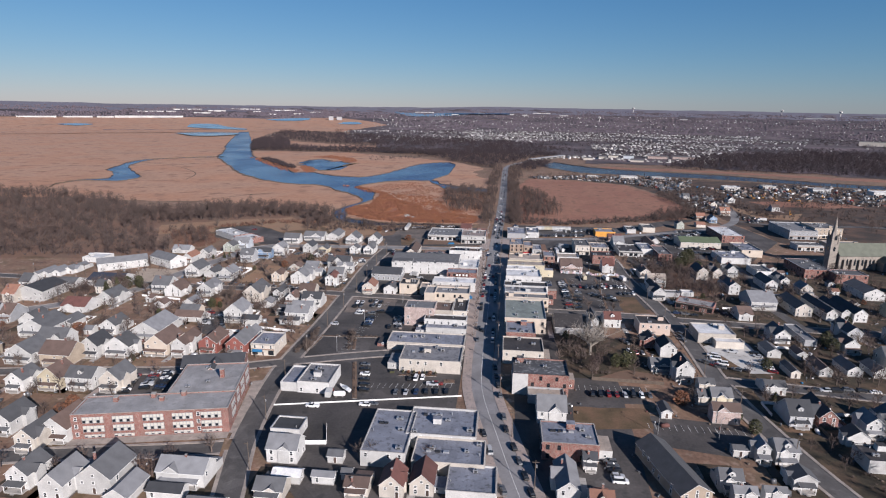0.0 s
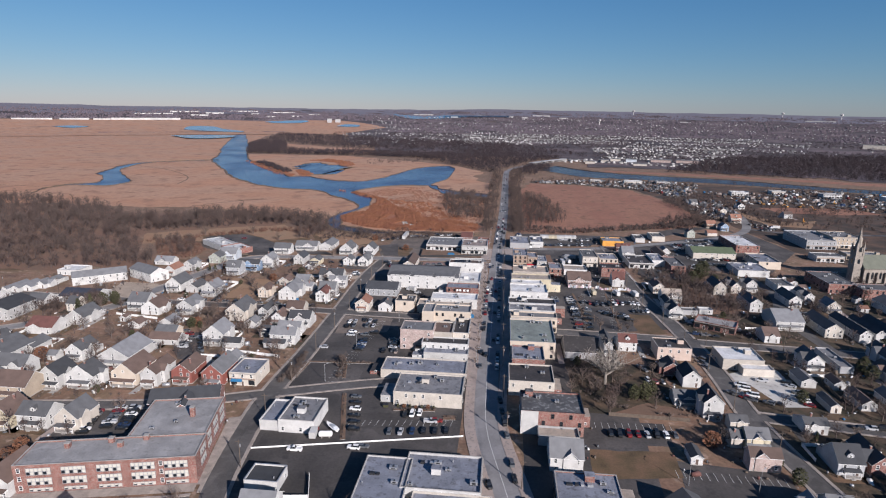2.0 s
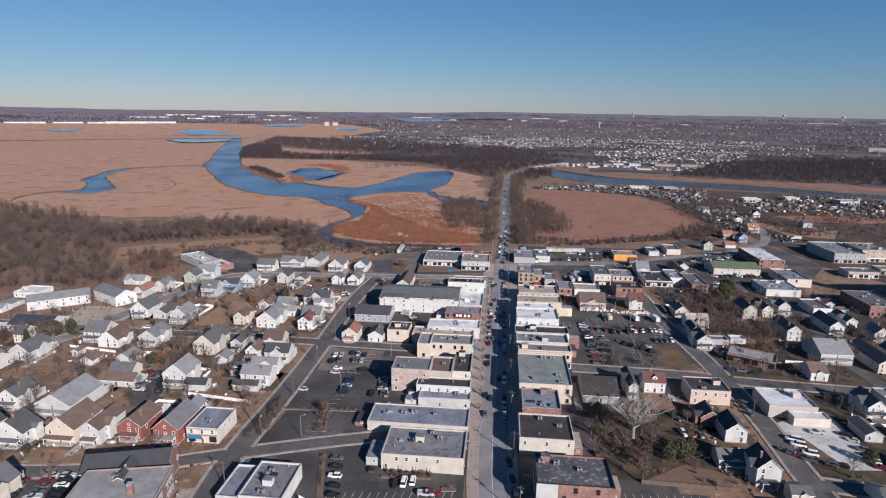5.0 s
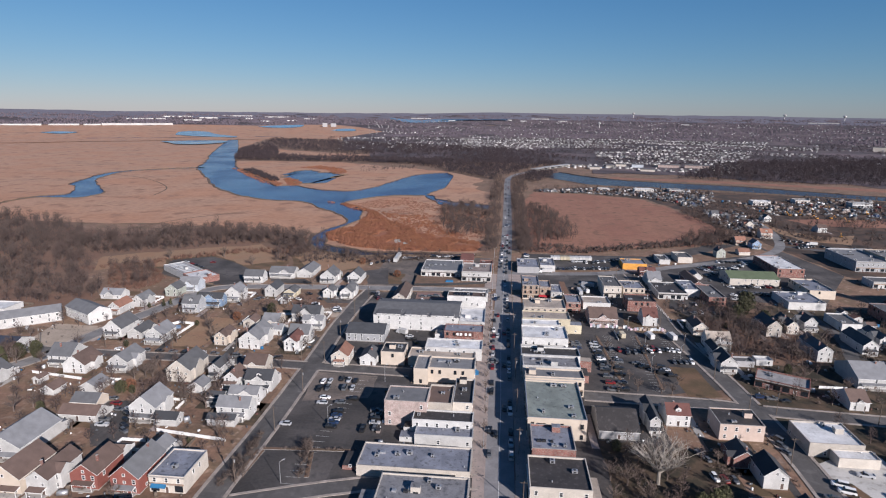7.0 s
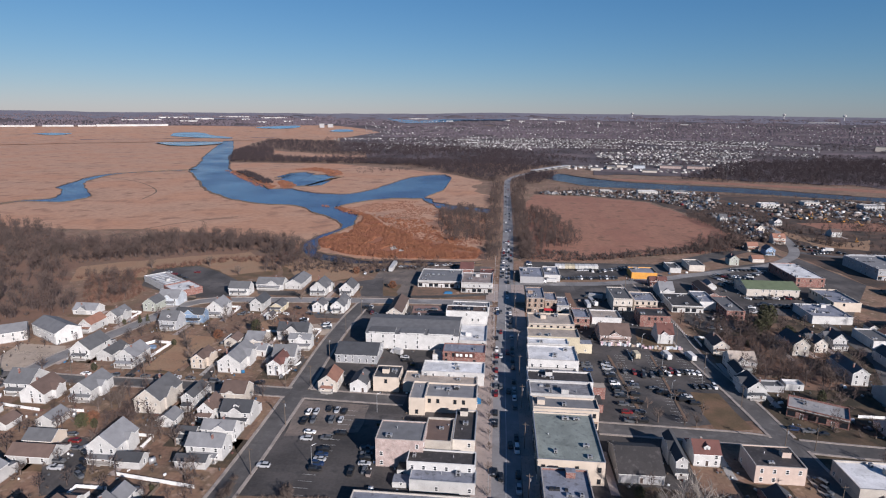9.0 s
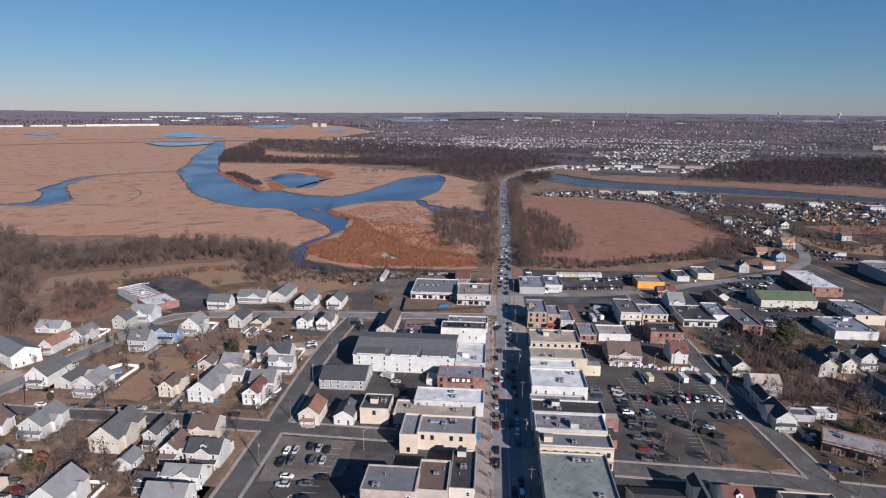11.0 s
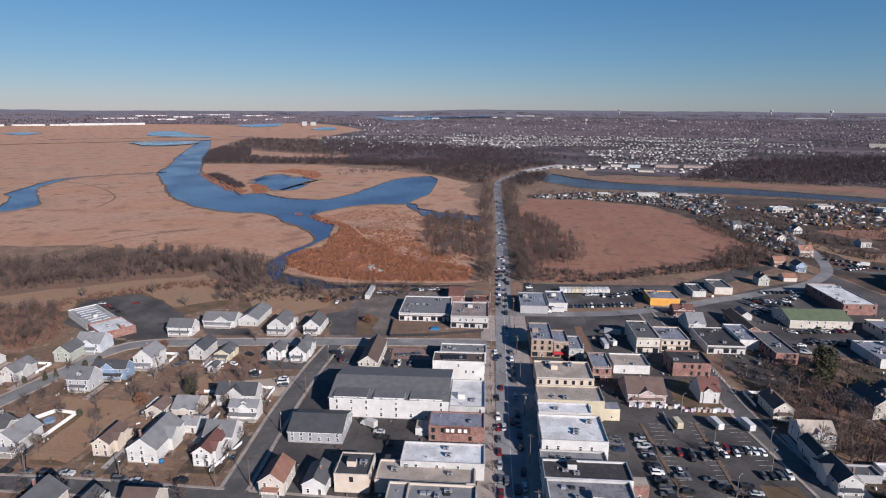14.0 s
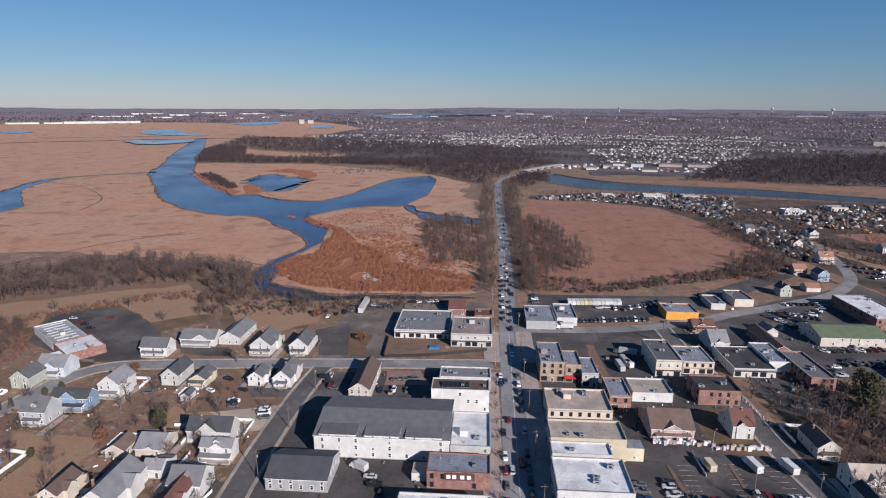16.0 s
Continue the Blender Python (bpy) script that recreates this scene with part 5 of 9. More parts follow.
def cars(x0, y0, x1, y1, n, heading, gaps=0.0, **k):
    for i in range(n):
        t = i / (n - 1) if n > 1 else 0
        if CAR_RNG.random() >= gaps:
            car(x0 + (x1 - x0) * t, y0 + (y1 - y0) * t + CAR_RNG.uniform(-.25, .25), heading + CAR_RNG.uniform(-2, 2) + 180 * CAR_RNG.randint(0, 1), **k)


def box_truck(x, y, heading, body="white", cab="white", long=6.5, label=""):
    t = root("box_truck", pose(x, y, 0.09, 0, 0, heading), label or f"{body} box truck parked in the lot", "truck", "trucks in the lots")
    s = Shape()
    s.box(-1.2, -long / 2 - 1, 0.9, 1.2, long / 2 - 1, 3.4)
    part("cargo_box", s, [WALLS["white"] if body == "white" else WALLS[body]], t)
    s = Shape()
    s.box(-1.05, long / 2 - 0.95, 0.5, 1.05, long / 2 + 0.9, 2.3, inset=0.12)
    s.box(-1.0, long / 2 + 0.9, 0.5, 1.0, long / 2 + 1.7, 1.3)
    part("cab", s, [CARPAINT[cab]], t)
    s = Shape()
    s.box(-0.85, long / 2 + 0.74, 1.45, 0.85, long / 2 + 0.85, 2.1)
    part("windscreen", s, [GLASS], t)
    for v in (-long / 2 + 0.3, long / 2 + 0.7):
        part("axle", TRUCK_AXLE, None, t, at=pose(0, v, 0.42) @ Matrix.Scale(1.25, 4))


# ---- street furniture ----
POLE = Shape()
POLE.tube((0, 0, -0.5), (0, 0, 11), 0.17, 0.11, 8)
POLE = POLE.mesh("post", [WOODPOLE])
ARM = Shape()
ARM.box(-1.2, -0.07, 10.1, 1.2, 0.07, 10.25)
ARM = ARM.mesh("cross_arm", [WOODPOLE])
CAN = Shape()
CAN.tube((0.35, 0, 8.3), (0.35, 0, 9.3), 0.25, 0.25, 8)
CAN = CAN.mesh("transformer", [METAL])


def utility_pole(x, y, turn, can=False):
    t = root("utility_pole", pose(x, y, 0, 0, 0, turn), "weathered wooden utility pole beside the street", "utility pole", "utility poles")
    part("post", POLE, None, t)
    part("cross_arm", ARM, None, t)
    if can:
        part("transformer", CAN, None, t, "grey transformer can")


def pole_line(points, arms_turn):
    for i, (x, y) in enumerate(points):
        utility_pole(x, y, arms_turn, i % 2 == 0)
    for u in (-1.05, 0.4, 1.05):
        s = Shape()
        ca, sa = math.cos(radians(arms_turn)), math.sin(radians(arms_turn))
        for (x0, y0), (x1, y1) in zip(points, points[1:]):
            a, b = Vector((x0 + u * ca, y0 + u * sa, 10.5)), Vector((x1 + u * ca, y1 + u * sa, 10.5))
            last = a
            for j in range(1, 9):
                t = j / 8
                p = a.lerp(b, t) - Vector((0, 0, 3.2 * t * (1 - t)))
                limb(s, last, p, 0.02, 0.02)
                last = p
        tagged(part("overhead_wire", s, [DARKMETAL]), "dark overhead wire sagging between poles", "wire", "overhead wires")


LAMP_POST = Shape()
LAMP_POST.tube((0, 0, 0), (0, 0, 8.2), 0.11, 0.07, 8)
LAMP_POST = LAMP_POST.mesh("post", [METAL])
LAMP_ARM = Shape()
LAMP_ARM.tube((0, 0, 8.1), (1.5, 0, 8.5), 0.05, 0.04, 6)
LAMP_ARM = LAMP_ARM.mesh("arm", [METAL])
LAMP_HEAD = Shape()
LAMP_HEAD.box(1.3, -0.16, 8.4, 2.0, 0.16, 8.58, inset=0.15)
LAMP_HEAD = LAMP_HEAD.mesh("lamp_head", [METAL])


def street_lamp(x, y, turn):
    t = root("street_lamp", pose(x, y, 0.05, 0, 0, turn), "grey metal street lamp, unlit by day", "street lamp", "street lamps")
    for nm, me in (("post", LAMP_POST), ("arm", LAMP_ARM), ("lamp_head", LAMP_HEAD)):
        part(nm, me, None, t)


def fence(x0, y0, x1, y1, h=1.4, mat=TRIM, label="white panel fence", step=2.4):
    f = root("fence", pose(x0, y0, 0, 0, 0, math.degrees(math.atan2(y1 - y0, x1 - x0))), label, "fence", "yard fences")
    L = math.dist((x0, y0), (x1, y1))
    n = max(1, round(L / step))
    for i in range(n + 1):
        s = Shape()
        s.box(i * L / n - .06, -.06, -.2, i * L / n + .06, .06, h + .08)
        part("post", s, [mat], f)
        if i < n:
            s = Shape()
            s.box(i * L / n + .06, -.025, .08, (i + 1) * L / n - .06, .025, h)
            part("panel", s, [mat], f)


def bays(x0, y0, x1, y1, n, depth, turn=90):
    """Painted bay lines: n strokes from one place to another, each depth long."""
    s = Shape()
    dx, dy = math.cos(radians(turn)) * depth, math.sin(radians(turn)) * depth
    nx, ny = -math.sin(radians(turn)) * 0.06, math.cos(radians(turn)) * 0.06
    for i in range(n):
        x, y = x0 + (x1 - x0) * i / (n - 1), y0 + (y1 - y0) * i / (n - 1)
        s.face([(x - nx, y - ny, .085), (x + dx - nx, y + dy - ny, .085), (x + dx + nx, y + dy + ny, .085), (x + nx, y + ny, .085)][::-1])
    tagged(part("bay_lines", s, [PAINT]), "worn white parking bay lines", "road marking", kind="structure")


# ---- the buildings, block by block ----
flat_building(-45.4, 170.9, 15.6, 28.4, 6.0, "white", "bluegrey")
flat_building(-31.7, 183.7, 25.3, 19.2, 6.0, "white", "bluegrey")
flat_building(-27.4, 168.8, 24.6, 14.8, 5.0, "cream", "bluegrey")
flat_building(-14.4, 155.4, 15.7, 14.2, 4.5, "white", "bluegrey")
flat_building(-45.3, 244.8, 28.7, 18.0, 6.3, "cream", "units")
flat_building(-55.8, 269.0, 39.1, 14.4, 4.2, "cream", "bluegrey")
flat_building(-40.6, 296.3, 23.3, 7.9, 7.0, "white", "black")
flat_building(-38.8, 290.1, 21.8, 7.3, 4.5, "white", "bluegrey")
flat_building(-52.7, 302.8, 16.9, 12.8, 10.9, "pinkbrick", "lightgrey")
flat_building(-36.5, 308.3, 10.1, 16.1, 8.0, "cream", "brown")
flat_building(-26.2, 311.4, 8.1, 21.7, 7.0, "cream", "black")
flat_building(-46.5, 339.4, 6.5, 15.3, 7.9, "beige", "lightgrey")
flat_building(-40.1, 342.4, 21.4, 12.8, 7.4, "beige", "lightgrey")
flat_building(-52.3, 359.3, 32.9, 11.4, 5.0, "beige", "tan")
flat_building(-45.0, 367.9, 28.8, 12.1, 6.5, "white", "white")
flat_building(-37.5, 391.2, 21.1, 11.0, 6.5, "brick", "bluegrey")
flat_building(-30.5, 406.9, 14.3, 23.8, 6.5, "white", "white")
flat_building(-40.5, 442.0, 24.1, 10.4, 10.1, "white", "brown")
flat_building(-38.5, 462.1, 22.9, 10.6, 6.0, "white", "lightgrey")
apartments = house(-80.3, 406.0, 49.8, 30.4, 8.5, "x", "white", "grey")
house(-91.2, 386.1, 21.6, 17.6, 4.5, "x", "greywall", "dark")
house(-77.5, 448.3, 9.9, 28.8, 5.0, "y", "cream", "brown")
flat_building(-67.9, 519.5, 30.3, 32.3, 5.0, "white", "lightgrey", facade="front")
flat_building(-36.1, 509.8, 21.8, 25.7, 7.5, "white", "rust", facade="front")
house(-40.5, 556.5, 11.0, 21.6, 4.0, "x", "brick", "maroon")
flat_building(-24.1, 547.8, 10.4, 12.0, 4.0, "brick", "maroon")
flat_building(7.1, 229.4, 23.8, 16.3, 9.8, "brick", "patchy")
flat_building(16.9, 182.3, 19.7, 14.3, 7.0, "brick", "bluegrey")
flat_building(2.7, 259.5, 19.6, 17.7, 7.0, "cream", "black")
flat_building(4.3, 279.2, 15.1, 16.2, 8.5, "brick", "bluegrey")
flat_building(3.6, 299.4, 22.4, 31.9, 9.0, "beige", "greengrey")
flat_building(4.1, 335.3, 25.7, 8.8, 9.0, "beige", "lightgrey", facade="front")
flat_building(3.5, 346.4, 26.1, 12.0, 9.0, "white", "units")
flat_building(3.0, 358.6, 28.0, 10.2, 9.2, "white", "black")
flat_building(3.4, 369.0, 23.0, 11.6, 5.2, "white", "units", units=2)
flat_building(4.2, 380.8, 23.6, 17.9, 9.0, "white", "white")
flat_building(4.9, 400.7, 20.3, 7.6, 9.0, "white", "white")
flat_building(5.4, 410.6, 26.8, 12.8, 9.0, "yellow", "tan")
flat_building(6.9, 433.8, 25.4, 17.7, 7.5, "beige", "tan", facade="front")
flat_building(7.5, 472.3, 11.1, 23.3, 10.0, "brickbeige", "bluegrey", facade="front")
flat_building(18.9, 472.2, 7.4, 16.0, 9.0, "brickbeige", "bluegrey", facade="front")
flat_building(26.0, 468.1, 7.3, 17.2, 7.0, "white", "bluegrey", facade="front")
flat_building(5.8, 537.9, 17.0, 27.5, 5.0, "grey", "bluegrey")
flat_building(24.0, 544.8, 11.7, 25.2, 5.0, "white", "bluegrey")
flat_building(33.9, 446.9, 8.8, 16.7, 7.3, "brick", "bluegrey", facade="front")
flat_building(45.6, 456.0, 17.1, 14.0, 4.5, "white", "tan")
flat_building(62.5, 481.4, 11.9, 25.4, 8.5, "cream", "grey", facade="front")
flat_building(76.3, 484.9, 14.4, 18.9, 6.5, "beige", "bluegrey", facade="front")
flat_building(73.1, 455.2, 17.5, 15.1, 7.0, "brick", "black")
house(76.3, 428.7, 9.0, 11.4, 5.5, "x", "white", "maroon")
house(45.1, 426.1, 16.8, 16.3, 4.5, "x", "pinkbrick", "brown")
flat_building(99.3, 483.4, 19.3, 26.7, 4.5, "white", "black", facade="front")
flat_building(118.3, 490.1, 10.7, 23.5, 5.5, "white", "bluegrey")
flat_building(90.8, 559.3, 18.8, 16.6, 5.0, "orange", "bluegrey")
flat_building(105.8, 298.6, 19.1, 16.0, 5.6, "cream", "white", facade="none", units=1)
flat_building(113.0, 292.6, 14.0, 5.9, 3.7, "cream", "white", facade="none", units=0)
flat_building(77.1, 306.7, 16.5, 13.1, 6.6, "peach", "black", facade="none")
flat_building(109.7, 355.2, 21.6, 12.0, 4.5, "brick", "pale", rot=-27, facade="front")
house(30.8, 301.6, 15.8, 20.1, 3.6, "x", "grey", "black", porch=False)
house(51.0, 307.2, 4.7, 18.3, 6.0, "y", "white", "dark")
house(59.3, 314.2, 9.8, 9.2, 5.0, "x", "white", "maroon")
house(-154.4, 144.9, 8.4, 10.8, 5.4, "y", "white", "grey")
house(-140.4, 141.5, 9.0, 12.7, 5.4, "y", "white", "lightgrey")
house(-130.7, 145.5, 12.3, 13.8, 6.0, "y", "white", "grey")
house(-119.1, 141.4, 8.7, 11.9, 3.0, "y", "white", "lightgrey")
house(-108.6, 152.6, 16.8, 9.4, 5.0, "x", "white", "lightgrey")
house(-107.6, 145.5, 12.0, 5.6, 3.0, "x", "white", "dark")
house(-168.9, 164.2, 8.6, 14.2, 5.4, "y", "cream", "grey")
house(-165.0, 171.0, 11.7, 14.7, 5.4, "y", "white", "brown")
house(-187.3, 173.2, 9.8, 12.7, 5.4, "y", "white", "grey")
house(-208.7, 204.0, 9.1, 11.0, 5.4, "y", "white", "grey")
house(-197.0, 207.7, 11.3, 11.2, 5.4, "y", "yellow", "brown")
house(-185.2, 209.2, 13.0, 10.1, 5.4, "x", "white", "grey")
house(-169.5, 209.1, 10.3, 12.2, 5.4, "y", "cream", "grey")
house(-214.5, 229.5, 16.0, 12.8, 5.4, "x", "tan", "brown")
house(-202.1, 239.8, 10.2, 12.2, 6.0, "y", "white", "dark")
house(-191.1, 242.6, 13.5, 10.0, 5.4, "y", "white", "grey")
house(-232.1, 229.4, 14.5, 13.6, 5.0, "y", "white", "grey")
house(-252.2, 259.3, 18.3, 17.0, 5.0, "y", "white", "grey")
house(-231.7, 248.2, 16.2, 9.9, 5.0, "x", "white", "grey")
house(-172.8, 246.5, 12.3, 16.2, 5.8, "y", "beige", "brown", porch=True)
house(-159.3, 246.9, 8.3, 16.1, 6.0, "y", "white", "brown", porch=True)
house(-147.7, 251.5, 10.2, 14.2, 5.8, "y", "red", "brown", porch=True)
house(-146.4, 266.2, 7.0, 6.5, 4.0, "x", "white", "brown", porch=False)
house(-133.2, 250.9, 10.4, 16.5, 6.0, "y", "red", "lightgrey", porch=True)
house(-131.6, 267.8, 7.4, 8.0, 5.0, "y", "white", "lightgrey", porch=False)
flat_building(-120.9, 253.2, 12.2, 15.4, 6.3, "cream", "bluegrey", facade="front")
house(-191.9, 263.8, 16.3, 20.5, 5.0, "y", "white", "lightgrey")
house(-186.0, 300.6, 12.1, 8.6, 3.0, "x", "beige", "grey")
house(-183.9, 291.0, 16.9, 8.4, 3.0, "x", "white", "brown")
house(-155.9, 294.6, 12.0, 13.6, 6.0, "y", "white", "lightgrey")
house(-144.0, 291.6, 10.3, 6.3, 3.0, "x", "white", "dark")
house(-227.3, 338.7, 12.7, 12.7, 5.0, "x", "white", "grey")
house(-214.0, 331.5, 12.0, 13.3, 4.5, "y", "white", "brown")
house(-194.2, 335.9, 10.6, 15.0, 5.0, "y", "white", "lightgrey")
house(-192.0, 313.7, 8.5, 9.6, 3.0, "y", "white", "lightgrey")
house(-207.7, 310.0, 7.2, 8.2, 2.6, "y", "white", "brown")
house(-160.4, 328.8, 12.2, 17.7, 6.0, "y", "cream", "grey")
house(-142.7, 333.8, 6.2, 13.2, 5.4, "y", "white", "grey")
house(-127.9, 339.2, 11.0, 10.3, 5.4, "x", "cream", "brown")
house(-120.8, 324.2, 12.9, 9.4, 5.4, "x", "white", "dark")
house(-144.8, 319.1, 7.7, 8.1, 3.0, "y", "white", "lightgrey")
house(-131.8, 310.3, 8.3, 5.7, 3.5, "x", "white", "dark")
house(-122.2, 311.5, 13.2, 7.3, 5.0, "x", "white", "lightgrey")
house(-121.7, 299.6, 14.2, 8.7, 5.4, "x", "white", "lightgrey")
house(-123.0, 293.9, 12.1, 5.3, 3.0, "x", "white", "dark")
house(-225.5, 376.2, 11.6, 16.4, 5.0, "y", "white", "grey")
house(-210.8, 375.2, 8.9, 14.3, 3.5, "y", "white", "grey")
house(-197.0, 370.2, 10.7, 13.7, 5.0, "y", "white", "lightgrey")
house(-159.3, 371.9, 7.3, 12.5, 5.0, "y", "beige", "brown")
house(-144.3, 369.1, 11.9, 20.0, 5.4, "y", "white", "lightgrey")
house(-119.6, 368.5, 7.5, 14.9, 5.4, "y", "white", "maroon")
house(-121.4, 379.9, 11.8, 10.8, 5.0, "x", "white", "lightgrey")
house(-135.4, 389.2, 7.4, 7.2, 3.5, "x", "white", "lightgrey")
house(-130.8, 410.9, 17.7, 9.4, 5.4, "x", "white", "dark")
house(-120.7, 400.8, 12.5, 6.6, 5.4, "x", "white", "lightgrey")
house(-155.9, 399.8, 8.1, 9.6, 3.0, "y", "cream", "brown")
house(-145.5, 401.3, 10.6, 12.5, 3.2, "x", "cream", "lightgrey")
house(-204.0, 419.0, 11.5, 10.0, 5.8, "x", "greywall", "grey", porch=True)
house(-200.5, 431.5, 17.0, 7.6, 5.4, "x", "blue", "dark")
house(-187.5, 443.0, 10.5, 13.0, 6.0, "y", "white", "lightgrey", porch=True)
house(-232.2, 447.9, 9.4, 11.7, 5.0, "y", "palegreen", "grey")
house(-229.6, 459.8, 14.5, 11.4, 5.0, "x", "paleblue", "lightgrey")
house(-166.0, 455.5, 8.8, 15.1, 5.0, "y", "white", "dark")
house(-152.7, 455.5, 8.5, 11.8, 3.5, "y", "yellow", "grey")
house(-126.3, 457.7, 7.6, 10.6, 4.5, "y", "white", "grey")
house(-114.6, 457.4, 9.1, 18.0, 4.5, "y", "white", "grey")
house(-194.1, 485.5, 14.9, 9.6, 5.0, "x", "white", "grey")
house(-180.8, 500.0, 19.8, 12.1, 4.0, "x", "white", "lightgrey")
house(-160.8, 503.0, 12.4, 23.6, 4.0, "y", "white", "lightgrey")
house(-139.0, 491.7, 11.9, 16.9, 5.0, "y", "white", "grey")
house(-118.8, 493.1, 10.3, 15.3, 5.0, "y", "white", "grey")
flat_building(-270, 510, 36, 16, 4.4, "white", "pale", rot=-38, label="long pale hall with a skylit flat roof")
flat_building(-241.6, 487.8, 21, 18, 4.6, "brick", "white", rot=-38, label="low red brick end of the hall with a white flat roof")
house(-241.2, 425.1, 8.6, 13.8, 4.5, "y", "white", "lightgrey")
house(-246.8, 410.6, 8.2, 14.0, 4.5, "y", "white", "redbrown")
house(-271.4, 437.6, 15.2, 9.9, 3.0, "x", "white", "lightgrey")
house(-90.3, 354.8, 9.1, 12.4, 5.0, "y", "cream", "redbrown")
flat_building(-65.7, 358.6, 11.6, 12.4, 7.0, "beige", "dark")
house(-76.2, 356.0, 8.5, 12.0, 4.0, "y", "white", "grey")
house(-292.8, 376.7, 34, 12.5, 5.6, "x", "white", "lightgrey", rot=37)
house(-269.6, 404.4, 28, 14, 6.4, "x", "white", "lightgrey", rot=-28)
house(-278.2, 345.8, 24.9, 16.8, 4.0, "x", "white", "navy")
flat_building(-323.4, 401.5, 16.4, 14.5, 4.0, "white", "white")
house(-302.0, 312.0, 21.0, 22.0, 6.2, "y", "white", "dark")
house(-256.9, 295.6, 16.0, 14.6, 4.0, "x", "white", "maroon")
house(-246.0, 311.3, 11.8, 15.9, 4.5, "y", "white", "grey")
house(-293.9, 338.7, 12.2, 11.9, 3.0, "x", "white", "grey")
house(-260.2, 269.1, 13.3, 10.7, 5.0, "y", "white", "grey")
house(-241.8, 272.6, 10.0, 12.5, 3.0, "y", "white", "grey")
house(-327.9, 356.8, 5.2, 19.5, 3.0, "y", "white", "lightgrey")
house(-322.5, 359.1, 6.0, 19.6, 3.0, "y", "white", "lightgrey")
house(-316.9, 362.8, 6.1, 18.3, 3.0, "y", "white", "lightgrey")
house(-313.4, 369.2, 7.0, 18.8, 3.0, "y", "white", "lightgrey")
house(80.6, 276.6, 8.6, 11.4, 5.0, "y", "white", "dark")
house(75.1, 287.6, 8.4, 9.7, 4.0, "y", "brick", "dark")
house(72.1, 258.8, 11.0, 8.2, 3.5, "x", "white", "grey")
house(80.7, 249.5, 8.6, 11.0, 7.0, "y", "white", "dark")
house(88.2, 241.0, 7.3, 6.0, 4.0, "x", "cream", "grey")
house(89.0, 227.5, 8.9, 8.0, 5.0, "x", "yellow", "lightgrey")
house(84.1, 228.7, 4.8, 6.5, 4.0, "x", "cream", "grey")
house(85.1, 214.6, 11.2, 6.3, 5.5, "x", "pinkbrick", "brown")
house(65.9, 215.7, 4.8, 8.2, 3.0, "y", "white", "dark")
house(91.6, 189.6, 5.3, 6.0, 5.4, "y", "white", "lightgrey")
house(97.7, 188.6, 8.3, 8.1, 5.4, "x", "white", "lightgrey")
house(84.7, 191.7, 5.7, 4.3, 3.0, "x", "white", "grey")
house(72.7, 170.4, 7.8, 6.6, 5.0, "x", "white", "grey")
house(74.7, 163.9, 7.5, 4.7, 5.0, "x", "white", "lightgrey")
house(84.5, 165.6, 7.2, 3.9, 5.0, "x", "white", "lightgrey")
house(97.2, 174.8, 8.1, 6.7, 4.0, "y", "white", "grey")
house(125.5, 216.3, 7.8, 15.8, 4.5, "y", "brick", "dark")
house(129.1, 203.6, 8.7, 6.6, 4.0, "y", "white", "dark")
flat_building(127.7, 187.9, 14.3, 10.3, 5.0, "white", "black")
house(116.3, 242.0, 9.3, 7.0, 4.0, "x", "white", "grey")
house(135.2, 260.3, 4.9, 12.3, 3.0, "y", "cream", "grey")
house(149.3, 263.9, 6.9, 13.8, 3.0, "y", "white", "brown")
house(162.6, 265.6, 7.4, 13.8, 3.0, "y", "white", "grey")
house(174.2, 265.4, 7.8, 12.3, 3.0, "y", "white", "grey")
house(134.3, 283.1, 7.2, 12.2, 3.0, "y", "white", "grey")
house(147.8, 282.1, 5.8, 9.1, 3.0, "y", "white", "brown")
house(145.9, 302.0, 8.5, 13.9, 5.0, "y", "white", "grey")
flat_building(160.8, 301.4, 6.2, 23.9, 3.5, "greywall", "lightgrey")
house(191.9, 342.2, 6.9, 31.6, 5.0, "y", "white", "dark")
house(201.5, 344.5, 5.6, 27.2, 5.0, "y", "white", "dark")
house(207.3, 342.4, 8.1, 27.9, 5.0, "y", "white", "dark")
house(177.3, 348.1, 10.3, 24.8, 5.0, "y", "cream", "grey")
house(155.7, 357.6, 16.0, 20.5, 5.0, "x", "white", "lightgrey")
house(140.4, 335.9, 8.5, 11.9, 4.0, "x", "white", "brown")
house(181.4, 399.3, 8.5, 20.7, 5.0, "y", "white", "grey")
house(195.7, 409.4, 6.8, 17.1, 5.0, "y", "white", "grey")
house(152.7, 386.8, 8.0, 19.9, 6.0, "y", "white", "grey")
flat_building(189.4, 433.1, 11.1, 19.2, 5.0, "white", "grey")
flat_building(224.0, 435.7, 18.5, 33.2, 7.0, "brick", "grey")
house(142.0, 419.6, 8.7, 17.1, 6.0, "y", "cream", "grey")
house(155.4, 425.1, 7.2, 17.2, 5.0, "y", "cream", "grey")
house(237.4, 386.1, 13.8, 25.3, 5.0, "y", "white", "grey")
house(186.4, 310.6, 8.5, 16.9, 5.0, "y", "greywall", "grey")
house(102.4, 397.4, 13.0, 10.2, 5.0, "x", "white", "tan")
house(100.5, 383.7, 5.6, 12.5, 5.0, "y", "white", "dark")
house(99.1, 368.4, 8.7, 13.0, 5.0, "y", "white", "dark")
flat_building(108.0, 376.4, 10.4, 6.3, 3.0, "grey", "grey")
flat_building(120.3, 379.1, 7.9, 5.5, 3.0, "white", "white")
house(101.5, 417.3, 8.7, 14.4, 4.5, "y", "cream", "brown")
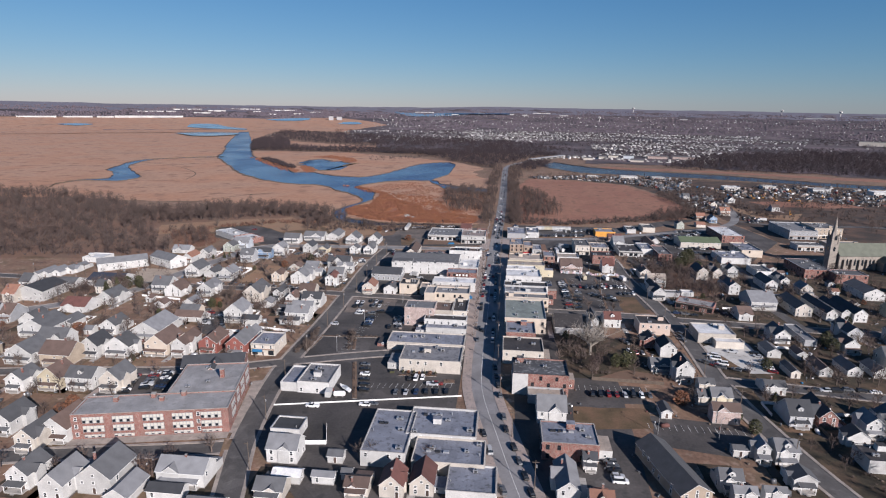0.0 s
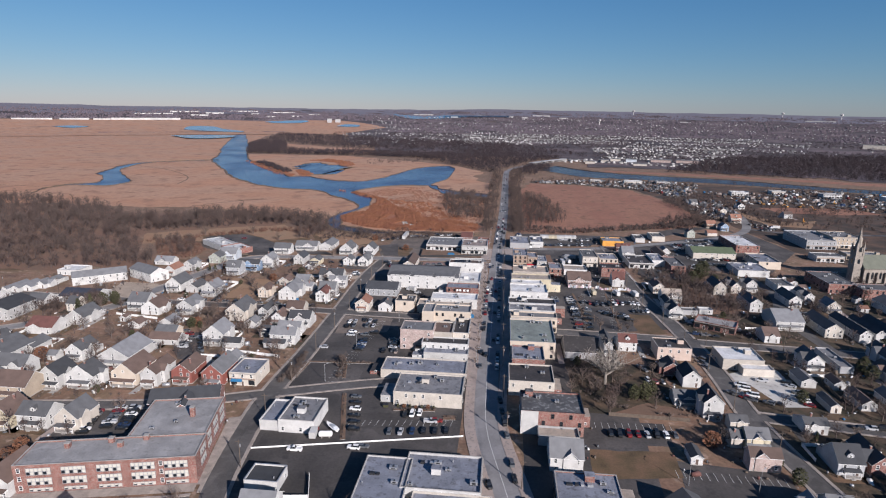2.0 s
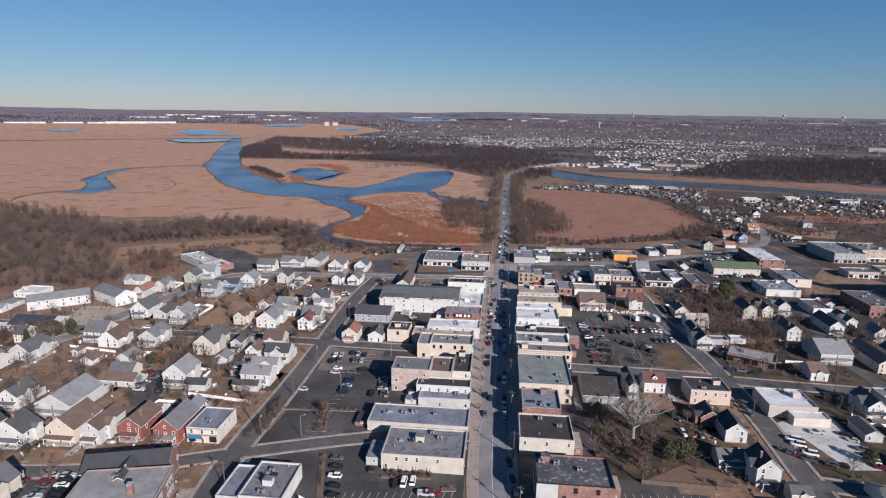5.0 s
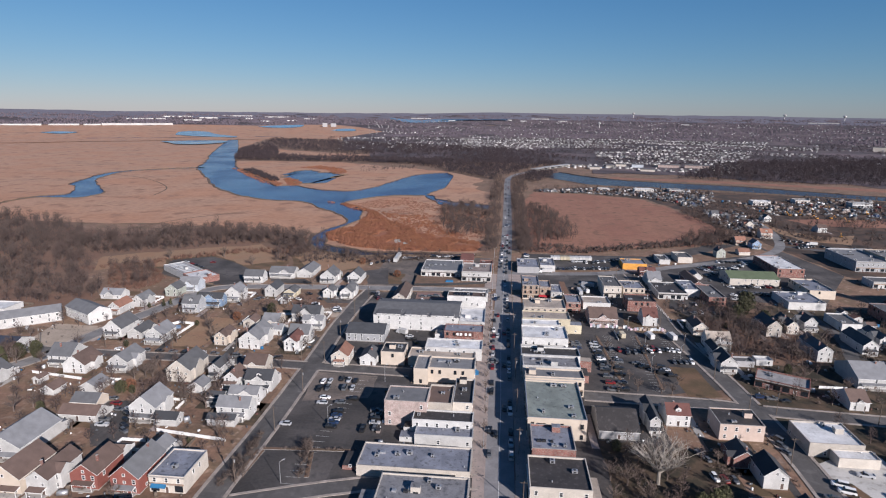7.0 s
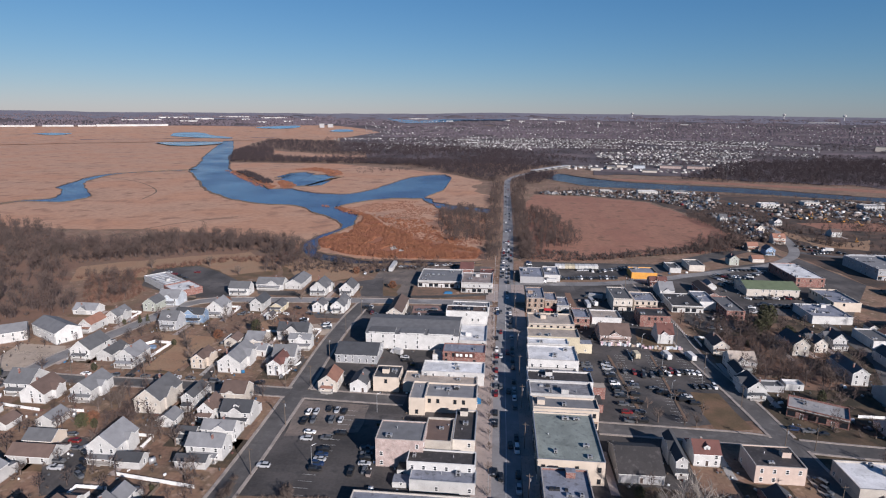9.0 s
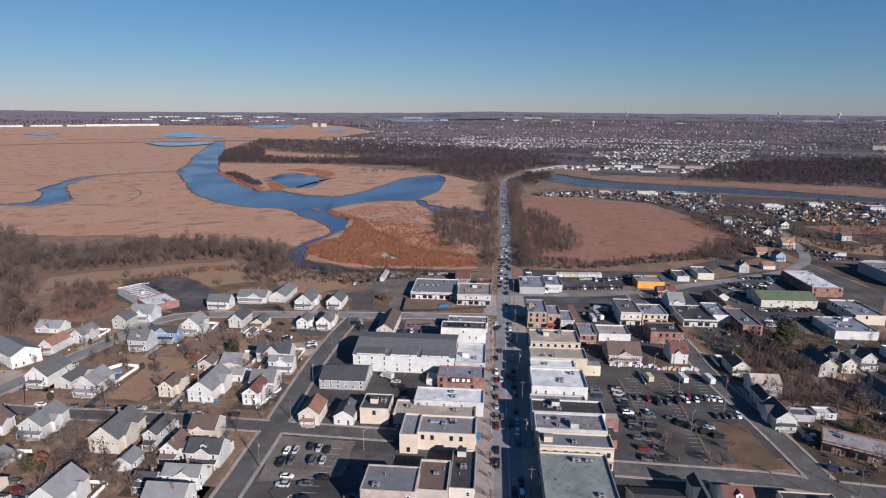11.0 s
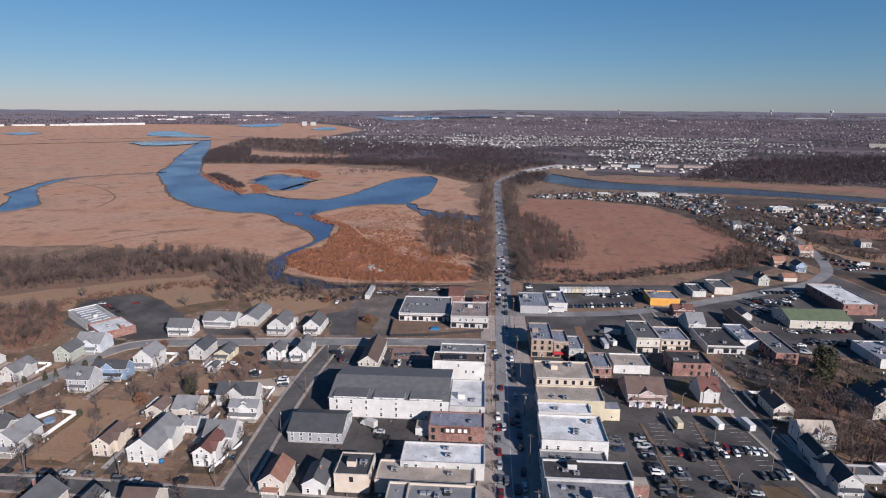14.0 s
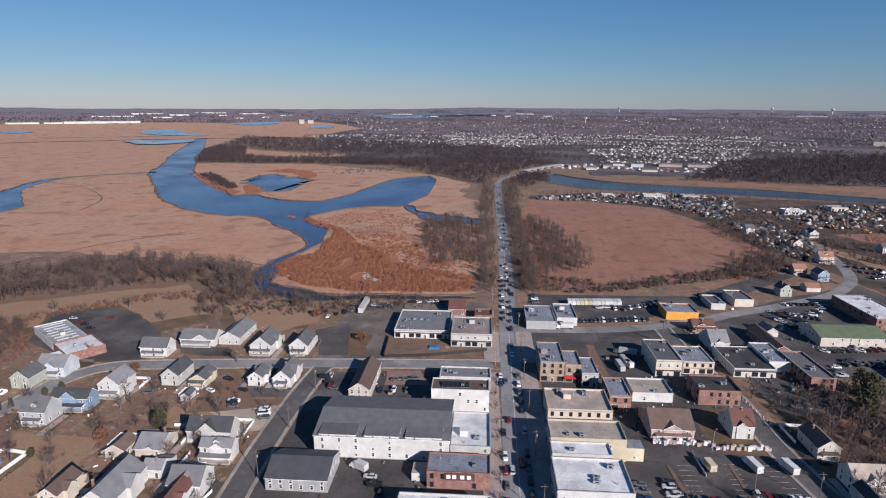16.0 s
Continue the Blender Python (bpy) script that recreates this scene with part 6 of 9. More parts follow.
house(150.5, 429.3, 4.5, 8.8, 5.0, "y", "cream", "grey")
flat_building(177.5, 471.1, 22.9, 23.9, 5.0, "white", "bluegrey")
flat_building(128.4, 472.5, 10.9, 29.8, 6.0, "brick", "grey")
flat_building(202.5, 496.3, 16.9, 30.0, 6.0, "beige", "bluegrey")
flat_building(205.2, 550.2, 20.0, 44.1, 7.0, "brick", "white")
house(160.2, 523.4, 35.4, 23.0, 5.0, "x", "cream", "green")
house(128.4, 506.8, 8.9, 32.6, 4.0, "y", "brick", "brown")
house(99.3, 512.7, 10.1, 15.3, 5.0, "x", "white", "lightgrey")
house(99.3, 539.3, 12.7, 9.8, 4.0, "x", "brick", "maroon")
flat_building(141.6, 586.5, 11.9, 20.0, 5.0, "cream", "grey")
flat_building(124.6, 579.7, 8.8, 18.1, 4.0, "white", "grey")
house(180.5, 609.0, 8.2, 10.0, 5.4, "y", "palegreen", "grey")
house(204.0, 621.0, 10.0, 9.5, 3.0, "x", "cream", "redbrown")
house(226.5, 649.0, 8.6, 11.0, 5.0, "y", "blue", "lightgrey")
house(217.0, 664.0, 10.0, 9.0, 4.6, "x", "tan", "redbrown")
works = flat_building(276.5, 576.0, 26.0, 46.0, 8.6, "greywall", "lightgrey", facade="front", label="large grey works with rows of windows and a flat roof")
flat_building(302.8, 584.0, 26.0, 30.0, 10.5, "tan", "lightgrey", facade="front")
flat_building(288.0, 622.5, 36.0, 14.0, 6.0, "greywall", "pale")
house(137.6, 535.1, 7.1, 11.8, 3.0, "y", "white", "lightgrey")
flat_building(-92.6, 219.4, 7.6, 16.6, 4.2, "white", "bluegrey", units=0)
flat_building(-84.9, 218.8, 14.0, 18.3, 5.4, "white", "units")
house(-78.2, 168.5, 11.4, 9.6, 5.4, "x", "white", "lightgrey")
flat_building(-82.7, 184.0, 11.2, 9.0, 4.0, "white", "dark")
house(-57.3, 170.7, 6.0, 5.1, 2.8, "x", "white", "grey")
house(-74.5, 149.4, 10.0, 8.0, 3.5, "x", "cream", "grey")
house(-46.9, 154.4, 8.3, 7.0, 3.5, "x", "cream", "brown")
house(-35.8, 155.0, 8.3, 10.3, 4.5, "y", "cream", "maroon")
house(-26.4, 157.0, 8.3, 11.1, 4.5, "y", "cream", "maroon")
house(16.2, 205.9, 11.9, 10.9, 5.5, "x", "white", "lightgrey")
house(19.9, 158.9, 7.8, 15.8, 5.0, "y", "white", "lightgrey")
house(30.4, 177.4, 5.3, 6.0, 4.0, "x", "white", "dark")
house(29.3, 152.4, 7.7, 8.7, 5.0, "x", "cream", "redbrown")
house(-261.3, 331.2, 7.0, 9.8, 4.8, "x", "cream", "grey")
house(-285.0, 231.8, 9.4, 9.6, 5.6, "y", "white", "brown")
house(-289.4, 190.7, 4.7, 5.3, 2.7, "y", "white", "redbrown")
house(-306.1, 238.6, 8.5, 11.5, 5.6, "y", "white", "dark")
house(-267.5, 287.4, 5.5, 5.7, 2.7, "y", "white", "grey")
house(-211.2, 267.3, 9.4, 12.3, 5.4, "y", "white", "grey")
house(-278.9, 276.8, 7.7, 12.5, 4.8, "x", "greywall", "brown")
house(-258.4, 238.0, 5.0, 6.9, 2.7, "y", "white", "dark")
house(-290.2, 278.3, 8.6, 10.3, 4.8, "x", "greywall", "dark")
house(-249.4, 229.0, 7.8, 10.9, 5.4, "y", "tan", "grey")
house(-312.3, 221.6, 8.9, 11.1, 4.8, "y", "cream", "brown")
house(-238.3, 201.6, 9.2, 10.6, 5.4, "x", "white", "brown")
house(-282.1, 190.4, 6.0, 5.4, 2.7, "x", "white", "grey")
house(-266.6, 225.8, 9.2, 9.5, 5.4, "y", "white", "redbrown")
house(-271.6, 192.9, 4.4, 5.0, 2.7, "y", "white", "brown")
house(-304.9, 307.0, 9.2, 12.1, 5.6, "x", "cream", "redbrown")
house(-260.0, 190.5, 4.5, 6.4, 2.7, "x", "white", "brown")
house(-313.1, 275.2, 7.1, 12.4, 5.4, "y", "cream", "brown")
house(-300.9, 212.8, 8.2, 10.9, 4.8, "y", "paleblue", "grey")
house(-315.3, 291.9, 8.6, 11.8, 5.6, "y", "greywall", "lightgrey")
house(-317.0, 333.3, 8.0, 12.4, 4.8, "x", "white", "grey")
house(-131.5, 326.1, 7.2, 10.3, 4.8, "y", "white", "brown")
house(-281.2, 250.8, 9.3, 9.1, 5.6, "y", "white", "grey")
house(-275.6, 218.3, 7.1, 9.1, 4.8, "y", "paleblue", "brown")
house(-239.0, 237.0, 5.0, 5.1, 2.7, "y", "white", "brown")
house(-306.7, 180.6, 8.0, 10.6, 5.6, "y", "greywall", "grey")
house(-223.0, 191.8, 9.4, 10.4, 5.6, "y", "cream", "grey")
house(-245.2, 188.7, 5.2, 5.5, 2.7, "x", "white", "brown")
house(-218.9, 319.0, 4.0, 6.2, 2.7, "y", "white", "brown")
house(-211.0, 193.6, 5.4, 5.2, 2.7, "y", "white", "redbrown")
house(-268.1, 240.7, 7.3, 9.3, 4.8, "y", "greywall", "dark")
house(-220.2, 266.1, 5.5, 5.7, 2.7, "x", "white", "lightgrey")
house(-149.7, 441.6, 4.5, 7.0, 2.7, "y", "white", "grey")
house(114.3, 215.6, 9.3, 11.4, 4.8, "x", "greywall", "dark")
house(176.2, 293.8, 8.0, 11.1, 4.8, "y", "white", "brown")
house(185.1, 275.5, 8.9, 11.2, 5.4, "x", "cream", "grey")
house(159.0, 196.4, 8.4, 10.3, 5.4, "y", "white", "dark")
house(245.3, 298.4, 8.7, 11.7, 5.4, "y", "tan", "lightgrey")
house(242.8, 206.0, 8.8, 9.5, 5.6, "y", "greywall", "dark")
house(266.5, 265.2, 4.5, 5.7, 2.7, "y", "white", "brown")
house(237.2, 173.4, 7.6, 11.7, 5.4, "y", "white", "brown")
house(201.2, 179.6, 7.9, 11.7, 5.6, "y", "tan", "redbrown")
house(240.1, 279.7, 7.9, 9.5, 4.8, "x", "white", "dark")
house(179.3, 172.1, 7.2, 12.2, 4.8, "y", "paleblue", "grey")
house(216.1, 253.1, 7.5, 11.1, 5.6, "y", "cream", "brown")
house(206.4, 305.5, 4.5, 6.1, 2.7, "y", "greywall", "redbrown")
house(268.2, 254.4, 5.5, 5.8, 2.7, "y", "white", "brown")
house(238.8, 245.3, 9.2, 9.7, 5.4, "y", "white", "lightgrey")
house(152.2, 171.9, 8.0, 9.3, 4.8, "x", "white", "brown")
house(266.0, 209.7, 7.2, 11.3, 5.4, "y", "white", "brown")
house(244.5, 268.2, 4.9, 5.4, 2.7, "y", "white", "dark")
house(249.0, 187.8, 8.1, 9.3, 5.6, "x", "tan", "grey")
house(252.8, 257.4, 9.1, 9.0, 4.8, "y", "white", "brown")
house(139.7, 211.2, 7.1, 9.4, 5.6, "y", "white", "lightgrey")
house(259.2, 301.2, 7.6, 9.7, 5.6, "y", "white", "brown")
house(259.3, 185.0, 4.0, 6.5, 2.7, "y", "white", "redbrown")
house(150.6, 192.2, 5.1, 6.4, 2.7, "y", "white", "redbrown")
house(233.1, 202.7, 5.0, 5.5, 2.7, "x", "white", "redbrown")
house(211.7, 192.2, 5.7, 6.3, 2.7, "x", "white", "dark")
house(224.8, 293.1, 8.9, 9.3, 4.8, "y", "greywall", "dark")
house(213.3, 300.4, 7.3, 11.9, 5.6, "y", "paleblue", "brown")
house(233.3, 215.7, 4.3, 5.2, 2.7, "y", "greywall", "lightgrey")
house(221.8, 369.3, 4.2, 5.5, 2.7, "y", "white", "brown")
house(232.0, 349.2, 7.9, 12.1, 5.4, "x", "yellow", "brown")
house(222.4, 395.1, 5.5, 5.7, 2.7, "x", "white", "redbrown")
house(206.1, 437.7, 5.6, 6.0, 2.7, "x", "white", "brown")
house(215.1, 379.4, 4.3, 6.5, 2.7, "y", "white", "brown")
house(229.8, 414.2, 4.9, 5.3, 2.7, "y", "greywall", "dark")
house(185.2, 379.2, 5.8, 5.4, 2.7, "y", "white", "grey")
house(203.3, 459.9, 4.7, 6.7, 2.7, "y", "white", "brown")
house(200.4, 391.1, 8.3, 11.5, 4.8, "y", "cream", "lightgrey")
house(205.2, 449.5, 5.7, 5.9, 2.7, "y", "white", "redbrown")
house(167.5, 430.8, 7.7, 11.7, 5.6, "y", "white", "grey")


# ---- school ----
def window_bank(w, h, cols):
    """A wide bank of panes in one pale frame, facing -y, sill at z 0."""
    bm = bmesh.new()
    xs = [-w / 2]
    for i in range(cols):
        a = -w / 2 + w * i / cols
        xs += [a + 0.1, a + w / cols - 0.1]
    xs.append(w / 2)
    zs = [0, 0.12, h * 0.45, h * 0.52, h - 0.12, h]
    g = [[bm.verts.new((x, -0.08, z)) for x in xs] for z in zs]
    for i in range(5):
        for j in range(len(xs) - 1):
            ring = [g[i][j], g[i][j + 1], g[i + 1][j + 1], g[i + 1][j]]
            if i % 2 and j % 2:
                deep = [bm.verts.new((v.co.x, -0.01, v.co.z)) for v in ring]
                for k in range(4):
                    bm.faces.new([ring[k], ring[(k + 1) % 4], deep[(k + 1) % 4], deep[k]])
                bm.faces.new(deep).material_index = 2 if i == 3 or (i * 7 + j * 5) % 4 else 1
            else:
                bm.faces.new(ring)
    rim = list(g[0]) + [r[-1] for r in g[1:]] + list(g[-1])[-2::-1] + [r[0] for r in g[-2:0:-1]]
    back = [bm.verts.new((v.co.x, 0.05, v.co.z)) for v in rim]
    for k in range(len(rim)):
        n = (k + 1) % len(rim)
        bm.faces.new([rim[n], rim[k], back[k], back[n]])
    me = bpy.data.meshes.new("window_bank")
    bm.to_mesh(me)
    bm.free()
    for m in (METAL, GLASS, BLIND):
        me.materials.append(m)
    return me


BLIND = material("pale window blind", (0.55, 0.53, 0.48), 0.5, vary=0.1, bump=0)
BANK_WIDE, BANK_SHORT = window_bank(7.4, 2.55, 6), window_bank(7.0, 1.2, 6)


def school():
    b = root("school_building", pose(-153.5, 173.5, 0, 0, 0, 12.7), "long red brick school with pale windows and flat roof", "school")
    w, d, h = 55.5, 14.0, 10.0
    blocks = ((0, 0, w, d, h), (29, d, w - 0.5, 40, h))
    for x0, y0, x1, y1, z in blocks:
        s = Shape()
        t = 0.35
        s.frame_box(x0, y0, x1, y1, t, -.3, z)
        part("wall", s, [WALLS["brick"]], b)
        s = Shape()
        s.box(x0 + t, y0 + t, z - 0.7, x1 - t, y1 - t, z - 0.4)
        part("roof", s, [ROOFS["pale"]], b)
        s = Shape()
        s.frame_box(x0 - .06, y0 - .06, x1 + .06, y1 + .06, t + .1, z, z + .12)
        part("parapet_coping", s, [CONCRETE], b)
    for i, u in enumerate((8.8, 19.2, 29.8, 40.2, 50.4)):
        part("window_bank", BANK_WIDE, None, b, at=pose(u - 1.2, 0, 6.3))
        part("window_bank", BANK_WIDE, None, b, at=pose(u - 1.2, 0, 2.75))
        part("window_bank", BANK_SHORT, None, b, at=pose(u - 1.2, 0, 0.5))
    for i in range(4):
        for z in (2.9, 6.4):
            part("window_bank", BANK_WIDE, None, b, at=pose(w if i == 0 else w - 0.5, 8 + i * 9, z, 0, 0, 90) @ Matrix.Diagonal((0.8, 1, 1, 1)))
    for u in (1.7, 44.6):
        for z in (1.2, 4.4, 7.4):
            part("window", WIN, None, b, at=pose(u, 0, z))
    for u, v, e in ((12, 10, 1.3), (25, 12, 1.2), (29, 9, 1.2), (36, 12.6, 1.2), (47, 27, 3.2)):
        s = Shape()
        s.box(u - .8, v - .8, h - .4, u + .8, v + .8, h + e)
        s.box(u - .9, v - .9, h + e, u + .9, v + .9, h + e + .15, 1)
        part("roof_stack", s, [WALLS["brick"], CONCRETE], b)
    rng = random.Random(4)
    for _ in range(3):
        rooftop_unit(b, rng.uniform(30, 53), rng.uniform(17, 38), h - 0.4, rng)
    FOOTPRINTS.append((-130, 195, 60, 50))


school()
house(-138, 219.5, 27, 13, 7.5, "x", "brick", "dark", rot=16, porch=False, group="school wings")
house(-126, 214.5, 9, 12, 7.5, "y", "brick", "dark", rot=16, porch=False, group="school wings")
# long dark shed beside the lot
house(58, 161.6, 11.5, 30, 4.2, "y", "tan", "grey", rot=15, porch=False)


# ---- church ----
CHURCHROOF = material("green-grey slate", (0.15, 0.16, 0.125), 0.8, vary=0.2, scale=0.3)


def church():
    c = root("stone_church", pose(256, 466, 0, 0, 0, 6), "weathered grey stone church with a spired tower and green-grey roof", "church")
    s = Shape()
    L, W, e, r = 44, 17, 11, 8
    s.box(8, 0, -.5, 8 + L, W, e)
    for x in (8, 8 + L):
        tri = [(x, 0, e), (x, W, e), (x, W / 2, e + r)]
        s.face(tri if x > 8 else tri[::-1])
    part("nave_wall", s, [STONE], c)
    s = Shape()
    for k in (0, 1):
        y0, y1 = (-0.6, W / 2) if k == 0 else (W + 0.6, W / 2)
        q = [(7.6, y0, e - .4), (8.4 + L, y0, e - .4), (8.4 + L, y1, e + r + .2), (7.6, y1, e + r + .2)]
        up = [(a, b, z + .3) for a, b, z in q]
        s.face(up if k == 0 else up[::-1])
        s.face(q[::-1] if k == 0 else q)
        for i in range(4):
            j = (i + 1) % 4
            s.face([q[i], q[j], up[j], up[i]])
    part("roof", s, [CHURCHROOF], c)
    for i in range(7):
        s = Shape()
        s.box(11 + i * 6, -1.6, -.5, 12 + i * 6, 0, 8, inset=0.06)
        part("buttress", s, [STONE], c)
        if i < 6:
            s = Shape()
            x = 14.5 + i * 6
            s.face([(x - .8, -.06, 3), (x + .8, -.06, 3), (x + .8, -.06, 7), (x, -.06, 8.6), (x - .8, -.06, 7)])
            part("lancet_window", s, [GLASS], c)
    s = Shape()
    s.box(1, 2, -.5, 7, 8, 20)
    s.box(1.3, 2.3, 20, 6.7, 7.7, 26)
    part("tower", s, [STONE], c)
    for i, (u, v) in enumerate(((1.4, 2.4), (6.6, 2.4), (6.6, 7.6), (1.4, 7.6))):
        s = Shape()
        s.box(u - .5, v - .5, 20, u + .5, v + .5, 27, inset=0.1)
        s.prism([(u - .42, v - .42), (u + .42, v - .42), (u + .42, v + .42), (u - .42, v + .42)], 27, 30, inset=0.95)
        part("pinnacle", s, [STONE], c)
    s = Shape()
    ring = [(4 + 2.3 * math.cos(6.2832 * i / 8), 5 + 2.3 * math.sin(6.2832 * i / 8)) for i in range(8)]
    s.prism(ring, 26, 41, inset=0.96)
    part("spire", s, [STONE], c)
    for z in (14, 23):
        for u, v, a in ((4, 2, 0), (7, 5, 90), (1, 5, 270)):
            s = Shape()
            s.face([(-.9, -.08, 0), (.9, -.08, 0), (.9, -.08, 2.6), (0, -.08, 3.9), (-.9, -.08, 2.6)])
            part("lancet_window", s, [GLASS], c, at=pose(u, v, z, 0, 0, a))
    # porch gable on the near side
    s = Shape()
    s.box(38, -7, -.5, 46, 0, 7)
    s.face([(38, -7, 7), (46, -7, 7), (42, -7, 11)])
    part("transept_wall", s, [STONE], c)
    s = Shape()
    s.face([(37.6, -7.4, 6.8), (42, -7.4, 11.3), (42, 1, 11.3), (37.6, 1, 6.8)][::-1])
    s.face([(46.4, -7.4, 6.8), (42, -7.4, 11.3), (42, 1, 11.3), (46.4, 1, 6.8)])
    part("transept_roof", s, [CHURCHROOF], c)


church()
FOOTPRINTS.append((275, 475, 60, 30))
flat_building(240, 425, 22, 14, 7, "brick", "grey", group="far buildings")
flat_building(300, 440, 30, 22, 12, "brickbeige", "dark", group="far buildings")

# shop sign on the brick side wall, with marks too worn to read
s = Shape()
s.box(-31.5, 390.9, 3.6, -21.5, 391.15, 6.3)
sign = tagged(part("wall_sign", s, [ROOFS["maroon"]]), "maroon sign board with white worn marks", "sign")
for i, u in enumerate((-30.2, -28.3, -25.6, -23.4)):
    s = Shape()
    s.box(u - 0.65, 390.8, 4.2, u + 0.65, 390.9, 5.6)
    part("sign_mark", s, [TRIM], sign)
# awnings
def awning(x, y, w, turn, mat, label, z=2.9, depth=1.4):
    s = Shape()
    s.v = [(-w / 2, 0, z + .9), (w / 2, 0, z + .9), (w / 2, -depth, z), (-w / 2, -depth, z), (w / 2, -depth, z - .3), (-w / 2, -depth, z - .3), (-w / 2, 0, z - .3), (w / 2, 0, z - .3)]
    s.f = [(0, 3, 2, 1), (3, 5, 4, 2), (0, 6, 5, 3), (1, 2, 4, 7), (5, 6, 7, 4)]
    s.m = [0] * 5
    return tagged(part("awning", s, [mat], at=pose(x, y, 0, 0, 0, turn)), label, "awning", "shop awnings")


REDCLOTH = material("red awning cloth", (0.42, 0.02, 0.03), 0.8, vary=0.12, bump=0)
BLUECLOTH = material("blue awning cloth", (0.02, 0.16, 0.34), 0.8, vary=0.12, bump=0)
awning(22, 472.1, 7, 0, REDCLOTH, "red shop awning over the pavement", 2.6)
awning(-117.5, 253.1, 5, 0, BLUECLOTH, "blue cloth shop awning outstretched", 2.5, 1.0)
awning(-18.6, 349, 4, 90, BLUECLOTH, "bright blue shop awning", 2.7, 1.6)

# ---- yard walls and fences ----
for x0, y0, x1, y1, h, label in ((-90.5, 206.7, -14.5, 224, 0.7, "low white wall along the lot"), (-74, 191.5, -70.4, 180.8, 1.8, "low white garden wall panels"), (-70.2, 180.7, -60.9, 181.9, 1.8, "low white garden wall panels"), (-60.7, 182.1, -64, 193, 1.8, "low white garden wall panels"),
                                 (-201.2, 392.0, -195.0, 401.1, 1.6, "white fence round the pool yard"), (-194.8, 401.2, -185.3, 399.8, 1.6, "white fence round the pool yard"), (-185.2, 399.5, -185.9, 380.5, 1.6, "white fence round the pool yard"), (-186.1, 380.4, -191.7, 379.6, 1.6, "white fence round the pool yard"),
                                 (-140, 288, -110, 284, 1.5, "plain white yard fence panels"), (-112, 366, -108, 384, 1.2, "plain white yard fence panels"), (-146, 388, -136, 388, 1.6, "plain white yard fence panels"), (-228, 330, -200, 326, 1.4, "plain white yard fence panels"), (58, 404, 58, 418, 1.2, "plain white yard fence panels")):
    fence(x0, y0, x1, y1, h, TRIM, label)
for x0, y0, x1, y1 in ((-69, 493, -45, 496.5), (-45, 496.5, -17, 505), (-69.5, 493.5, -71, 520)):
    fence(x0, y0, x1, y1, 1.8, DARKMETAL, "dark wire mesh fence round the building plot", 3)
s = Shape()
s.tube((-192.4, 393.7, 0), (-192.4, 393.7, 1.1), 2.2, 2.2, 20)
pool = tagged(part("garden_pool", s, [WALLS["blue"]]), "round blue covered garden pool", "pool")
s = Shape()
s.box(-48, 505, 0.05, -42, 509, 1.0, inset=0.3)
tagged(part("tarpaulin", s, [BLUECLOTH]), "bright blue tarpaulin over a heap", "tarpaulin")
s = Shape()
s.box(-96, 555, 0.9, -93, 578, 3.9)
tr = tagged(part("semi_trailer", s, [WALLS["white"]]), "long white lorry trailer parked by the creek", "trailer")
for u in (-95.6, -93.4):
    for v in (557, 559, 574):
        part("wheel", WHEEL, None, tr, at=pose(u, v, 0.5) @ Matrix.Scale(1.4, 4))
# goods set out along the bargain store's wall
rng = random.Random(9)
for i in range(34):
    x, y = 46 + i * 1.25 + rng.uniform(-.3, .3), 424.4 - rng.uniform(0, 1.6) - (i > 16) * 2
    s = Shape()
    a, h = rng.uniform(.5, .8), rng.uniform(1.0, 2.3)
    s.box(-a, -.4, 0.05, a, .4, h, inset=rng.choice((0, 0, .2)))
    tagged(part("crate", s, [rng.choice((TRIM, PINKWRAP, PINKWRAP, WALLS["pinkbrick"], WALLS["tan"], WALLS["paleblue"]))], at=pose(x, y, 0, 0, 0, rng.uniform(-15, 15))), "pale crate of goods set out on asphalt", "goods", "goods outside the store")
# bollards along the lot edge
for i in range(12):
    s = Shape()
    s.tube((0, 0, 0), (0, 0, 1.0), .12, .12, 8)
    tagged(part("bollard", s, [TRIM], at=pose(96.2 - i * 0.25, 440 + i * 2.6, 0.05)), "white bollard beside the lot", "bollard", "bollards")

# whitewashed end of the brick building and the low roofs before it
s = Shape()
s.box(7.0, 229.1, 0, 13.6, 229.38, 9.7)
tagged(part("whitewashed_wall", s, [WALLS["white"]]), "whitewashed end of a brick side wall", "wall", kind="structure")
flat_building(13.5, 221.8, 15, 7, 4.2, "grey", "tan", units=0)
# sheds and yards behind the bottom row of houses
for x, y, w, d, h, wl, rf in ((-72, 158, 10, 5, 3, "white", "white"), (-59, 159, 8, 4, 3, "white", "lightgrey"), (-50, 162, 4, 4, 2.6, "greywall", "grey"), (-92, 140, 12, 6, 3, "cream", "grey")):
    house(x, y, w, d, h, "x", wl, rf, porch=False)
# broad tan verge of the marsh field
FIELD = material("dead tan field grass", (0.36, 0.228, 0.138), 0.95, vary=0.35, scale=0.05, fine=0.8, tint=(0.29, 0.168, 0.10), bump=0.3)
sheet("field", [(-345, 545), (-300, 575), (-235, 605), (-205, 588), (-190, 548), (-215, 532), (-236, 552), (-256, 562), (-288, 545), (-276, 522), (-300, 520), (-325, 500)], 0.095, FIELD, "tan field of dead grass", "field", wobble=6, step=8)
sheet("field", [(-182, 566), (-160, 578), (-128, 572), (-118, 540), (-135, 522), (-163, 531)], 0.08, FIELD, "tan patch of dead grass", "field", wobble=4, step=6)
sheet("field", [(-152, 420), (-108, 418), (-107, 446), (-150, 448)], 0.075, FIELD, "bare tan plot", "field", wobble=3, step=6)
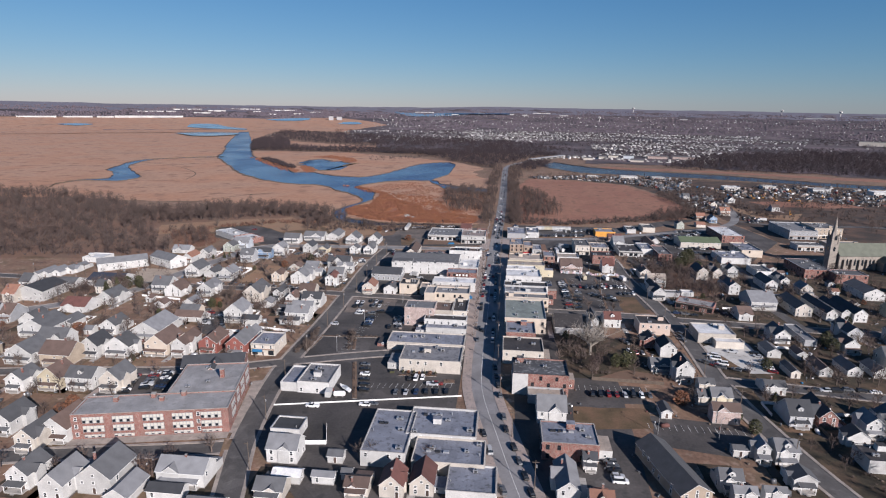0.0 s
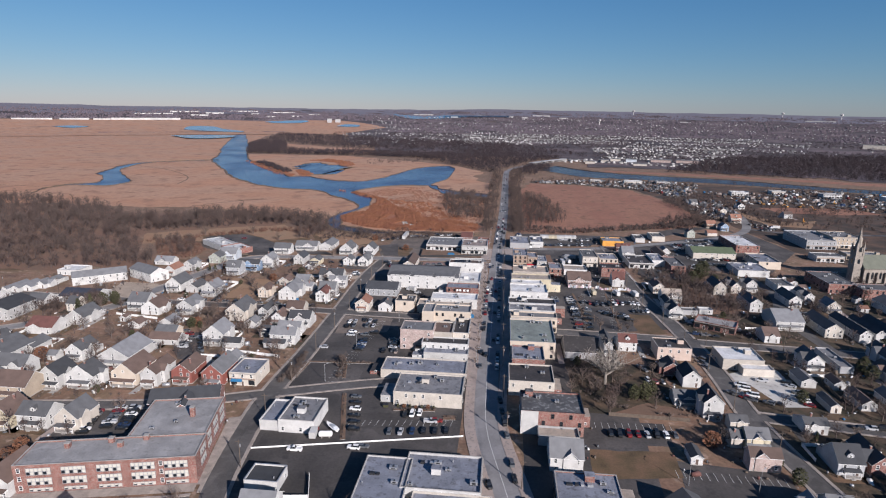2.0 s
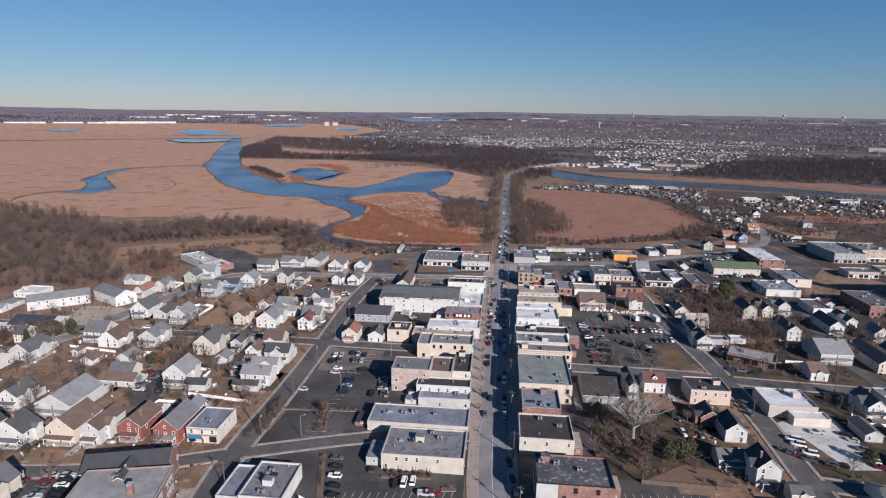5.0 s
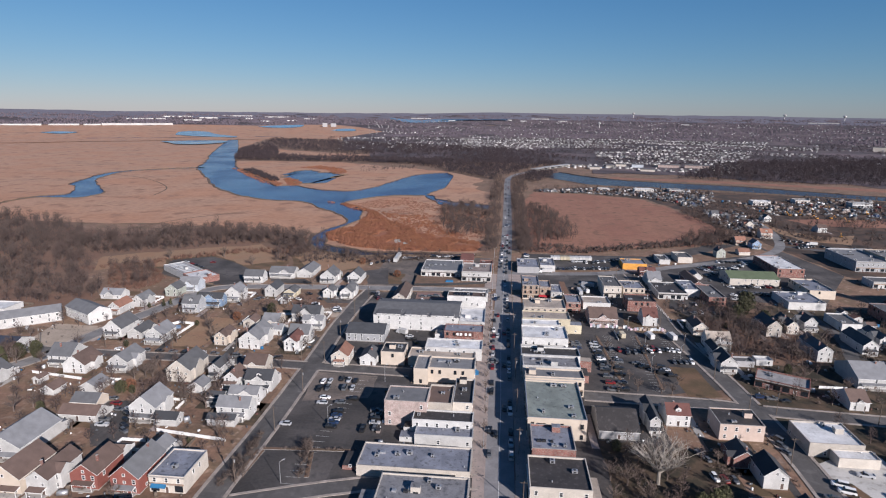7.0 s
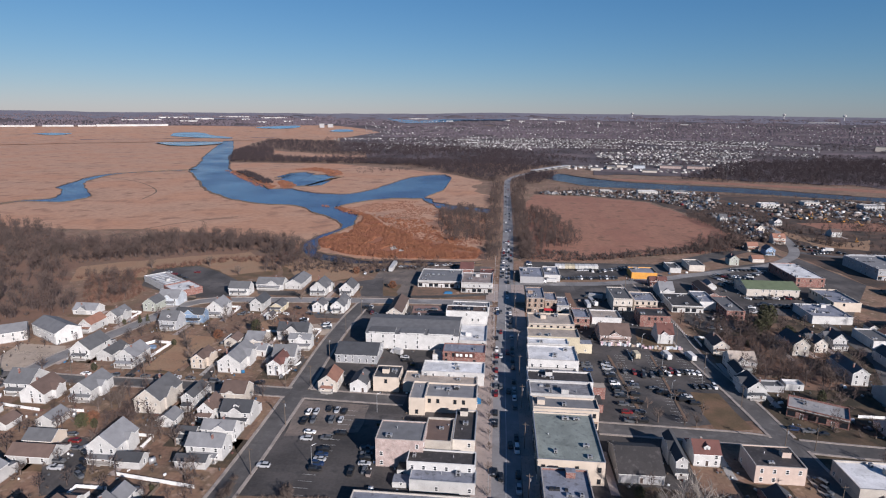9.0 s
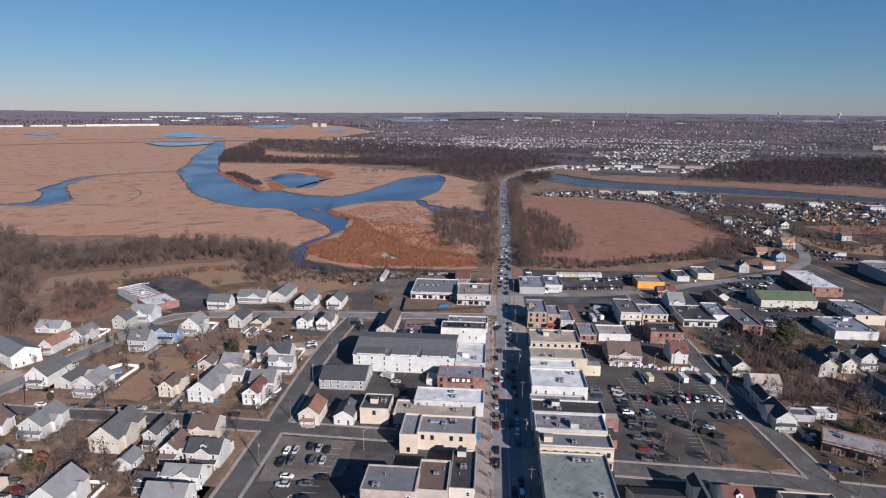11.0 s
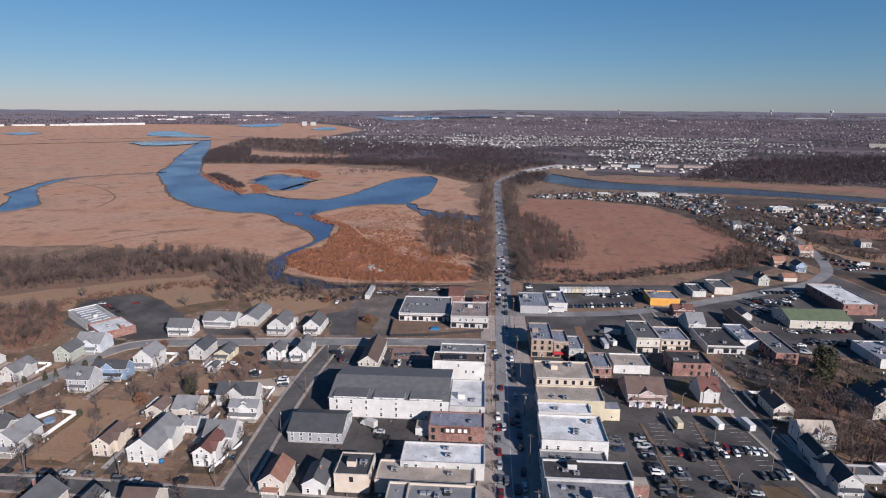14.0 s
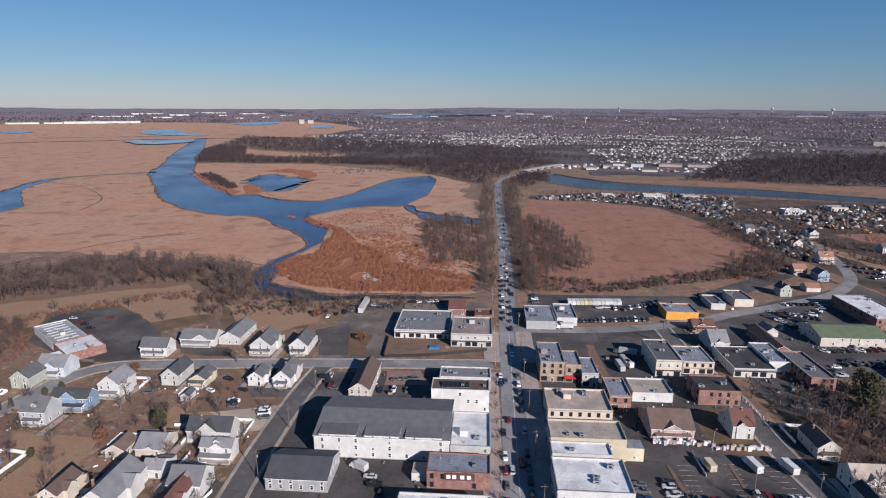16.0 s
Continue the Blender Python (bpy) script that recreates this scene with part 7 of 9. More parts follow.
sheet("field", [(-182, 368), (-164, 368), (-164, 412), (-200, 415), (-198, 404), (-182, 402)], 0.075, FIELD, "tan yard of dead grass", "field", wobble=3, step=6)

# wide shed dormers along the eaves of the apartment house
for u, bw in ((-15.8, 13.5), (0.2, 12.5), (15.4, 13.0)):
    s = Shape()
    e, yf, back, up = 8.5, -14.95, 4.9, 0.95
    z1 = e + up + 0.1
    s.face([(u - bw / 2, yf, e - .2), (u + bw / 2, yf, e - .2), (u + bw / 2, yf, z1), (u - bw / 2, yf, z1)])
    for k in (-1, 1):
        q = [(u + k * bw / 2, yf, e - .2), (u + k * bw / 2, yf + back, e + back * 0.21), (u + k * bw / 2, yf, z1)]
        s.face(q if k > 0 else q[::-1])
    lip = [(u - bw / 2 - .25, yf - .35, z1 - .02), (u + bw / 2 + .25, yf - .35, z1 - .02), (u + bw / 2 + .25, yf + 6.5, z1 + .62), (u - bw / 2 - .25, yf + 6.5, z1 + .62)]
    s.face(lip, 1)
    s.face([(a, b, c - .16) for a, b, c in lip][::-1], 2)
    s.face([(lip[0][0], lip[0][1], lip[0][2] - .16), (lip[1][0], lip[1][1], lip[1][2] - .16), lip[1], lip[0]], 2)
    dm = part("shed_dormer", s, [WALLS["white"], ROOFS["grey"], TRIM], apartments)
    for v in (-0.25, 0.25):
        part("window", WIN_SMALL, None, dm, at=pose(u + v * bw, yf, e - 0.05))
# white canopy before the low brick hall
cn = root("entrance_canopy", pose(-236.5, 478.5, 0, 0, 0, -38), "white flat canopy on slim posts before the brick hall", "canopy")
s = Shape()
s.box(0, 0, 3.0, 11, 5, 3.5, inset=0.01)
part("roof", s, [TRIM], cn)
for u in (0.4, 3.8, 7.2, 10.6):
    for v in (0.4, 4.6):
        s = Shape()
        s.tube((u, v, -.1), (u, v, 3.0), .13, .13, 8)
        part("post", s, [TRIM], cn)
for k in range(7):
    s = Shape()
    s.box(2 + k * 4.7, 2.5, 3.6, 3.6 + k * 4.7, 13.5, 4.5, inset=0.08)
    tagged(part("roof_skylight", s, [METAL], at=pose(-270, 510, 0, 0, 0, -38)), "pale raised skylight strip on a flat roof", "skylight", "hall skylights")
# kerbed planting strips in the lots
for x0, y0, x1, y1, wd in ((-95.6, 264, -94.4, 280, 3.0), (-94.5, 281.2, -61.5, 283.4, 1.4), (-72.4, 266.0, -75.4, 280.6, 1.6), (-59.2, 216.5, -68.2, 251.6, 2.0), (-44.6, 240.6, -27.4, 241.9, 1.5), (-23.5, 236.8, -18.6, 237.3, 3.4), (50, 345, 47, 410, 1.4), (67, 346, 69, 412, 1.2)):
    a = math.degrees(math.atan2(y1 - y0, x1 - x0))
    L = math.dist((x0, y0), (x1, y1))
    s = Shape()
    s.box(0, -wd / 2, 0, L, wd / 2, 0.2, 0, 1)
    st = tagged(part("planting_strip", s, [CONCRETE, YARD2], at=pose(x0, y0, 0, 0, 0, a)), "kerbed planting strip of bare brown soil", "planting strip", kind="structure")
    if x0 > 0:
        continue
    P_RNG = random.Random(int(x0 * 7 + y0))
    pl = [(P_RNG.randrange(4), x0 + (x1 - x0) * t, y0 + (y1 - y0) * t, 0.1, P_RNG.uniform(0.8, 2.0), P_RNG.uniform(0, 6.28), 0.8) for t in [P_RNG.random() for _ in range(int(L * 0.9))]]
    bulk("strip_brush", SHRUB, pl, [BARK], "bare brown shrubs in a planting strip", "shrub")
# evergreen shrubs against the cream store
for i in range(7):
    rusty_bush(-43 + i * 2.5, 243.2, 1.2 + 0.3 * (i % 3)) if i % 2 else evergreen(-43 + i * 2.5, 243.2, 1.6, 1.0, 1)
# boat, tank and van laid up beside the white store
bo = root("boat", pose(-64.9, 222.6, 0.1, 0, 0, 140), "white motor boat laid up under a pale cover", "boat")
s = Shape()
prof = [(-3.4, 1.05, 1.5), (-1.5, 1.25, 1.6), (1.2, 1.1, 1.75), (3.0, 0.5, 2.0), (3.9, 0.02, 2.2)]
for (x0, w0, h0), (x1, w1, h1) in zip(prof, prof[1:]):
    for k in (-1, 1):
        q = [(x0, k * w0, h0), (x1, k * w1, h1), (x1, 0, 0.5 + max(0, x1 - 2) * 0.3), (x0, 0, 0.5 + max(0, x0 - 2) * 0.3)]
        s.face(q if k < 0 else q[::-1])
    s.face([(x0, -w0, h0), (x1, -w1, h1), (x1, w1, h1), (x0, w0, h0)][::-1])
s.face([(-3.4, -1.05, 1.5), (-3.4, 0, 0.5), (-3.4, 1.05, 1.5)])
part("hull", s, [TRIM], bo)
s = Shape()
s.box(-2.4, -0.95, 1.55, 1.2, 0.95, 2.3, inset=0.35)
part("cover", s, [WALLS["paleblue"]], bo)
s = Shape()
s.box(-2.6, -0.6, 0, -2.3, 0.6, 0.7)
s.box(1.6, -0.5, 0, 1.9, 0.5, 0.8)
part("cradle", s, [DARKMETAL], bo)
tk = root("storage_tank", pose(-66, 217.4, 0.1, 0, 0, 8), "white cylindrical storage tank lying on saddles", "tank")
s = Shape()
s.tube((-2.2, 0, 1.4), (2.2, 0, 1.4), 1.1, 1.1, 20)
s.tube((-2.2, 0, 1.4), (-2.6, 0, 1.4), 1.1, 0.5, 20)
s.tube((2.2, 0, 1.4), (2.6, 0, 1.4), 1.1, 0.5, 20)
part("shell", s, [TRIM], tk)
for u in (-1.5, 1.3):
    s = Shape()
    s.box(u, -.8, -.05, u + .3, .8, .6)
    part("saddle", s, [CONCRETE], tk)
box_truck(-70.4, 217.5, 4, "white", "red", 4.5, "small white box truck with a red cab")
# dumpsters behind the shops
for i, (x, y, a) in enumerate(((-48.1, 242.6, 5), (-53, 305, 92), (-54, 297, 90), (31, 262, 20), (32.5, 318, 0), (30, 397, 90), (-57, 330, 90), (33, 352, 92), (-60, 455, 10), (-52, 387, 0), (24, 455, 0), (44, 500, 90), (-94, 229, 0))):
    db = root("dumpster", pose(x, y, 0.06, 0, 0, a), ("green", "dark blue", "rusty brown")[i % 3] + " steel dumpster with a sloping lid on asphalt", "dumpster", "dumpsters behind the shops")
    s = Shape()
    s.prism([(-1.0, -.75), (1.0, -.75), (1.0, .75), (-1.0, .75)], 0.1, 1.2, inset=-0.08)
    part("bin", s, [(NEEDLE, WALLS["blue"], ROOFS["rust"])[i % 3]], db)
    s = Shape()
    s.v = [(-1.1, -.85, 1.22), (1.1, -.85, 1.22), (1.1, .85, 1.5), (-1.1, .85, 1.5), (-1.1, .85, 1.2), (1.1, .85, 1.2)]
    s.f = [(0, 1, 2, 3), (3, 2, 5, 4), (0, 3, 4), (1, 5, 2)]
    s.m = [0] * 4
    part("lid", s, [DARKMETAL], db)
# brick-paved bays, trodden alley and gardens seen between the buildings
sheet("parking_ground", [(-64.9, 478), (-49, 479), (-43, 465), (-63.8, 463.7)], 0.07, BRICKPAVE, "pinkish brick-paved parking bays", "paving")
sheet("yard", [(-73.8, 521), (-43, 528), (-36, 511), (-69, 496)], 0.07, YARD2, "trodden earth building plot", "yard", wobble=1.5, step=4)
sheet("yard", [(35.8, 517), (39.8, 517), (41, 480), (36.2, 479.6)], 0.07, LITTER, "weedy reddish alley between yards", "yard", wobble=1, step=4)
sheet("lawn", [(68.3, 449), (84, 451), (89, 428.5), (67.4, 428.6)], 0.072, LAWN, "olive-brown winter lawn beside the brick store", "lawn", wobble=1.5, step=5)
sheet("yard", [(46, 250.5), (62, 260), (76, 256), (73, 248), (59, 247.6)], 0.075, LITTER, "reddish leaf-strewn back garden", "yard", wobble=1.5, step=4)
sheet("field", [(293, 801), (300, 742), (325, 715), (360, 728), (332, 680), (292, 691), (287, 740)], 0.06, FIELD, "tan rough grass beside the yard road", "field", wobble=4, step=8)
fence(43.4, 247.0, 74.9, 245.9, 1.7, WOODPOLE, "weathered board fence behind the lot", 3.0)
# solar panels on the white building's roof
sp = root("solar_array", pose(-36.3, 444.2, 9.8, 0, 0, 2), "dark row of roof solar panels", "solar panels")
for i in range(6):
    s = Shape()
    s.v = [(i * 1.95, 0, .1), (i * 1.95 + 1.8, 0, .1), (i * 1.95 + 1.8, 3.6, 1.0), (i * 1.95, 3.6, 1.0), (i * 1.95, 0, 0), (i * 1.95 + 1.8, 0, 0), (i * 1.95 + 1.8, 3.6, 0), (i * 1.95, 3.6, 0)]
    s.f = [(0, 1, 2, 3), (0, 4, 5, 1), (1, 5, 6, 2), (2, 6, 7, 3), (3, 7, 4, 0)]
    s.m = [0, 1, 1, 1, 1]
    part("panel", s, [GLASS, METAL], sp)


# ---- woods, reeds and the far shore ----
F_RNG = random.Random(11)
REDBRUSH = material("reddish brush twigs", (0.20, 0.105, 0.075), 0.95, vary=0.35, scale=0.3, bump=0)


def wood(ring, n, h0, h1, label, variants=WOOD, mat=WOODBARK, name="woodland", keep=None):
    unit = 10 if variants is WOOD else 1
    places = [(F_RNG.randrange(len(variants)), x, y, land(x, y), F_RNG.uniform(h0, h1) / unit, F_RNG.uniform(0, 6.28), F_RNG.uniform(0.85, 1.2)) for x, y in strewn(ring, n, F_RNG, keep)]
    bulk(name, variants, places, [mat], label, "woodland")


LEFT_WOOD = [(-780, 600), (-700, 735), (-520, 705), (-447, 653), (-402, 608), (-380, 567), (-342, 526), (-320, 487), (-280, 455), (-276, 436), (-310, 424), (-380, 410), (-480, 400), (-660, 440)]
EDGE_WOOD = [(-425, 617), (-376, 630), (-344, 655), (-300, 680), (-220, 655), (-177, 632), (-170, 606), (-176, 588), (-200, 592), (-231, 610), (-265, 602), (-284, 590), (-306, 577), (-330, 567), (-356, 552), (-400, 575)]
wood(LEFT_WOOD, 1500, 8, 13, "dense bare winter woodland beside the marsh")
wood(EDGE_WOOD, 420, 7, 13, "line of bare trees along the marsh edge")
wood([(-320, 516), (-307, 528), (-284, 521), (-262, 487), (-256, 464), (-280, 462)], 60, 5, 9, "straggling bare trees by the field")
wood([(-207, 585), (-172, 590), (-178, 552), (-194, 542)], 48, 5, 10, "bare trees behind the far gardens")
wood([(-320, 516), (-307, 528), (-284, 521), (-255, 487), (-252, 462), (-280, 458)], 260, 2, 4, "reddish-brown thicket by the field", SHRUB, REDBRUSH)
wood([(-120, 590), (-60, 590), (-75, 560), (-112, 548)], 34, 4, 8, "scrub between the creek and the yards")
for x0, x1, y0, y1, n in ((-22, -9, 600, 760, 80), (-24, -8, 760, 1000, 100), (-22, -4, 1000, 1230, 80), (8, 20, 600, 800, 130), (8, 24, 800, 1000, 120), (10, 34, 1000, 1200, 100)):
    wood([(x0, y0), (x1, y0), (x1, y1), (x0, y1)], n, 6, 10, "bare scrub trees along the causeway")
wood([(-85, 870), (-50, 880), (-22, 820), (-22, 680), (-58, 668), (-80, 760)], 260, 7, 11, "thicket of bare trees beside the causeway")
wood([(18, 640), (60, 655), (72, 690), (66, 790), (40, 880), (18, 880)], 290, 6, 10, "thicket of bare trees beside the causeway")
wood([(191, 715), (230, 727), (240, 694), (205, 650), (166, 640), (171, 682)], 120, 5, 9, "bare thicket at the corner of the marsh field")
wood([(215, 690), (245, 760), (240, 860), (215, 840), (225, 760)], 70, 5, 9, "bare scrub edging the marsh field")
wood([(60, 606), (200, 668), (210, 690), (190, 680), (60, 622)], 60, 3, 6, "bare scrub behind the truck lot")
wood([(-130, 1340), (-20, 1190), (0, 1260), (60, 1420), (150, 1560), (-60, 1700), (-260, 1580)], 1100, 8, 13, "bare woodland round the far end of the causeway", FARTREE, FARBARK)
wood([(20, 1200), (60, 1150), (110, 1330), (60, 1330)], 150, 8, 12, "bare woodland by the bridge", FARTREE, FARBARK)
wood([(-690, 1530), (-420, 1530), (-180, 1480), (-130, 1600), (-250, 1620), (-560, 1640), (-640, 1700), (-760, 2000), (-880, 2070), (-840, 1890)], 1700, 8, 13, "dark bare woodland beyond the river", FARTREE, FARBARK)
wood([(-880, 2100), (-560, 1860), (-250, 1820), (-100, 1700), (100, 1600), (220, 1720), (0, 2150), (-500, 2400), (-1050, 2700)], 2600, 8, 13, "dark bare woodland beyond the river", FARTREE, FARBARK)
wood([(330, 1260), (660, 1180), (920, 1080), (1250, 1150), (1400, 1700), (900, 1800), (560, 1620)], 4200, 8, 14, "dark bare forest beyond the river", FARTREE, FARBARK)
wood([(-560, 1290), (-500, 1205), (-420, 1100), (-405, 1105), (-480, 1220), (-540, 1300)], 260, 4, 7, "bushes on the spit", SHRUB, FARBARK)
wood([(-300, 1290), (-160, 1400), (-170, 1460), (-330, 1380)], 60, 4, 7, "bushes on the island marsh", FARTREE, FARBARK)


def sector(a0, a1, r0, r1, n, power=1.0):
    """n places in a ring sector about the town; degrees from +y, to the right."""
    out = []
    for _ in range(n):
        a = radians(F_RNG.uniform(a0, a1))
        r = r0 + (r1 - r0) * F_RNG.random() ** power
        out.append((r * math.sin(a), 100 + r * math.cos(a)))
    return out


def far_cover(a0, a1, r0, r1, n, h0, h1, label, variants=CLUMP, holes=0.0):
    pl = []
    for x, y in sector(a0, a1, r0, r1, n):
        if noise.noise(Vector((x * 0.004, y * 0.004, 4))) > holes - 0.35:
            h = F_RNG.uniform(h0, h1)
            pl.append((F_RNG.randrange(len(variants)), x, y, land(x, y), h * 1.3, F_RNG.uniform(0, 6.28), 0.75))
    # woods past 2900 m take the colour with haze mixed in
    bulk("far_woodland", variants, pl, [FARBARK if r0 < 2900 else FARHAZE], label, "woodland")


far_cover(-17, 46, 1480, 3000, 8500, 5, 9, "bare woods between the far houses", FARTREE, 0.1)
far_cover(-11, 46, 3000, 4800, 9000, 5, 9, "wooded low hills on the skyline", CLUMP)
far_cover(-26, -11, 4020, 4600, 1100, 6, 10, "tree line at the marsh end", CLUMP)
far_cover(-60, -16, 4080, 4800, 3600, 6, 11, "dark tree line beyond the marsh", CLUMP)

wood(LEFT_WOOD, 1100, 2.5, 5, "brown undergrowth beneath the bare woodland", SHRUB, WOODBARK)
wood(EDGE_WOOD, 500, 2, 4, "brown undergrowth along the marsh edge", SHRUB, WOODBARK)

# salt marsh running out to the far shore
s = Shape()
rings = [2750, 2900, 3050, 3250, 3450, 3650, 3850, 4020]
for i in range(40):
    for r0, r1 in zip(rings, rings[1:]):
        q = []
        for a, r in ((i, r0), (i + 1, r0), (i + 1, r1), (i, r1)):
            ang = radians(-62 + a * (1.15 + 0.10 * max(0, 1 - abs(r - 3500) / 700) - 0.1 * max(0, r - 3900) / 350 + 0.04 * noise.noise(Vector((r * 0.004, 0, 5)))))
            rr = r + 60 * noise.noise(Vector((a * 0.4, r * 0.01, 0)))
            x, y = rr * math.sin(ang), 100 + rr * math.cos(ang)
            q.append((x, y, land(x, y) + 1.5))
        s.face(q[::-1])
tagged(part("marsh", s, [MARSH]), "tan marsh running out to the far shore", "marsh", kind="structure")

FARWHITE = material("far white paint", (0.46, 0.45, 0.44), 0.7, per_island=0.6, vary=0.3, scale=0.02, fine=0.1, bump=0)
FARROOF = material("far roofs", (0.17, 0.165, 0.17), 0.9, per_island=0.6, vary=0.5, scale=0.02, fine=0.08, bump=0)


def far_houses(a0, a1, r0, r1, rows, label, turn=0.0, gap=17, skip=0.25):
    """Rows of small houses along streets across a far hillside."""
    pl = []
    for k in range(rows):
        r = r0 + (r1 - r0) * k / max(1, rows - 1)
        n = int(radians(a1 - a0) * r / gap)
        for i in range(n):
            if F_RNG.random() < skip:
                continue
            a = radians(a0 + (a1 - a0) * (i + F_RNG.uniform(-.3, .3)) / n)
            rr = r + F_RNG.uniform(-6, 6) + 40 * math.sin(a * 9 + k)
            x, y = rr * math.sin(a), 100 + rr * math.cos(a)
            if noise.noise(Vector((x * 0.003, y * 0.003, 8))) < -0.22:
                continue
            pl.append((F_RNG.randrange(4), x, y, land(x, y), F_RNG.uniform(0.5, 0.78), math.atan2(x, -y) + F_RNG.choice((0, 1.57)) + turn, 1.0))
    bulk("far_houses", FARHOUSE, pl, [FARWHITE, FARROOF], label, "houses")


far_houses(6, 21, 1340, 1480, 5, "pale houses and sheds along the far bank", gap=17, skip=0.35)
far_houses(4, 22, 1500, 2100, 18, "white houses on the slope across the river", gap=11, skip=0.34)
far_houses(-4, 27, 2100, 3000, 22, "white houses in rows across the river", gap=13, skip=0.4)
far_houses(-16, 3, 2050, 2900, 12, "white houses among bare woods across the river", gap=16, skip=0.5)
far_houses(-13, 44, 3000, 4400, 17, "far white houses on the wooded hills", gap=20, skip=0.6)
far_houses(20, 44, 1900, 2900, 6, "scattered houses in the woods", gap=40, skip=0.7)


def far_block(a, r, w, d, h, mat, label, name="warehouse"):
    x, y = r * math.sin(radians(a)), 100 + r * math.cos(radians(a))
    s = Shape()
    s.box(-w / 2, -d / 2, -6, w / 2, d / 2, h, 0)
    s.box(-w / 2 - 1, -d / 2 - 1, h, w / 2 + 1, d / 2 + 1, h + 0.8, 1)
    t = part(name, s, [mat, FARROOF if mat is not FARWHITE else FARWHITE], at=pose(x, y, land(x, y), 0, 0, -a))
    return tagged(t, label, "warehouse", "far warehouses")


for a, r, w, h in ((-41.5, 4030, 190, 12), (-38.6, 4060, 150, 11), (-36.6, 4050, 90, 12), (-33.2, 4040, 380, 17), (-33, 4450, 160, 12), (-30, 4600, 190, 14), (-27.5, 4500, 120, 18), (-25, 4700, 210, 13), (-21.5, 4650, 180, 14), (-18.5, 4500, 90, 12), (-2, 4500, 110, 12), (3.5, 4560, 130, 11), (-22.6, 4300, 60, 14), (-20.2, 4350, 70, 13), (-28.8, 4340, 110, 14), (-31.4, 4420, 60, 16), (-24.0, 4500, 50, 16), (0.4, 4450, 60, 12), (1.9, 4400, 40, 12), (5.6, 4420, 60, 11), (-5.0, 4420, 50, 12), (16.5, 4300, 50, 11), (27, 4600, 170, 14), (31.5, 4700, 120, 12), (-8, 4600, 150, 12)):
    far_block(a, r, w, 60, h * (0.6 if r < 4200 else 0.36), FARWHITE, "long white warehouse on the far shore")
for a, r, w, h in ((12.5, 1440, 26, 8), (10.0, 1400, 18, 7), (15.2, 1470, 46, 7), (17.6, 1480, 52, 7), (8.6, 1360, 22, 6), (13.4, 1350, 30, 5), (11.0, 1455, 24, 6), (31.5, 2560, 90, 16), (33.4, 2480, 70, 14)):
    far_block(a, r, w, 18, h, WALLS["paleblue"] if a == 12.5 else WALLS["pinkbrick"] if a in (15.2, 17.6) else WALLS["cream"], "low shop block near the far river bank", "workshop")
for a, r, w, h in ((-17.2, 3850, 30, 26), (-16.4, 3860, 34, 22)):
    far_block(a, r, w, 30, h, WALLS["grey"], "grey block of flats on the far shore", "apartment_block")


def water_tower(a, r, h):
    x, y = r * math.sin(radians(a)), 100 + r * math.cos(radians(a))
    t = root("water_tower", pose(x, y, land(x, y)), "white water tower on the skyline", "water tower", "water towers")
    s = Shape()
    s.tube((0, 0, -4), (0, 0, h), 3.0, 2.4, 8)
    part("stem", s, [FARWHITE], t)
    s = Shape()
    ring = [(math.cos(6.2832 * i / 12), math.sin(6.2832 * i / 12)) for i in range(12)]
    for r0, z0, r1, z1 in ((3, h - 3, 10, h + 2), (10, h + 2, 11, h + 7), (11, h + 7, 7, h + 12), (7, h + 12, 1, h + 14)):
        for i in range(12):
            j = (i + 1) % 12
            s.face([(ring[i][0] * r0, ring[i][1] * r0, z0), (ring[j][0] * r0, ring[j][1] * r0, z0), (ring[j][0] * r1, ring[j][1] * r1, z1), (ring[i][0] * r1, ring[i][1] * r1, z1)])
    part("tank", s, [FARWHITE], t)


for a, r, h in ((9, 4000, 26), (12, 4800, 24), (28.4, 4800, 26), (24.2, 4850, 22), (34, 4850, 20)):
    water_tower(a, r, h)

# rust-brown reed beds on the near islands
def reeds(ring, n, label, h0=1.2, h1=2.4):
    pl = [(F_RNG.randrange(4), x, y, 0.05, F_RNG.uniform(h0, h1), F_RNG.uniform(0, 6.28), 0.8) for x, y in strewn(ring, n, F_RNG, lambda x, y: noise.noise(Vector((x * .05, y * .05, 1))) > -0.32)]
    bulk("reeds", TUFT, pl, [REED], label, "reeds")


REED_RING = [(-251, 875), (-228, 861), (-196, 820), (-172, 799), (-168, 771), (-169, 747), (-165, 718), (-166, 698), (-178, 690), (-186, 664), (-178, 640), (-150, 614), (-107, 600), (-30, 606), (-28, 640), (-73, 666), (-104, 705), (-134, 739), (-167, 807), (-217, 858)]
sheet("reed_bed", REED_RING, 0.16, REED, "rust-brown trampled reed bed", "marsh", wobble=5, step=9)
reeds(REED_RING, 5200, "rust-brown reeds in broken tufts on the island", 1.4, 3.0)
reeds([(-150, 790), (-100, 780), (-60, 700), (-30, 640), (-110, 700), (-165, 815)], 420, "rust-brown reeds straying into the marsh", 1.2, 2.4)
for ring, n in (([(-603, 1327), (-570, 1307), (-482, 1200), (-388, 1072), (-383, 1034), (-426, 1077), (-513, 1198)], 260), ([(-408, 1127), (-408, 1157), (-362, 1095), (-352, 1052), (-364, 1040)], 160), ([(-458, 1360), (-427, 1410), (-365, 1368), (-328, 1287), (-336, 1230), (-386, 1322)], 240)):
    sheet("reed_bed", ring, 0.24, REED, "rust-brown reeds round the spit", "marsh", wobble=4, step=9)
    reeds(ring, n, "rust-brown reeds round the spit", 1.6, 3.0)
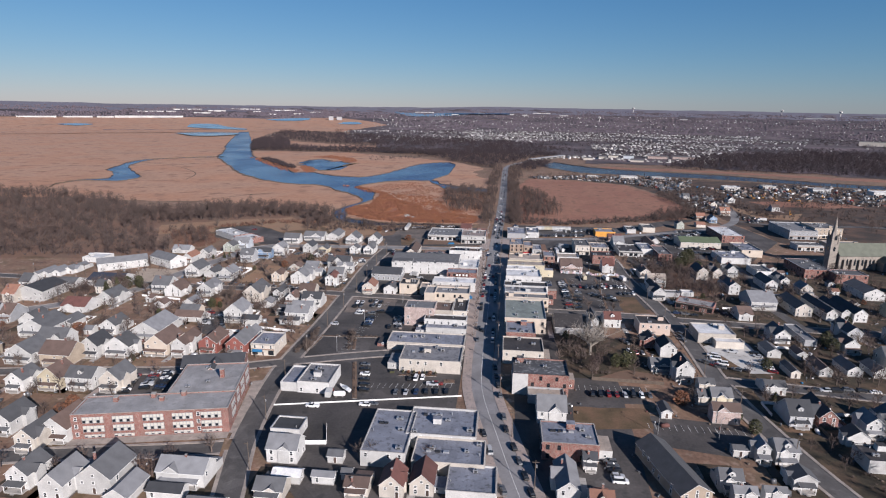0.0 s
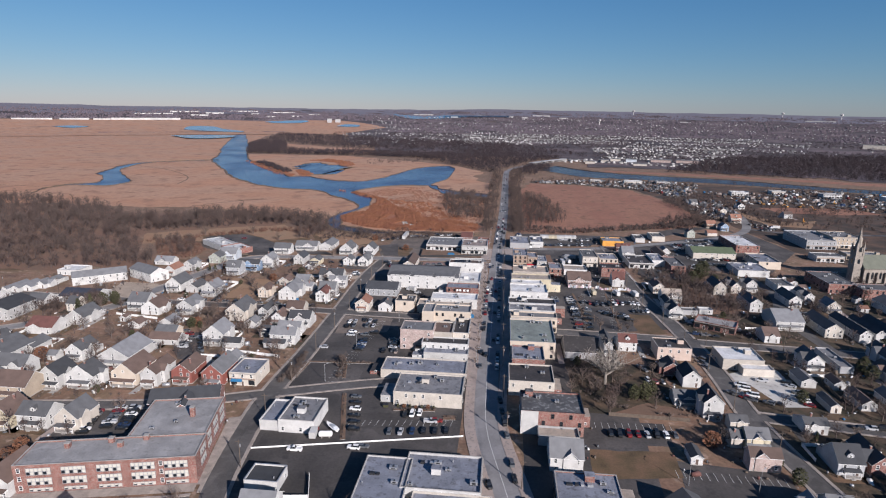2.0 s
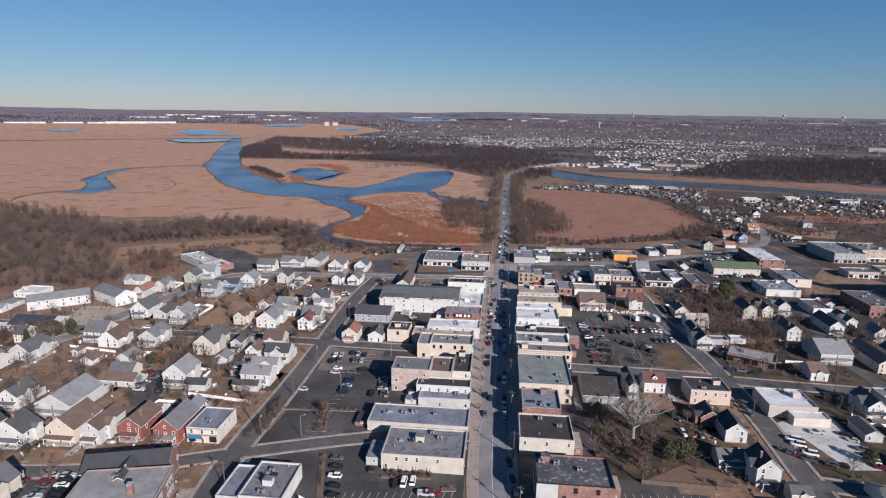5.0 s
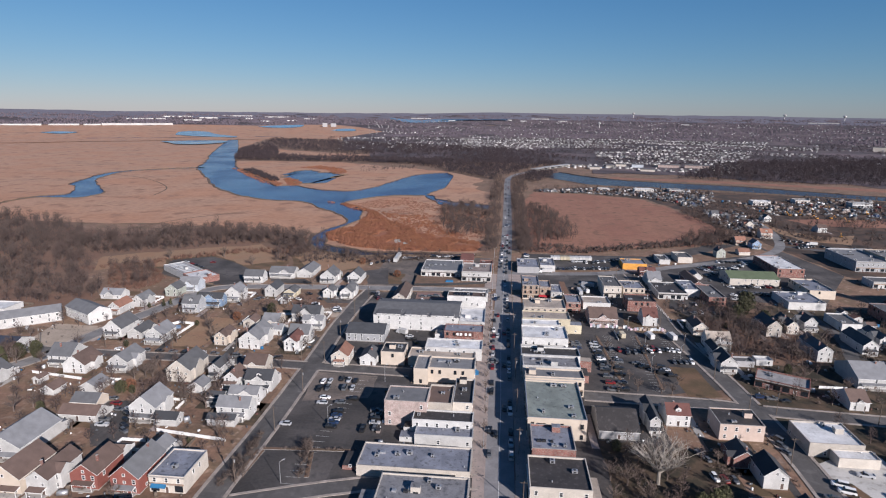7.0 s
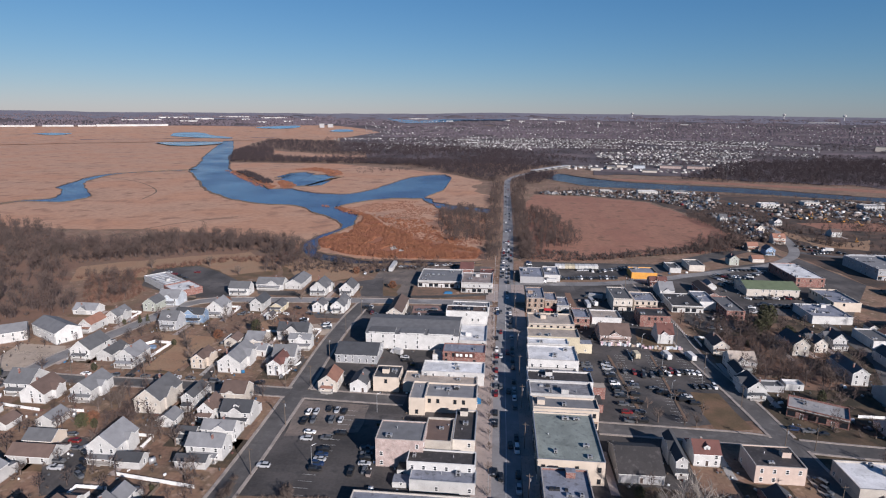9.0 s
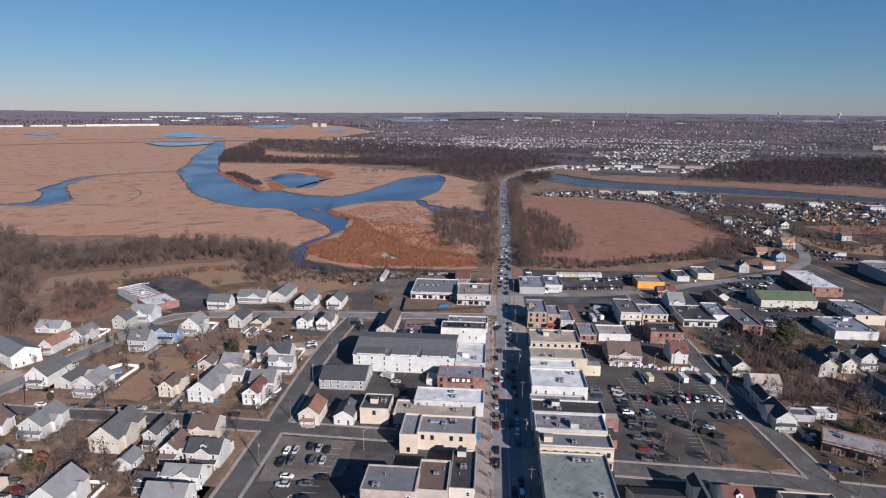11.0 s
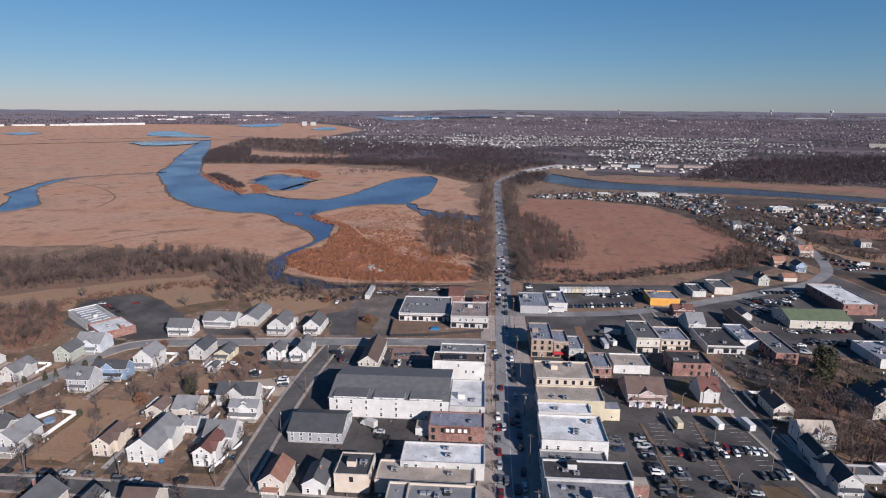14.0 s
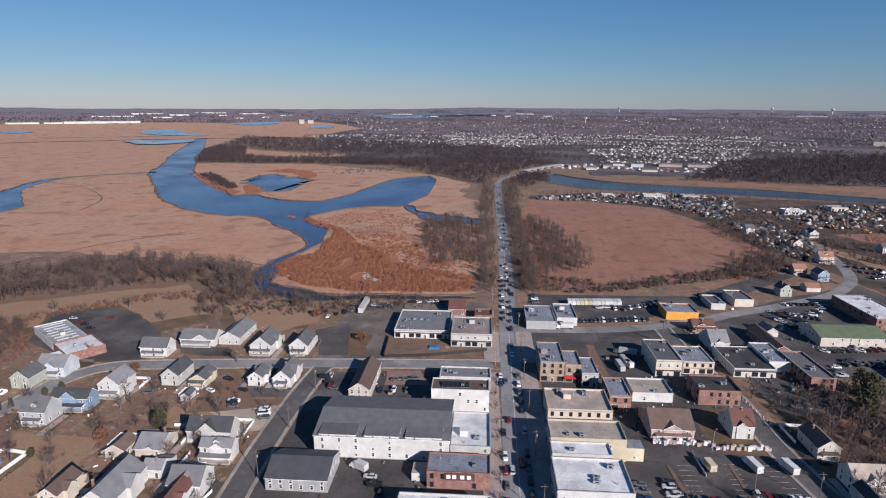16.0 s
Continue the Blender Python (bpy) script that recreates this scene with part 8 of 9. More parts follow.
pl = [(F_RNG.randrange(4), x, y, 0.05, F_RNG.uniform(0.9, 1.7), F_RNG.uniform(0, 6.28), 0.6) for x, y in strewn([(-128, 735), (-98, 676), (-62, 606), (-26, 604), (-26, 830), (-60, 850), (-110, 930), (-165, 930), (-215, 850), (-165, 822)], 2400, F_RNG, lambda x, y: noise.noise(Vector((x * .03, y * .03, 2))) > -0.1)]
bulk("marsh_grass", TUFT, pl, [RUSSET], "tufts of dry russet grass on the near marsh", "grass")
# broken ice and mud by the creek
s = Shape()
for x, y in strewn([(-112, 645), (-97, 672), (-78, 650), (-84, 612), (-102, 606)], 330, F_RNG):
    r = F_RNG.uniform(0.4, 1.6)
    s.prism([(x + r * math.cos(a) * F_RNG.uniform(.6, 1), y + r * math.sin(a) * F_RNG.uniform(.6, 1)) for a in (0, 1.2, 2.5, 3.8, 5)], 0.2, 0.55)
tagged(part("drift_ice", s, [CONCRETE]), "pale broken ice and drift among the reeds", "ice", kind="stuff")

# ---- yards beside the river ----
JUNK = []
for L, W, b, t in ((4.6, 1.8, 0.9, 1.5), (5.4, 2.0, 1.6, 2.2), (7.0, 2.4, 2.4, 3.2), (6.2, 2.2, 1.0, 1.4)):
    for colour in range(5):
        sh = Shape()
        sh.box(-W / 2, -L / 2, 0.2, W / 2, L / 2, b, colour, inset=0.02)
        sh.box(-W / 2 + .1, -L / 2 + .9, b, W / 2 - .1, L / 2 - 1.4, t, colour, inset=0.1)
        JUNK.append(triangles(sh))
JUNKMATS = [FARWHITE, CARPAINT["grey"], CARPAINT["red"], ROOFS["rust"], CARPAINT["blue"]]


def junk(ring, n, label):
    pl = []
    for x, y in strewn(ring, n, F_RNG):
        k = F_RNG.choices(range(5), [2.0, 9, 0.4, 4, 0.25])[0] + 5 * F_RNG.randrange(4)
        row = round(y / 7) * 7 + F_RNG.uniform(-.8, .8)
        pl.append((k, x, row, 0.05, 1.0, F_RNG.choice((0.1, 1.6)) + F_RNG.uniform(-.15, .15), 1.0))
    bulk("scrap_vehicles", JUNK, pl, JUNKMATS, label, "scrap vehicles")


YARD_A = [(45, 1040), (110, 1075), (235, 1095), (330, 1060), (300, 960), (245, 880), (235, 935), (200, 990), (120, 1020), (42, 1030)]
YARD_B = [(300, 960), (480, 1010), (620, 960), (640, 840), (480, 800), (330, 850)]
YARD_C = [(250, 870), (300, 880), (290, 780), (270, 720), (245, 700), (235, 780)]
junk(YARD_A, 420, "rows of scrap cars and boats in the river yard")
junk(YARD_B, 280, "scrap and plant strewn about a yard")
junk(YARD_C, 70, "old cars along the yard road")
wood([(330, 820), (640, 800), (620, 640), (380, 600), (300, 690)], 90, 4, 9, "bare trees on open waste ground")
wood([(260, 470), (420, 500), (600, 640), (640, 420), (420, 330), (270, 330)], 150, 5, 10, "bare trees between far houses")
for x, y, w, d, h, wl, rf in ((205, 1045, 30, 12, 6, "white", "white"), (260, 1050, 22, 14, 5, "greywall", "lightgrey"), (150, 1060, 18, 10, 4, "white", "lightgrey"), (340, 930, 24, 14, 6, "white", "white"), (410, 960, 20, 14, 5, "white", "lightgrey"),
                              (470, 930, 26, 16, 6, "greywall", "lightgrey"), (540, 900, 40, 18, 7, "white", "white"), (560, 860, 26, 14, 6, "blue", "bluegrey"), (360, 540, 26, 20, 6, "brick", "grey"),
                              (420, 620, 44, 26, 8, "white", "lightgrey"), (262, 528, 22, 14, 5, "white", "grey"), (292, 540, 30, 12, 5, "tan", "lightgrey"), (330, 490, 24, 16, 7, "brick", "grey")):
    flat_building(x, y, w, d, h, wl, rf, units=1, facade="front", name="workshop", group="workshops by the river")
for i, (x, y, w, d, ax, wl, rf) in enumerate(((262, 755, 9, 11, "y", "cream", "redbrown"), (246, 815, 9, 10, "x", "white", "grey"), (255, 700, 12, 9, "x", "cream", "redbrown"), (300, 800, 9, 12, "y", "white", "grey"), (330, 740, 10, 9, "x", "white", "brown"),
                                             (270, 350, 9, 12, "y", "white", "grey"), (284, 352, 9, 12, "y", "cream", "dark"), (298, 350, 9, 12, "y", "white", "grey"), (312, 348, 10, 12, "y", "tan", "brown"), (270, 395, 10, 12, "y", "white", "dark"), (286, 398, 9, 12, "y", "white", "grey"), (302, 400, 10, 11, "x", "cream", "grey"),
                                             (230, 300, 9, 12, "y", "white", "grey"), (246, 298, 10, 11, "y", "cream", "brown"), (262, 300, 9, 12, "y", "white", "dark"), (215, 262, 8, 12, "y", "white", "grey"), (230, 260, 9, 12, "y", "white", "brown"), (246, 258, 8, 12, "y", "tan", "grey"),
                                             (190, 270, 8, 12, "y", "white", "dark"), (203, 268, 8, 12, "y", "cream", "grey"), (210, 308, 9, 13, "y", "white", "dark"), (150, 215, 9, 11, "y", "white", "grey"), (165, 212, 9, 12, "x", "white", "brown"), (180, 214, 9, 11, "y", "cream", "grey"), (150, 190, 9, 12, "y", "white", "dark"), (164, 186, 9, 12, "y", "tan", "brown"))):
    house(x, y, w, d, 4.6 + (i % 3) * 0.5, ax, wl, rf, group="houses on the far streets")


def digger(x, y, turn):
    t = root("excavator", pose(x, y, 0.05, 0, 0, turn), "yellow tracked excavator with a raised arm", "excavator", "excavators in the yard")
    for u in (-1.2, 1.2):
        s = Shape()
        s.box(u - .3, -2, 0, u + .3, 2, .8, inset=.1)
        part("track", s, [TYRE], t)
    s = Shape()
    s.box(-1.3, -1.8, .9, 1.3, 1.2, 2.0)
    s.box(-1.2, 0, 2.0, -.2, 1.2, 3.0, 1, inset=.1)
    part("body", s, [WALLS["orange"], GLASS], t)
    s = Shape()
    s.tube((.4, 1, 1.8), (.4, 4, 5.5), .35, .3, 4)
    s.tube((.4, 4, 5.5), (.4, 7, 3.2), .3, .2, 4)
    part("arm", s, [WALLS["orange"]], t)
    s = Shape()
    s.box(-.1, 6.6, 2.2, .9, 7.6, 3.1, inset=.2)
    part("bucket", s, [DARKMETAL], t)


for x, y, a in ((395, 880, 30), (430, 905, 80), (372, 862, -20), (455, 870, 140), (350, 845, 60)):
    digger(x, y, a)

# the bridge at the far end of the causeway
br = root("road_bridge", pose(0, 0, 0), "low concrete bridge on slim piers", "bridge")
s = Shape()
for (x0, y0), (x1, y1) in zip([(60, 1372), (100, 1440)], [(100, 1440), (150, 1510)]):
    t = Vector((x1 - x0, y1 - y0)).normalized()
    n = Vector((t.y, -t.x)) * 6
    s.prism([(x0 + n.x, y0 + n.y), (x1 + n.x, y1 + n.y), (x1 - n.x, y1 - n.y), (x0 - n.x, y0 - n.y)], 4.2, 5.4)
part("deck", s, [WALLS["grey"]], br)
for x, y in ((70, 1385), (84, 1410), (100, 1438), (116, 1462), (134, 1487), (147, 1505)):
    s = Shape()
    s.box(x - 4, y - .7, -1, x + 4, y + .7, 4.2)
    part("pier", s, [CONCRETE], br)

wood([(240, 700), (262, 860), (300, 960), (330, 850), (300, 740), (262, 690)], 80, 4, 8, "bare scrub along the yard road")
wood([(60, 1085), (240, 1105), (300, 1078), (620, 990), (630, 975), (300, 1062), (240, 1092), (60, 1070)], 130, 3, 7, "bare scrub on the river bank")

# the bay beyond the far town
s = Shape()
for i in range(8):
    q = []
    for a, r in ((i, 4400), (i + 1, 4400), (i + 1, 4470), (i, 4470)):
        ang = radians(-6 + a * 0.8)
        rr = r + 50 * noise.noise(Vector((a * 0.7, r, 0)))
        x, y = rr * math.sin(ang), 100 + rr * math.cos(ang)
        q.append((x, y, land(x, y) + 8))
    s.face(q[::-1])
tagged(part("water", s, [MURKY]), "pale far bay beyond the town", "water", kind="structure")
# tracks trodden through the marsh grass
for pts in ([(-470, 617), (-430, 628), (-402, 655), (-373, 724), (-322, 782)], [(-262, 612), (-246, 658), (-222, 672), (-186, 655)], [(-900, 1200), (-700, 1130), (-560, 1000), (-520, 900)], [(-1000, 900), (-850, 850), (-700, 830)]):
    road("marsh_track", pts, 2.2, 0.2, BANK, "dark trodden track through the marsh grass", lines=False)


# ---- cars in the lots and along the kerbs ----
cars(-88.1, 336.8, -85.0, 337.2, 2, 0)
cars(-80.2, 340.1, -73.4, 338.5, 3, 0)
cars(-87.7, 329.5, -84.2, 329.9, 2, 0)
cars(-76.7, 331.3, -73.2, 331.7, 2, 0)
cars(-82.6, 316.4, -75.1, 317.8, 2, 90)
cars(-82.7, 321.5, -70.3, 321.4, 2, 90)
cars(-73.7, 310.2, -73.3, 298.2, 5, 90)
cars(-57.9, 312.5, -56.8, 303.1, 4, 90)
cars(-60.5, 298.3, -56.0, 299.3, 2, 0)
car(-92.0, 298.2, 90)
cars(-62.2, 248.7, -56.7, 223.7, 6, 90)
cars(-42.9, 223.4, -21.2, 226.7, 6, 0)
cars(-39.0, 236.8, -33.3, 238.7, 3, 0)
cars(-28.1, 232.7, -25.7, 233.5, 2, 90)
car(-74.5, 207.6, 90)
cars(-53.6, 211.2, -50.4, 212.6, 2, 90)
cars(-157.6, 208.4, -162.4, 224.4, 7, 100)
cars(-151.4, 213.4, -155.0, 227.6, 6, 100)
cars(-144.6, 212.8, -149.2, 228.4, 7, 100)
cars(41.5, 232.7, 66.1, 234.3, 8, 0)
cars(40.6, 182.8, 42.1, 172.2, 5, 90)
cars(46.6, 391.1, 59.9, 389.0, 4, 0)
cars(70.9, 393.7, 86.4, 392.2, 7, 0)
cars(43.3, 397.1, 44.4, 364.0, 9, 90)
cars(80.2, 377.2, 89.0, 378.0, 4, 0)
cars(71.9, 370.9, 73.4, 367.2, 2, 90)
cars(33.8, 397.8, 33.8, 390.1, 3, 90)
cars(52.1, 377.4, 53.8, 375.4, 2, 0)
cars(60.9, 374.0, 64.2, 371.1, 2, 90)
cars(43.7, 399.6, 44.0, 343.0, 9, 90)
cars(51.6, 374.6, 49.1, 343.6, 5, 90)
cars(59.0, 386.1, 80.6, 392.3, 6, 0)
cars(63.7, 369.3, 74.9, 361.1, 4, 90)
cars(38.0, 551.9, 78.9, 556.7, 18, 0)
cars(69.6, 574.1, 95.7, 592.5, 7, 0)
cars(159.9, 576.5, 172.5, 552.5, 9, 60)
cars(153.7, 568.0, 163.4, 548.3, 7, 60)
cars(158.8, 516.1, 189.2, 519.8, 9, 50)
cars(163.0, 504.0, 175.6, 498.4, 5, 90)
cars(54.2, 576.1, 63.6, 579.0, 3, 90)
cars(-205.0, 360.5, -153.1, 361.0, 8, 90)
cars(-140.1, 358.8, -134.2, 358.4, 2, 90)
car(-118.9, 359.7, 90)
cars(-57.4, 395.4, -55.2, 391.0, 2, 90)
cars(-93.0, 468.0, -86.5, 458.3, 3, 80)
cars(-137.2, 463.1, -126.4, 453.3, 2, 70)
cars(-70.7, 457.3, -53.0, 458.5, 4, 0)
cars(-59.6, 468.1, -50.5, 469.9, 3, 90)
cars(-126.2, 442.0, -124.9, 439.1, 2, 100)
cars(-109.3, 433.7, -108.2, 430.6, 2, 100)
cars(-167.8, 447.6, -166.1, 451.5, 2, 100)
cars(-265.0, 534.6, -244.5, 520.4, 4, 90)
car(-243.6, 537.1, 100)
cars(-89.7, 571.1, -75.3, 572.1, 5, 90)
cars(-65.1, 578.4, -46.8, 582.1, 6, 90)
cars(-113.2, 548.6, -95.9, 565.2, 5, 0)
cars(113.9, 455.3, 122.5, 458.4, 3, 80)
cars(124.6, 522.5, 126.3, 516.7, 2, 80)
cars(153.5, 496.8, 150.7, 487.3, 3, 80)
cars(-173.3, 310.1, -164.7, 301.2, 3, 90)
cars(-165.3, 293.4, -163.6, 289.2, 2, 90)
cars(100.8, 273.3, 106.8, 267.7, 4, 60)
cars(107.5, 343.4, 117.0, 340.8, 3, 90)
cars(99.2, 308.2, 98.4, 299.8, 3, 30)
cars(139.9, 249.0, 149.4, 249.1, 3, 90)
cars(155.1, 250.9, 166.1, 249.7, 3, 90)
cars(89.5, 553.7, 113.1, 565.0, 2, 100)
cars(175.3, 591.2, 196.2, 593.0, 7, 20)
cars(168.0, 573.7, 181.1, 564.4, 6, 20)
cars(127.0, 606.8, 132.9, 591.9, 5, 0)
cars(271.2, 657.4, 288.8, 664.7, 6, 0)
cars(133.5, 514.6, 135.7, 511.8, 2, 80)
cars(66.5, 294.3, 67.7, 292.0, 2, 20)
cars(66.8, 280.8, 73.0, 280.0, 3, 10)
cars(-2.6, 286, -2.6, 476, 25, 0, 0.4)
cars(-10.7, 286, -10.7, 476, 24, 0, 0.55)
cars(4.4, 200, -1.6, 262, 8, 8, 0.35)
cars(12.6, 163, 5.5, 196, 5, 13, 0.2)
cars(3.5, 163, -4, 196, 4, 13, 0.4)
cars(-8.6, 300, -8.4, 470, 6, 0, 0.3)
cars(-5, 320, -5, 450, 4, 0, 0.3)
cars(-4, 500, -2.5, 560, 6, 0, 0.2)
cars(0.5, 600, 4.5, 1190, 28, 0, 0.35)
cars(-4, 620, 0.5, 1150, 11, 0, 0.3)
for i in range(13):
    box_truck(36.5 + i * 2.65, 583 + 0.15 * i, 0, "yellow" if i in (3, 4, 5) else "white", "white", 6.0, "pale box truck backed up in a row")
box_truck(60.5, 409, 8, "yellow", "white", 5.0, "small cream and yellow bus in the lot")
box_truck(76, 410, 10, "white", "white", 6.5)
box_truck(88, 410, 10, "white", "white", 6.5)
box_truck(28, 540, 92, "white", "white", 7.5, "white box truck driving along the street")
box_truck(52, 491, 20, "white", "white", 5)
box_truck(-62, 399.5, 60, "white", "white", 4.5, "small white box truck in the yard")
for q in ((-80, 262, -73, 340, 22, 0), (46, 345, 50, 410, 24, 0), (62, 345, 66, 412, 24, 0), (82, 378, 80, 412, 12, 0)):
    bays(q[0], q[1], q[2], q[3], q[4], 5.0, 0)
bays(34, 241, 66, 242.5, 13, 4.6, 270)
bays(60, 212, 98, 211.5, 16, 4.6, 270)
bays(-60, 226, -20, 231, 16, 4.4, 82)

# ---- trees in the yards ----
tree(-99.7, 172.4, 8, 0)
tree(46.6, 275.5, 21, 0, "big")
tree(-45.7, 174.0, 8, 2)
tree(-42.6, 173.7, 8, 3)
tree(-22.0, 175.9, 7, 4)
evergreen(56.4, 262.4, 7, 0.9, 1)
evergreen(61.0, 263.0, 8, 0.9, 1)
evergreen(64.7, 266.6, 7, 0.9, 1)
evergreen(96.3, 218.3, 5, 0.9, 1)
evergreen(90.9, 216.3, 5, 0.9, 1)
evergreen(172.3, 303.7, 8, 0.9, 1)
tree(83.0, 231.7, 7, 11)
rusty_bush(77.6, 229.0, 6)
tree(-94.0, 263.8, 5, 13)
tree(-96.1, 262.0, 5, 14)
tree(-76.3, 279.2, 7, 15)
rusty_bush(-171.8, 319.3, 5)
evergreen(-174.8, 317.9, 4, 0.9, 1)
tree(-130.0, 307.7, 9, 18)
tree(-114.9, 287.4, 9, 19)
tree(-143.2, 311.1, 8, 20)
tree(-140.2, 315.0, 8, 21)
evergreen(-240.6, 347.1, 6, 0.9, 1)
tree(-247.1, 340.9, 8, 23)
tree(-251.8, 336.4, 9, 24)
tree(-170.5, 334.4, 8, 25)
tree(-173.0, 394.8, 7, 26)
evergreen(-123.0, 281.4, 2.5, 0.9, 1)
tree(-172.1, 331.8, 9, 28)
tree(-175.5, 328.3, 8, 29)
tree(-169.4, 333.7, 8, 30)
tree(-171.9, 393.1, 8, 31)
evergreen(-146.4, 420.5, 8, 0.9, 1)
evergreen(-203.8, 364.7, 4, 0.9, 1)
tree(-180.1, 404.9, 8, 34)
rusty_bush(-164.0, 410.6, 5)
rusty_bush(-187.0, 470.3, 4)
tree(-131.1, 437.9, 7, 37)
rusty_bush(-188.3, 433.8, 4)
tree(-141.3, 482.0, 9, 39)
tree(-286.1, 545.7, 10, 40)
tree(-243.1, 556.2, 10, 41)
tree(-209.2, 535.5, 9, 42)
rusty_bush(-85.4, 515.0, 5)
evergreen(150.7, 466.5, 12, 0.9, 1)
evergreen(150.7, 474.3, 10, 0.9, 1)
tree(98.7, 462.7, 8, 47)
tree(108.6, 458.5, 7, 48)
rusty_bush(-120.6, 549.7, 5)
evergreen(-126.5, 505.8, 3)
evergreen(-208.1, 448.5, 4, 0.9, 1)
evergreen(-211.9, 443.0, 4, 0.9, 1)
evergreen(36.1, 293.7, 5, 0.9, 1)
tree(36.0, 273.6, 9, 54)
tree(30.9, 276.1, 8, 55)
tree(50.2, 278.3, 8, 56)
rusty_bush(-170.3, 188.9, 5)
rusty_bush(-170.7, 195.6, 5)
tree(-109.0, 161.3, 5, 59)
evergreen(-173.6, 238.5, 4, 0.9, 1)
tree(-254.1, 343.9, 9, 61)
tree(-244.4, 339.1, 9, 62)
tree(-231.7, 307.1, 8, 63)
tree(-246.6, 351.4, 8, 64)
evergreen(-239.0, 346.1, 5, 0.9, 1)
evergreen(-168.5, 316.2, 4, 0.9, 1)
tree(-169.0, 332.2, 8, 67)
rusty_bush(-223.6, 267.7, 6)
tree(170.2, 283.7, 6, 69)
tree(185.8, 285.8, 7, 70)
tree(191.4, 300.3, 8, 71)
wood([(112, 385), (135, 380), (150, 440), (145, 470), (112, 455)], 30, 6, 10, "bare trees crowding the back gardens")
Y_RNG = random.Random(21)


def free(x, y, gap=1.5):
    if any(abs(x - a) < w / 2 + gap and abs(y - b) < d / 2 + gap for a, b, w, d in FOOTPRINTS):
        return False
    for line in (LEFT_STREET, RIGHT_STREET):
        for (x0, y0), (x1, y1) in zip(line, line[1:]):
            if y0 <= y <= y1 and abs(x - (x0 + (x1 - x0) * (y - y0) / (y1 - y0))) < 7:
                return False
    if 103 < x < 134 and 260 < y < 300:
        return False
    at = Vector((x, y))
    return all(gap_to(at, line) > width / 2 + 1.4 for line, width, _, _ in STREETS)


for ring, n in (([(-300, 150), (-105, 150), (-108, 350), (-320, 345)], 35), ([(-300, 362), (-108, 362), (-108, 470), (-240, 430)], 9), ([(108, 150), (260, 170), (250, 320), (108, 320)], 30), ([(108, 340), (260, 340), (240, 460), (105, 470)], 25), ([(30, 246), (95, 246), (95, 300), (30, 300)], 7)):
    for x, y in strewn(ring, n, Y_RNG, free):
        k = Y_RNG.random()
        if k < 0.8:
            tree(x, y, Y_RNG.uniform(5, 9.5), Y_RNG.randrange(5))
        elif k < 0.9:
            evergreen(x, y, Y_RNG.uniform(2.5, 6), 0.8, Y_RNG.randrange(2))
        else:
            rusty_bush(x, y, Y_RNG.uniform(2, 4))

# ---- poles, wires and lamps ----
def offset_line(line, off, step, start=0):
    out, carry = [], start
    for (x0, y0), (x1, y1) in zip(line, line[1:]):
        L = math.dist((x0, y0), (x1, y1))
        t = carry
        while t < L:
            ux, uy = (x1 - x0) / L, (y1 - y0) / L
            out.append((x0 + ux * t + uy * off, y0 + uy * t - ux * off))
            t += step
        carry = t - L
    return out


pole_line(offset_line(LEFT_STREET, 4.9, 33, 25), 0)
pole_line(offset_line(RIGHT_STREET, -4.9, 34, 20), 0)
pole_line(offset_line([(13.6, 165), (6.5, 196), (1.0, 232), (0.2, 280), (0.2, 480), (2, 590)], 0, 31), 0)
pole_line([(-330, 362), (-290, 361), (-250, 361), (-212, 360), (-175, 360), (-140, 359), (-106, 358)], 90)
pole_line([(108, 329), (145, 324), (185, 321), (225, 319)], 90)
for y in range(290, 590, 33):
    street_lamp(-12.8, y, 0)
for x, y in ((-80, 262), (-75, 300), (-60, 340), (66, 365), (70, 395), (84, 380), (66, 420), (62, 204), (84, 203)):
    street_lamp(x, y, 40)

# hedges and brush in the yards
for ring, n, label in (([(-320, 150), (-106, 150), (-106, 470), (-330, 400)], 650, "bare hedges and brush between the yards"), ([(106, 150), (300, 170), (300, 320), (106, 320)], 450, "bare hedges and brush between the yards"), ([(104, 340), (300, 340), (260, 470), (102, 470)], 500, "bare hedges and brush between the yards"),
                       ([(30, 246), (95, 246), (95, 300), (30, 300)], 160, "brush behind the shops")):
    pl = [(Y_RNG.randrange(4), x, y, 0, Y_RNG.uniform(1.0, 2.6), Y_RNG.uniform(0, 6.28), 0.9) for x, y in strewn(ring, n, Y_RNG, lambda x, y: free(x, y, 0.8) and noise.noise(Vector((x * .09, y * .09, 6))) > -0.05)]
    bulk("yard_brush", SHRUB, pl, [BARK], label, "brush")

# dark evergreens and old trees on the rise behind the lot
for x, y, h, w in ((143, 456, 12, 1.0), (149, 440, 9, 1.1)):
    evergreen(x, y, h, w, 1)
wood([(104, 384), (160, 384), (160, 470), (138, 448), (106, 446)], 60, 6, 11, "old bare trees shading the back gardens")
sheet("wood_floor", [(112, 380), (160, 384), (160, 470), (142, 468), (138, 450), (108, 446), (104, 410)], 0.055, LITTER, "leaf litter under garden trees", "woodland floor", wobble=4, step=6)
cars(160, 500, 196, 505, 9, 20, 0.2)
cars(150, 545, 190, 580, 11, 60, 0.2)
cars(165, 555, 200, 590, 9, 60, 0.25)
cars(64, 575, 108, 590, 12, 0, 0.2)
cars(15, 570, 15, 598, 5, 90, 0.2)

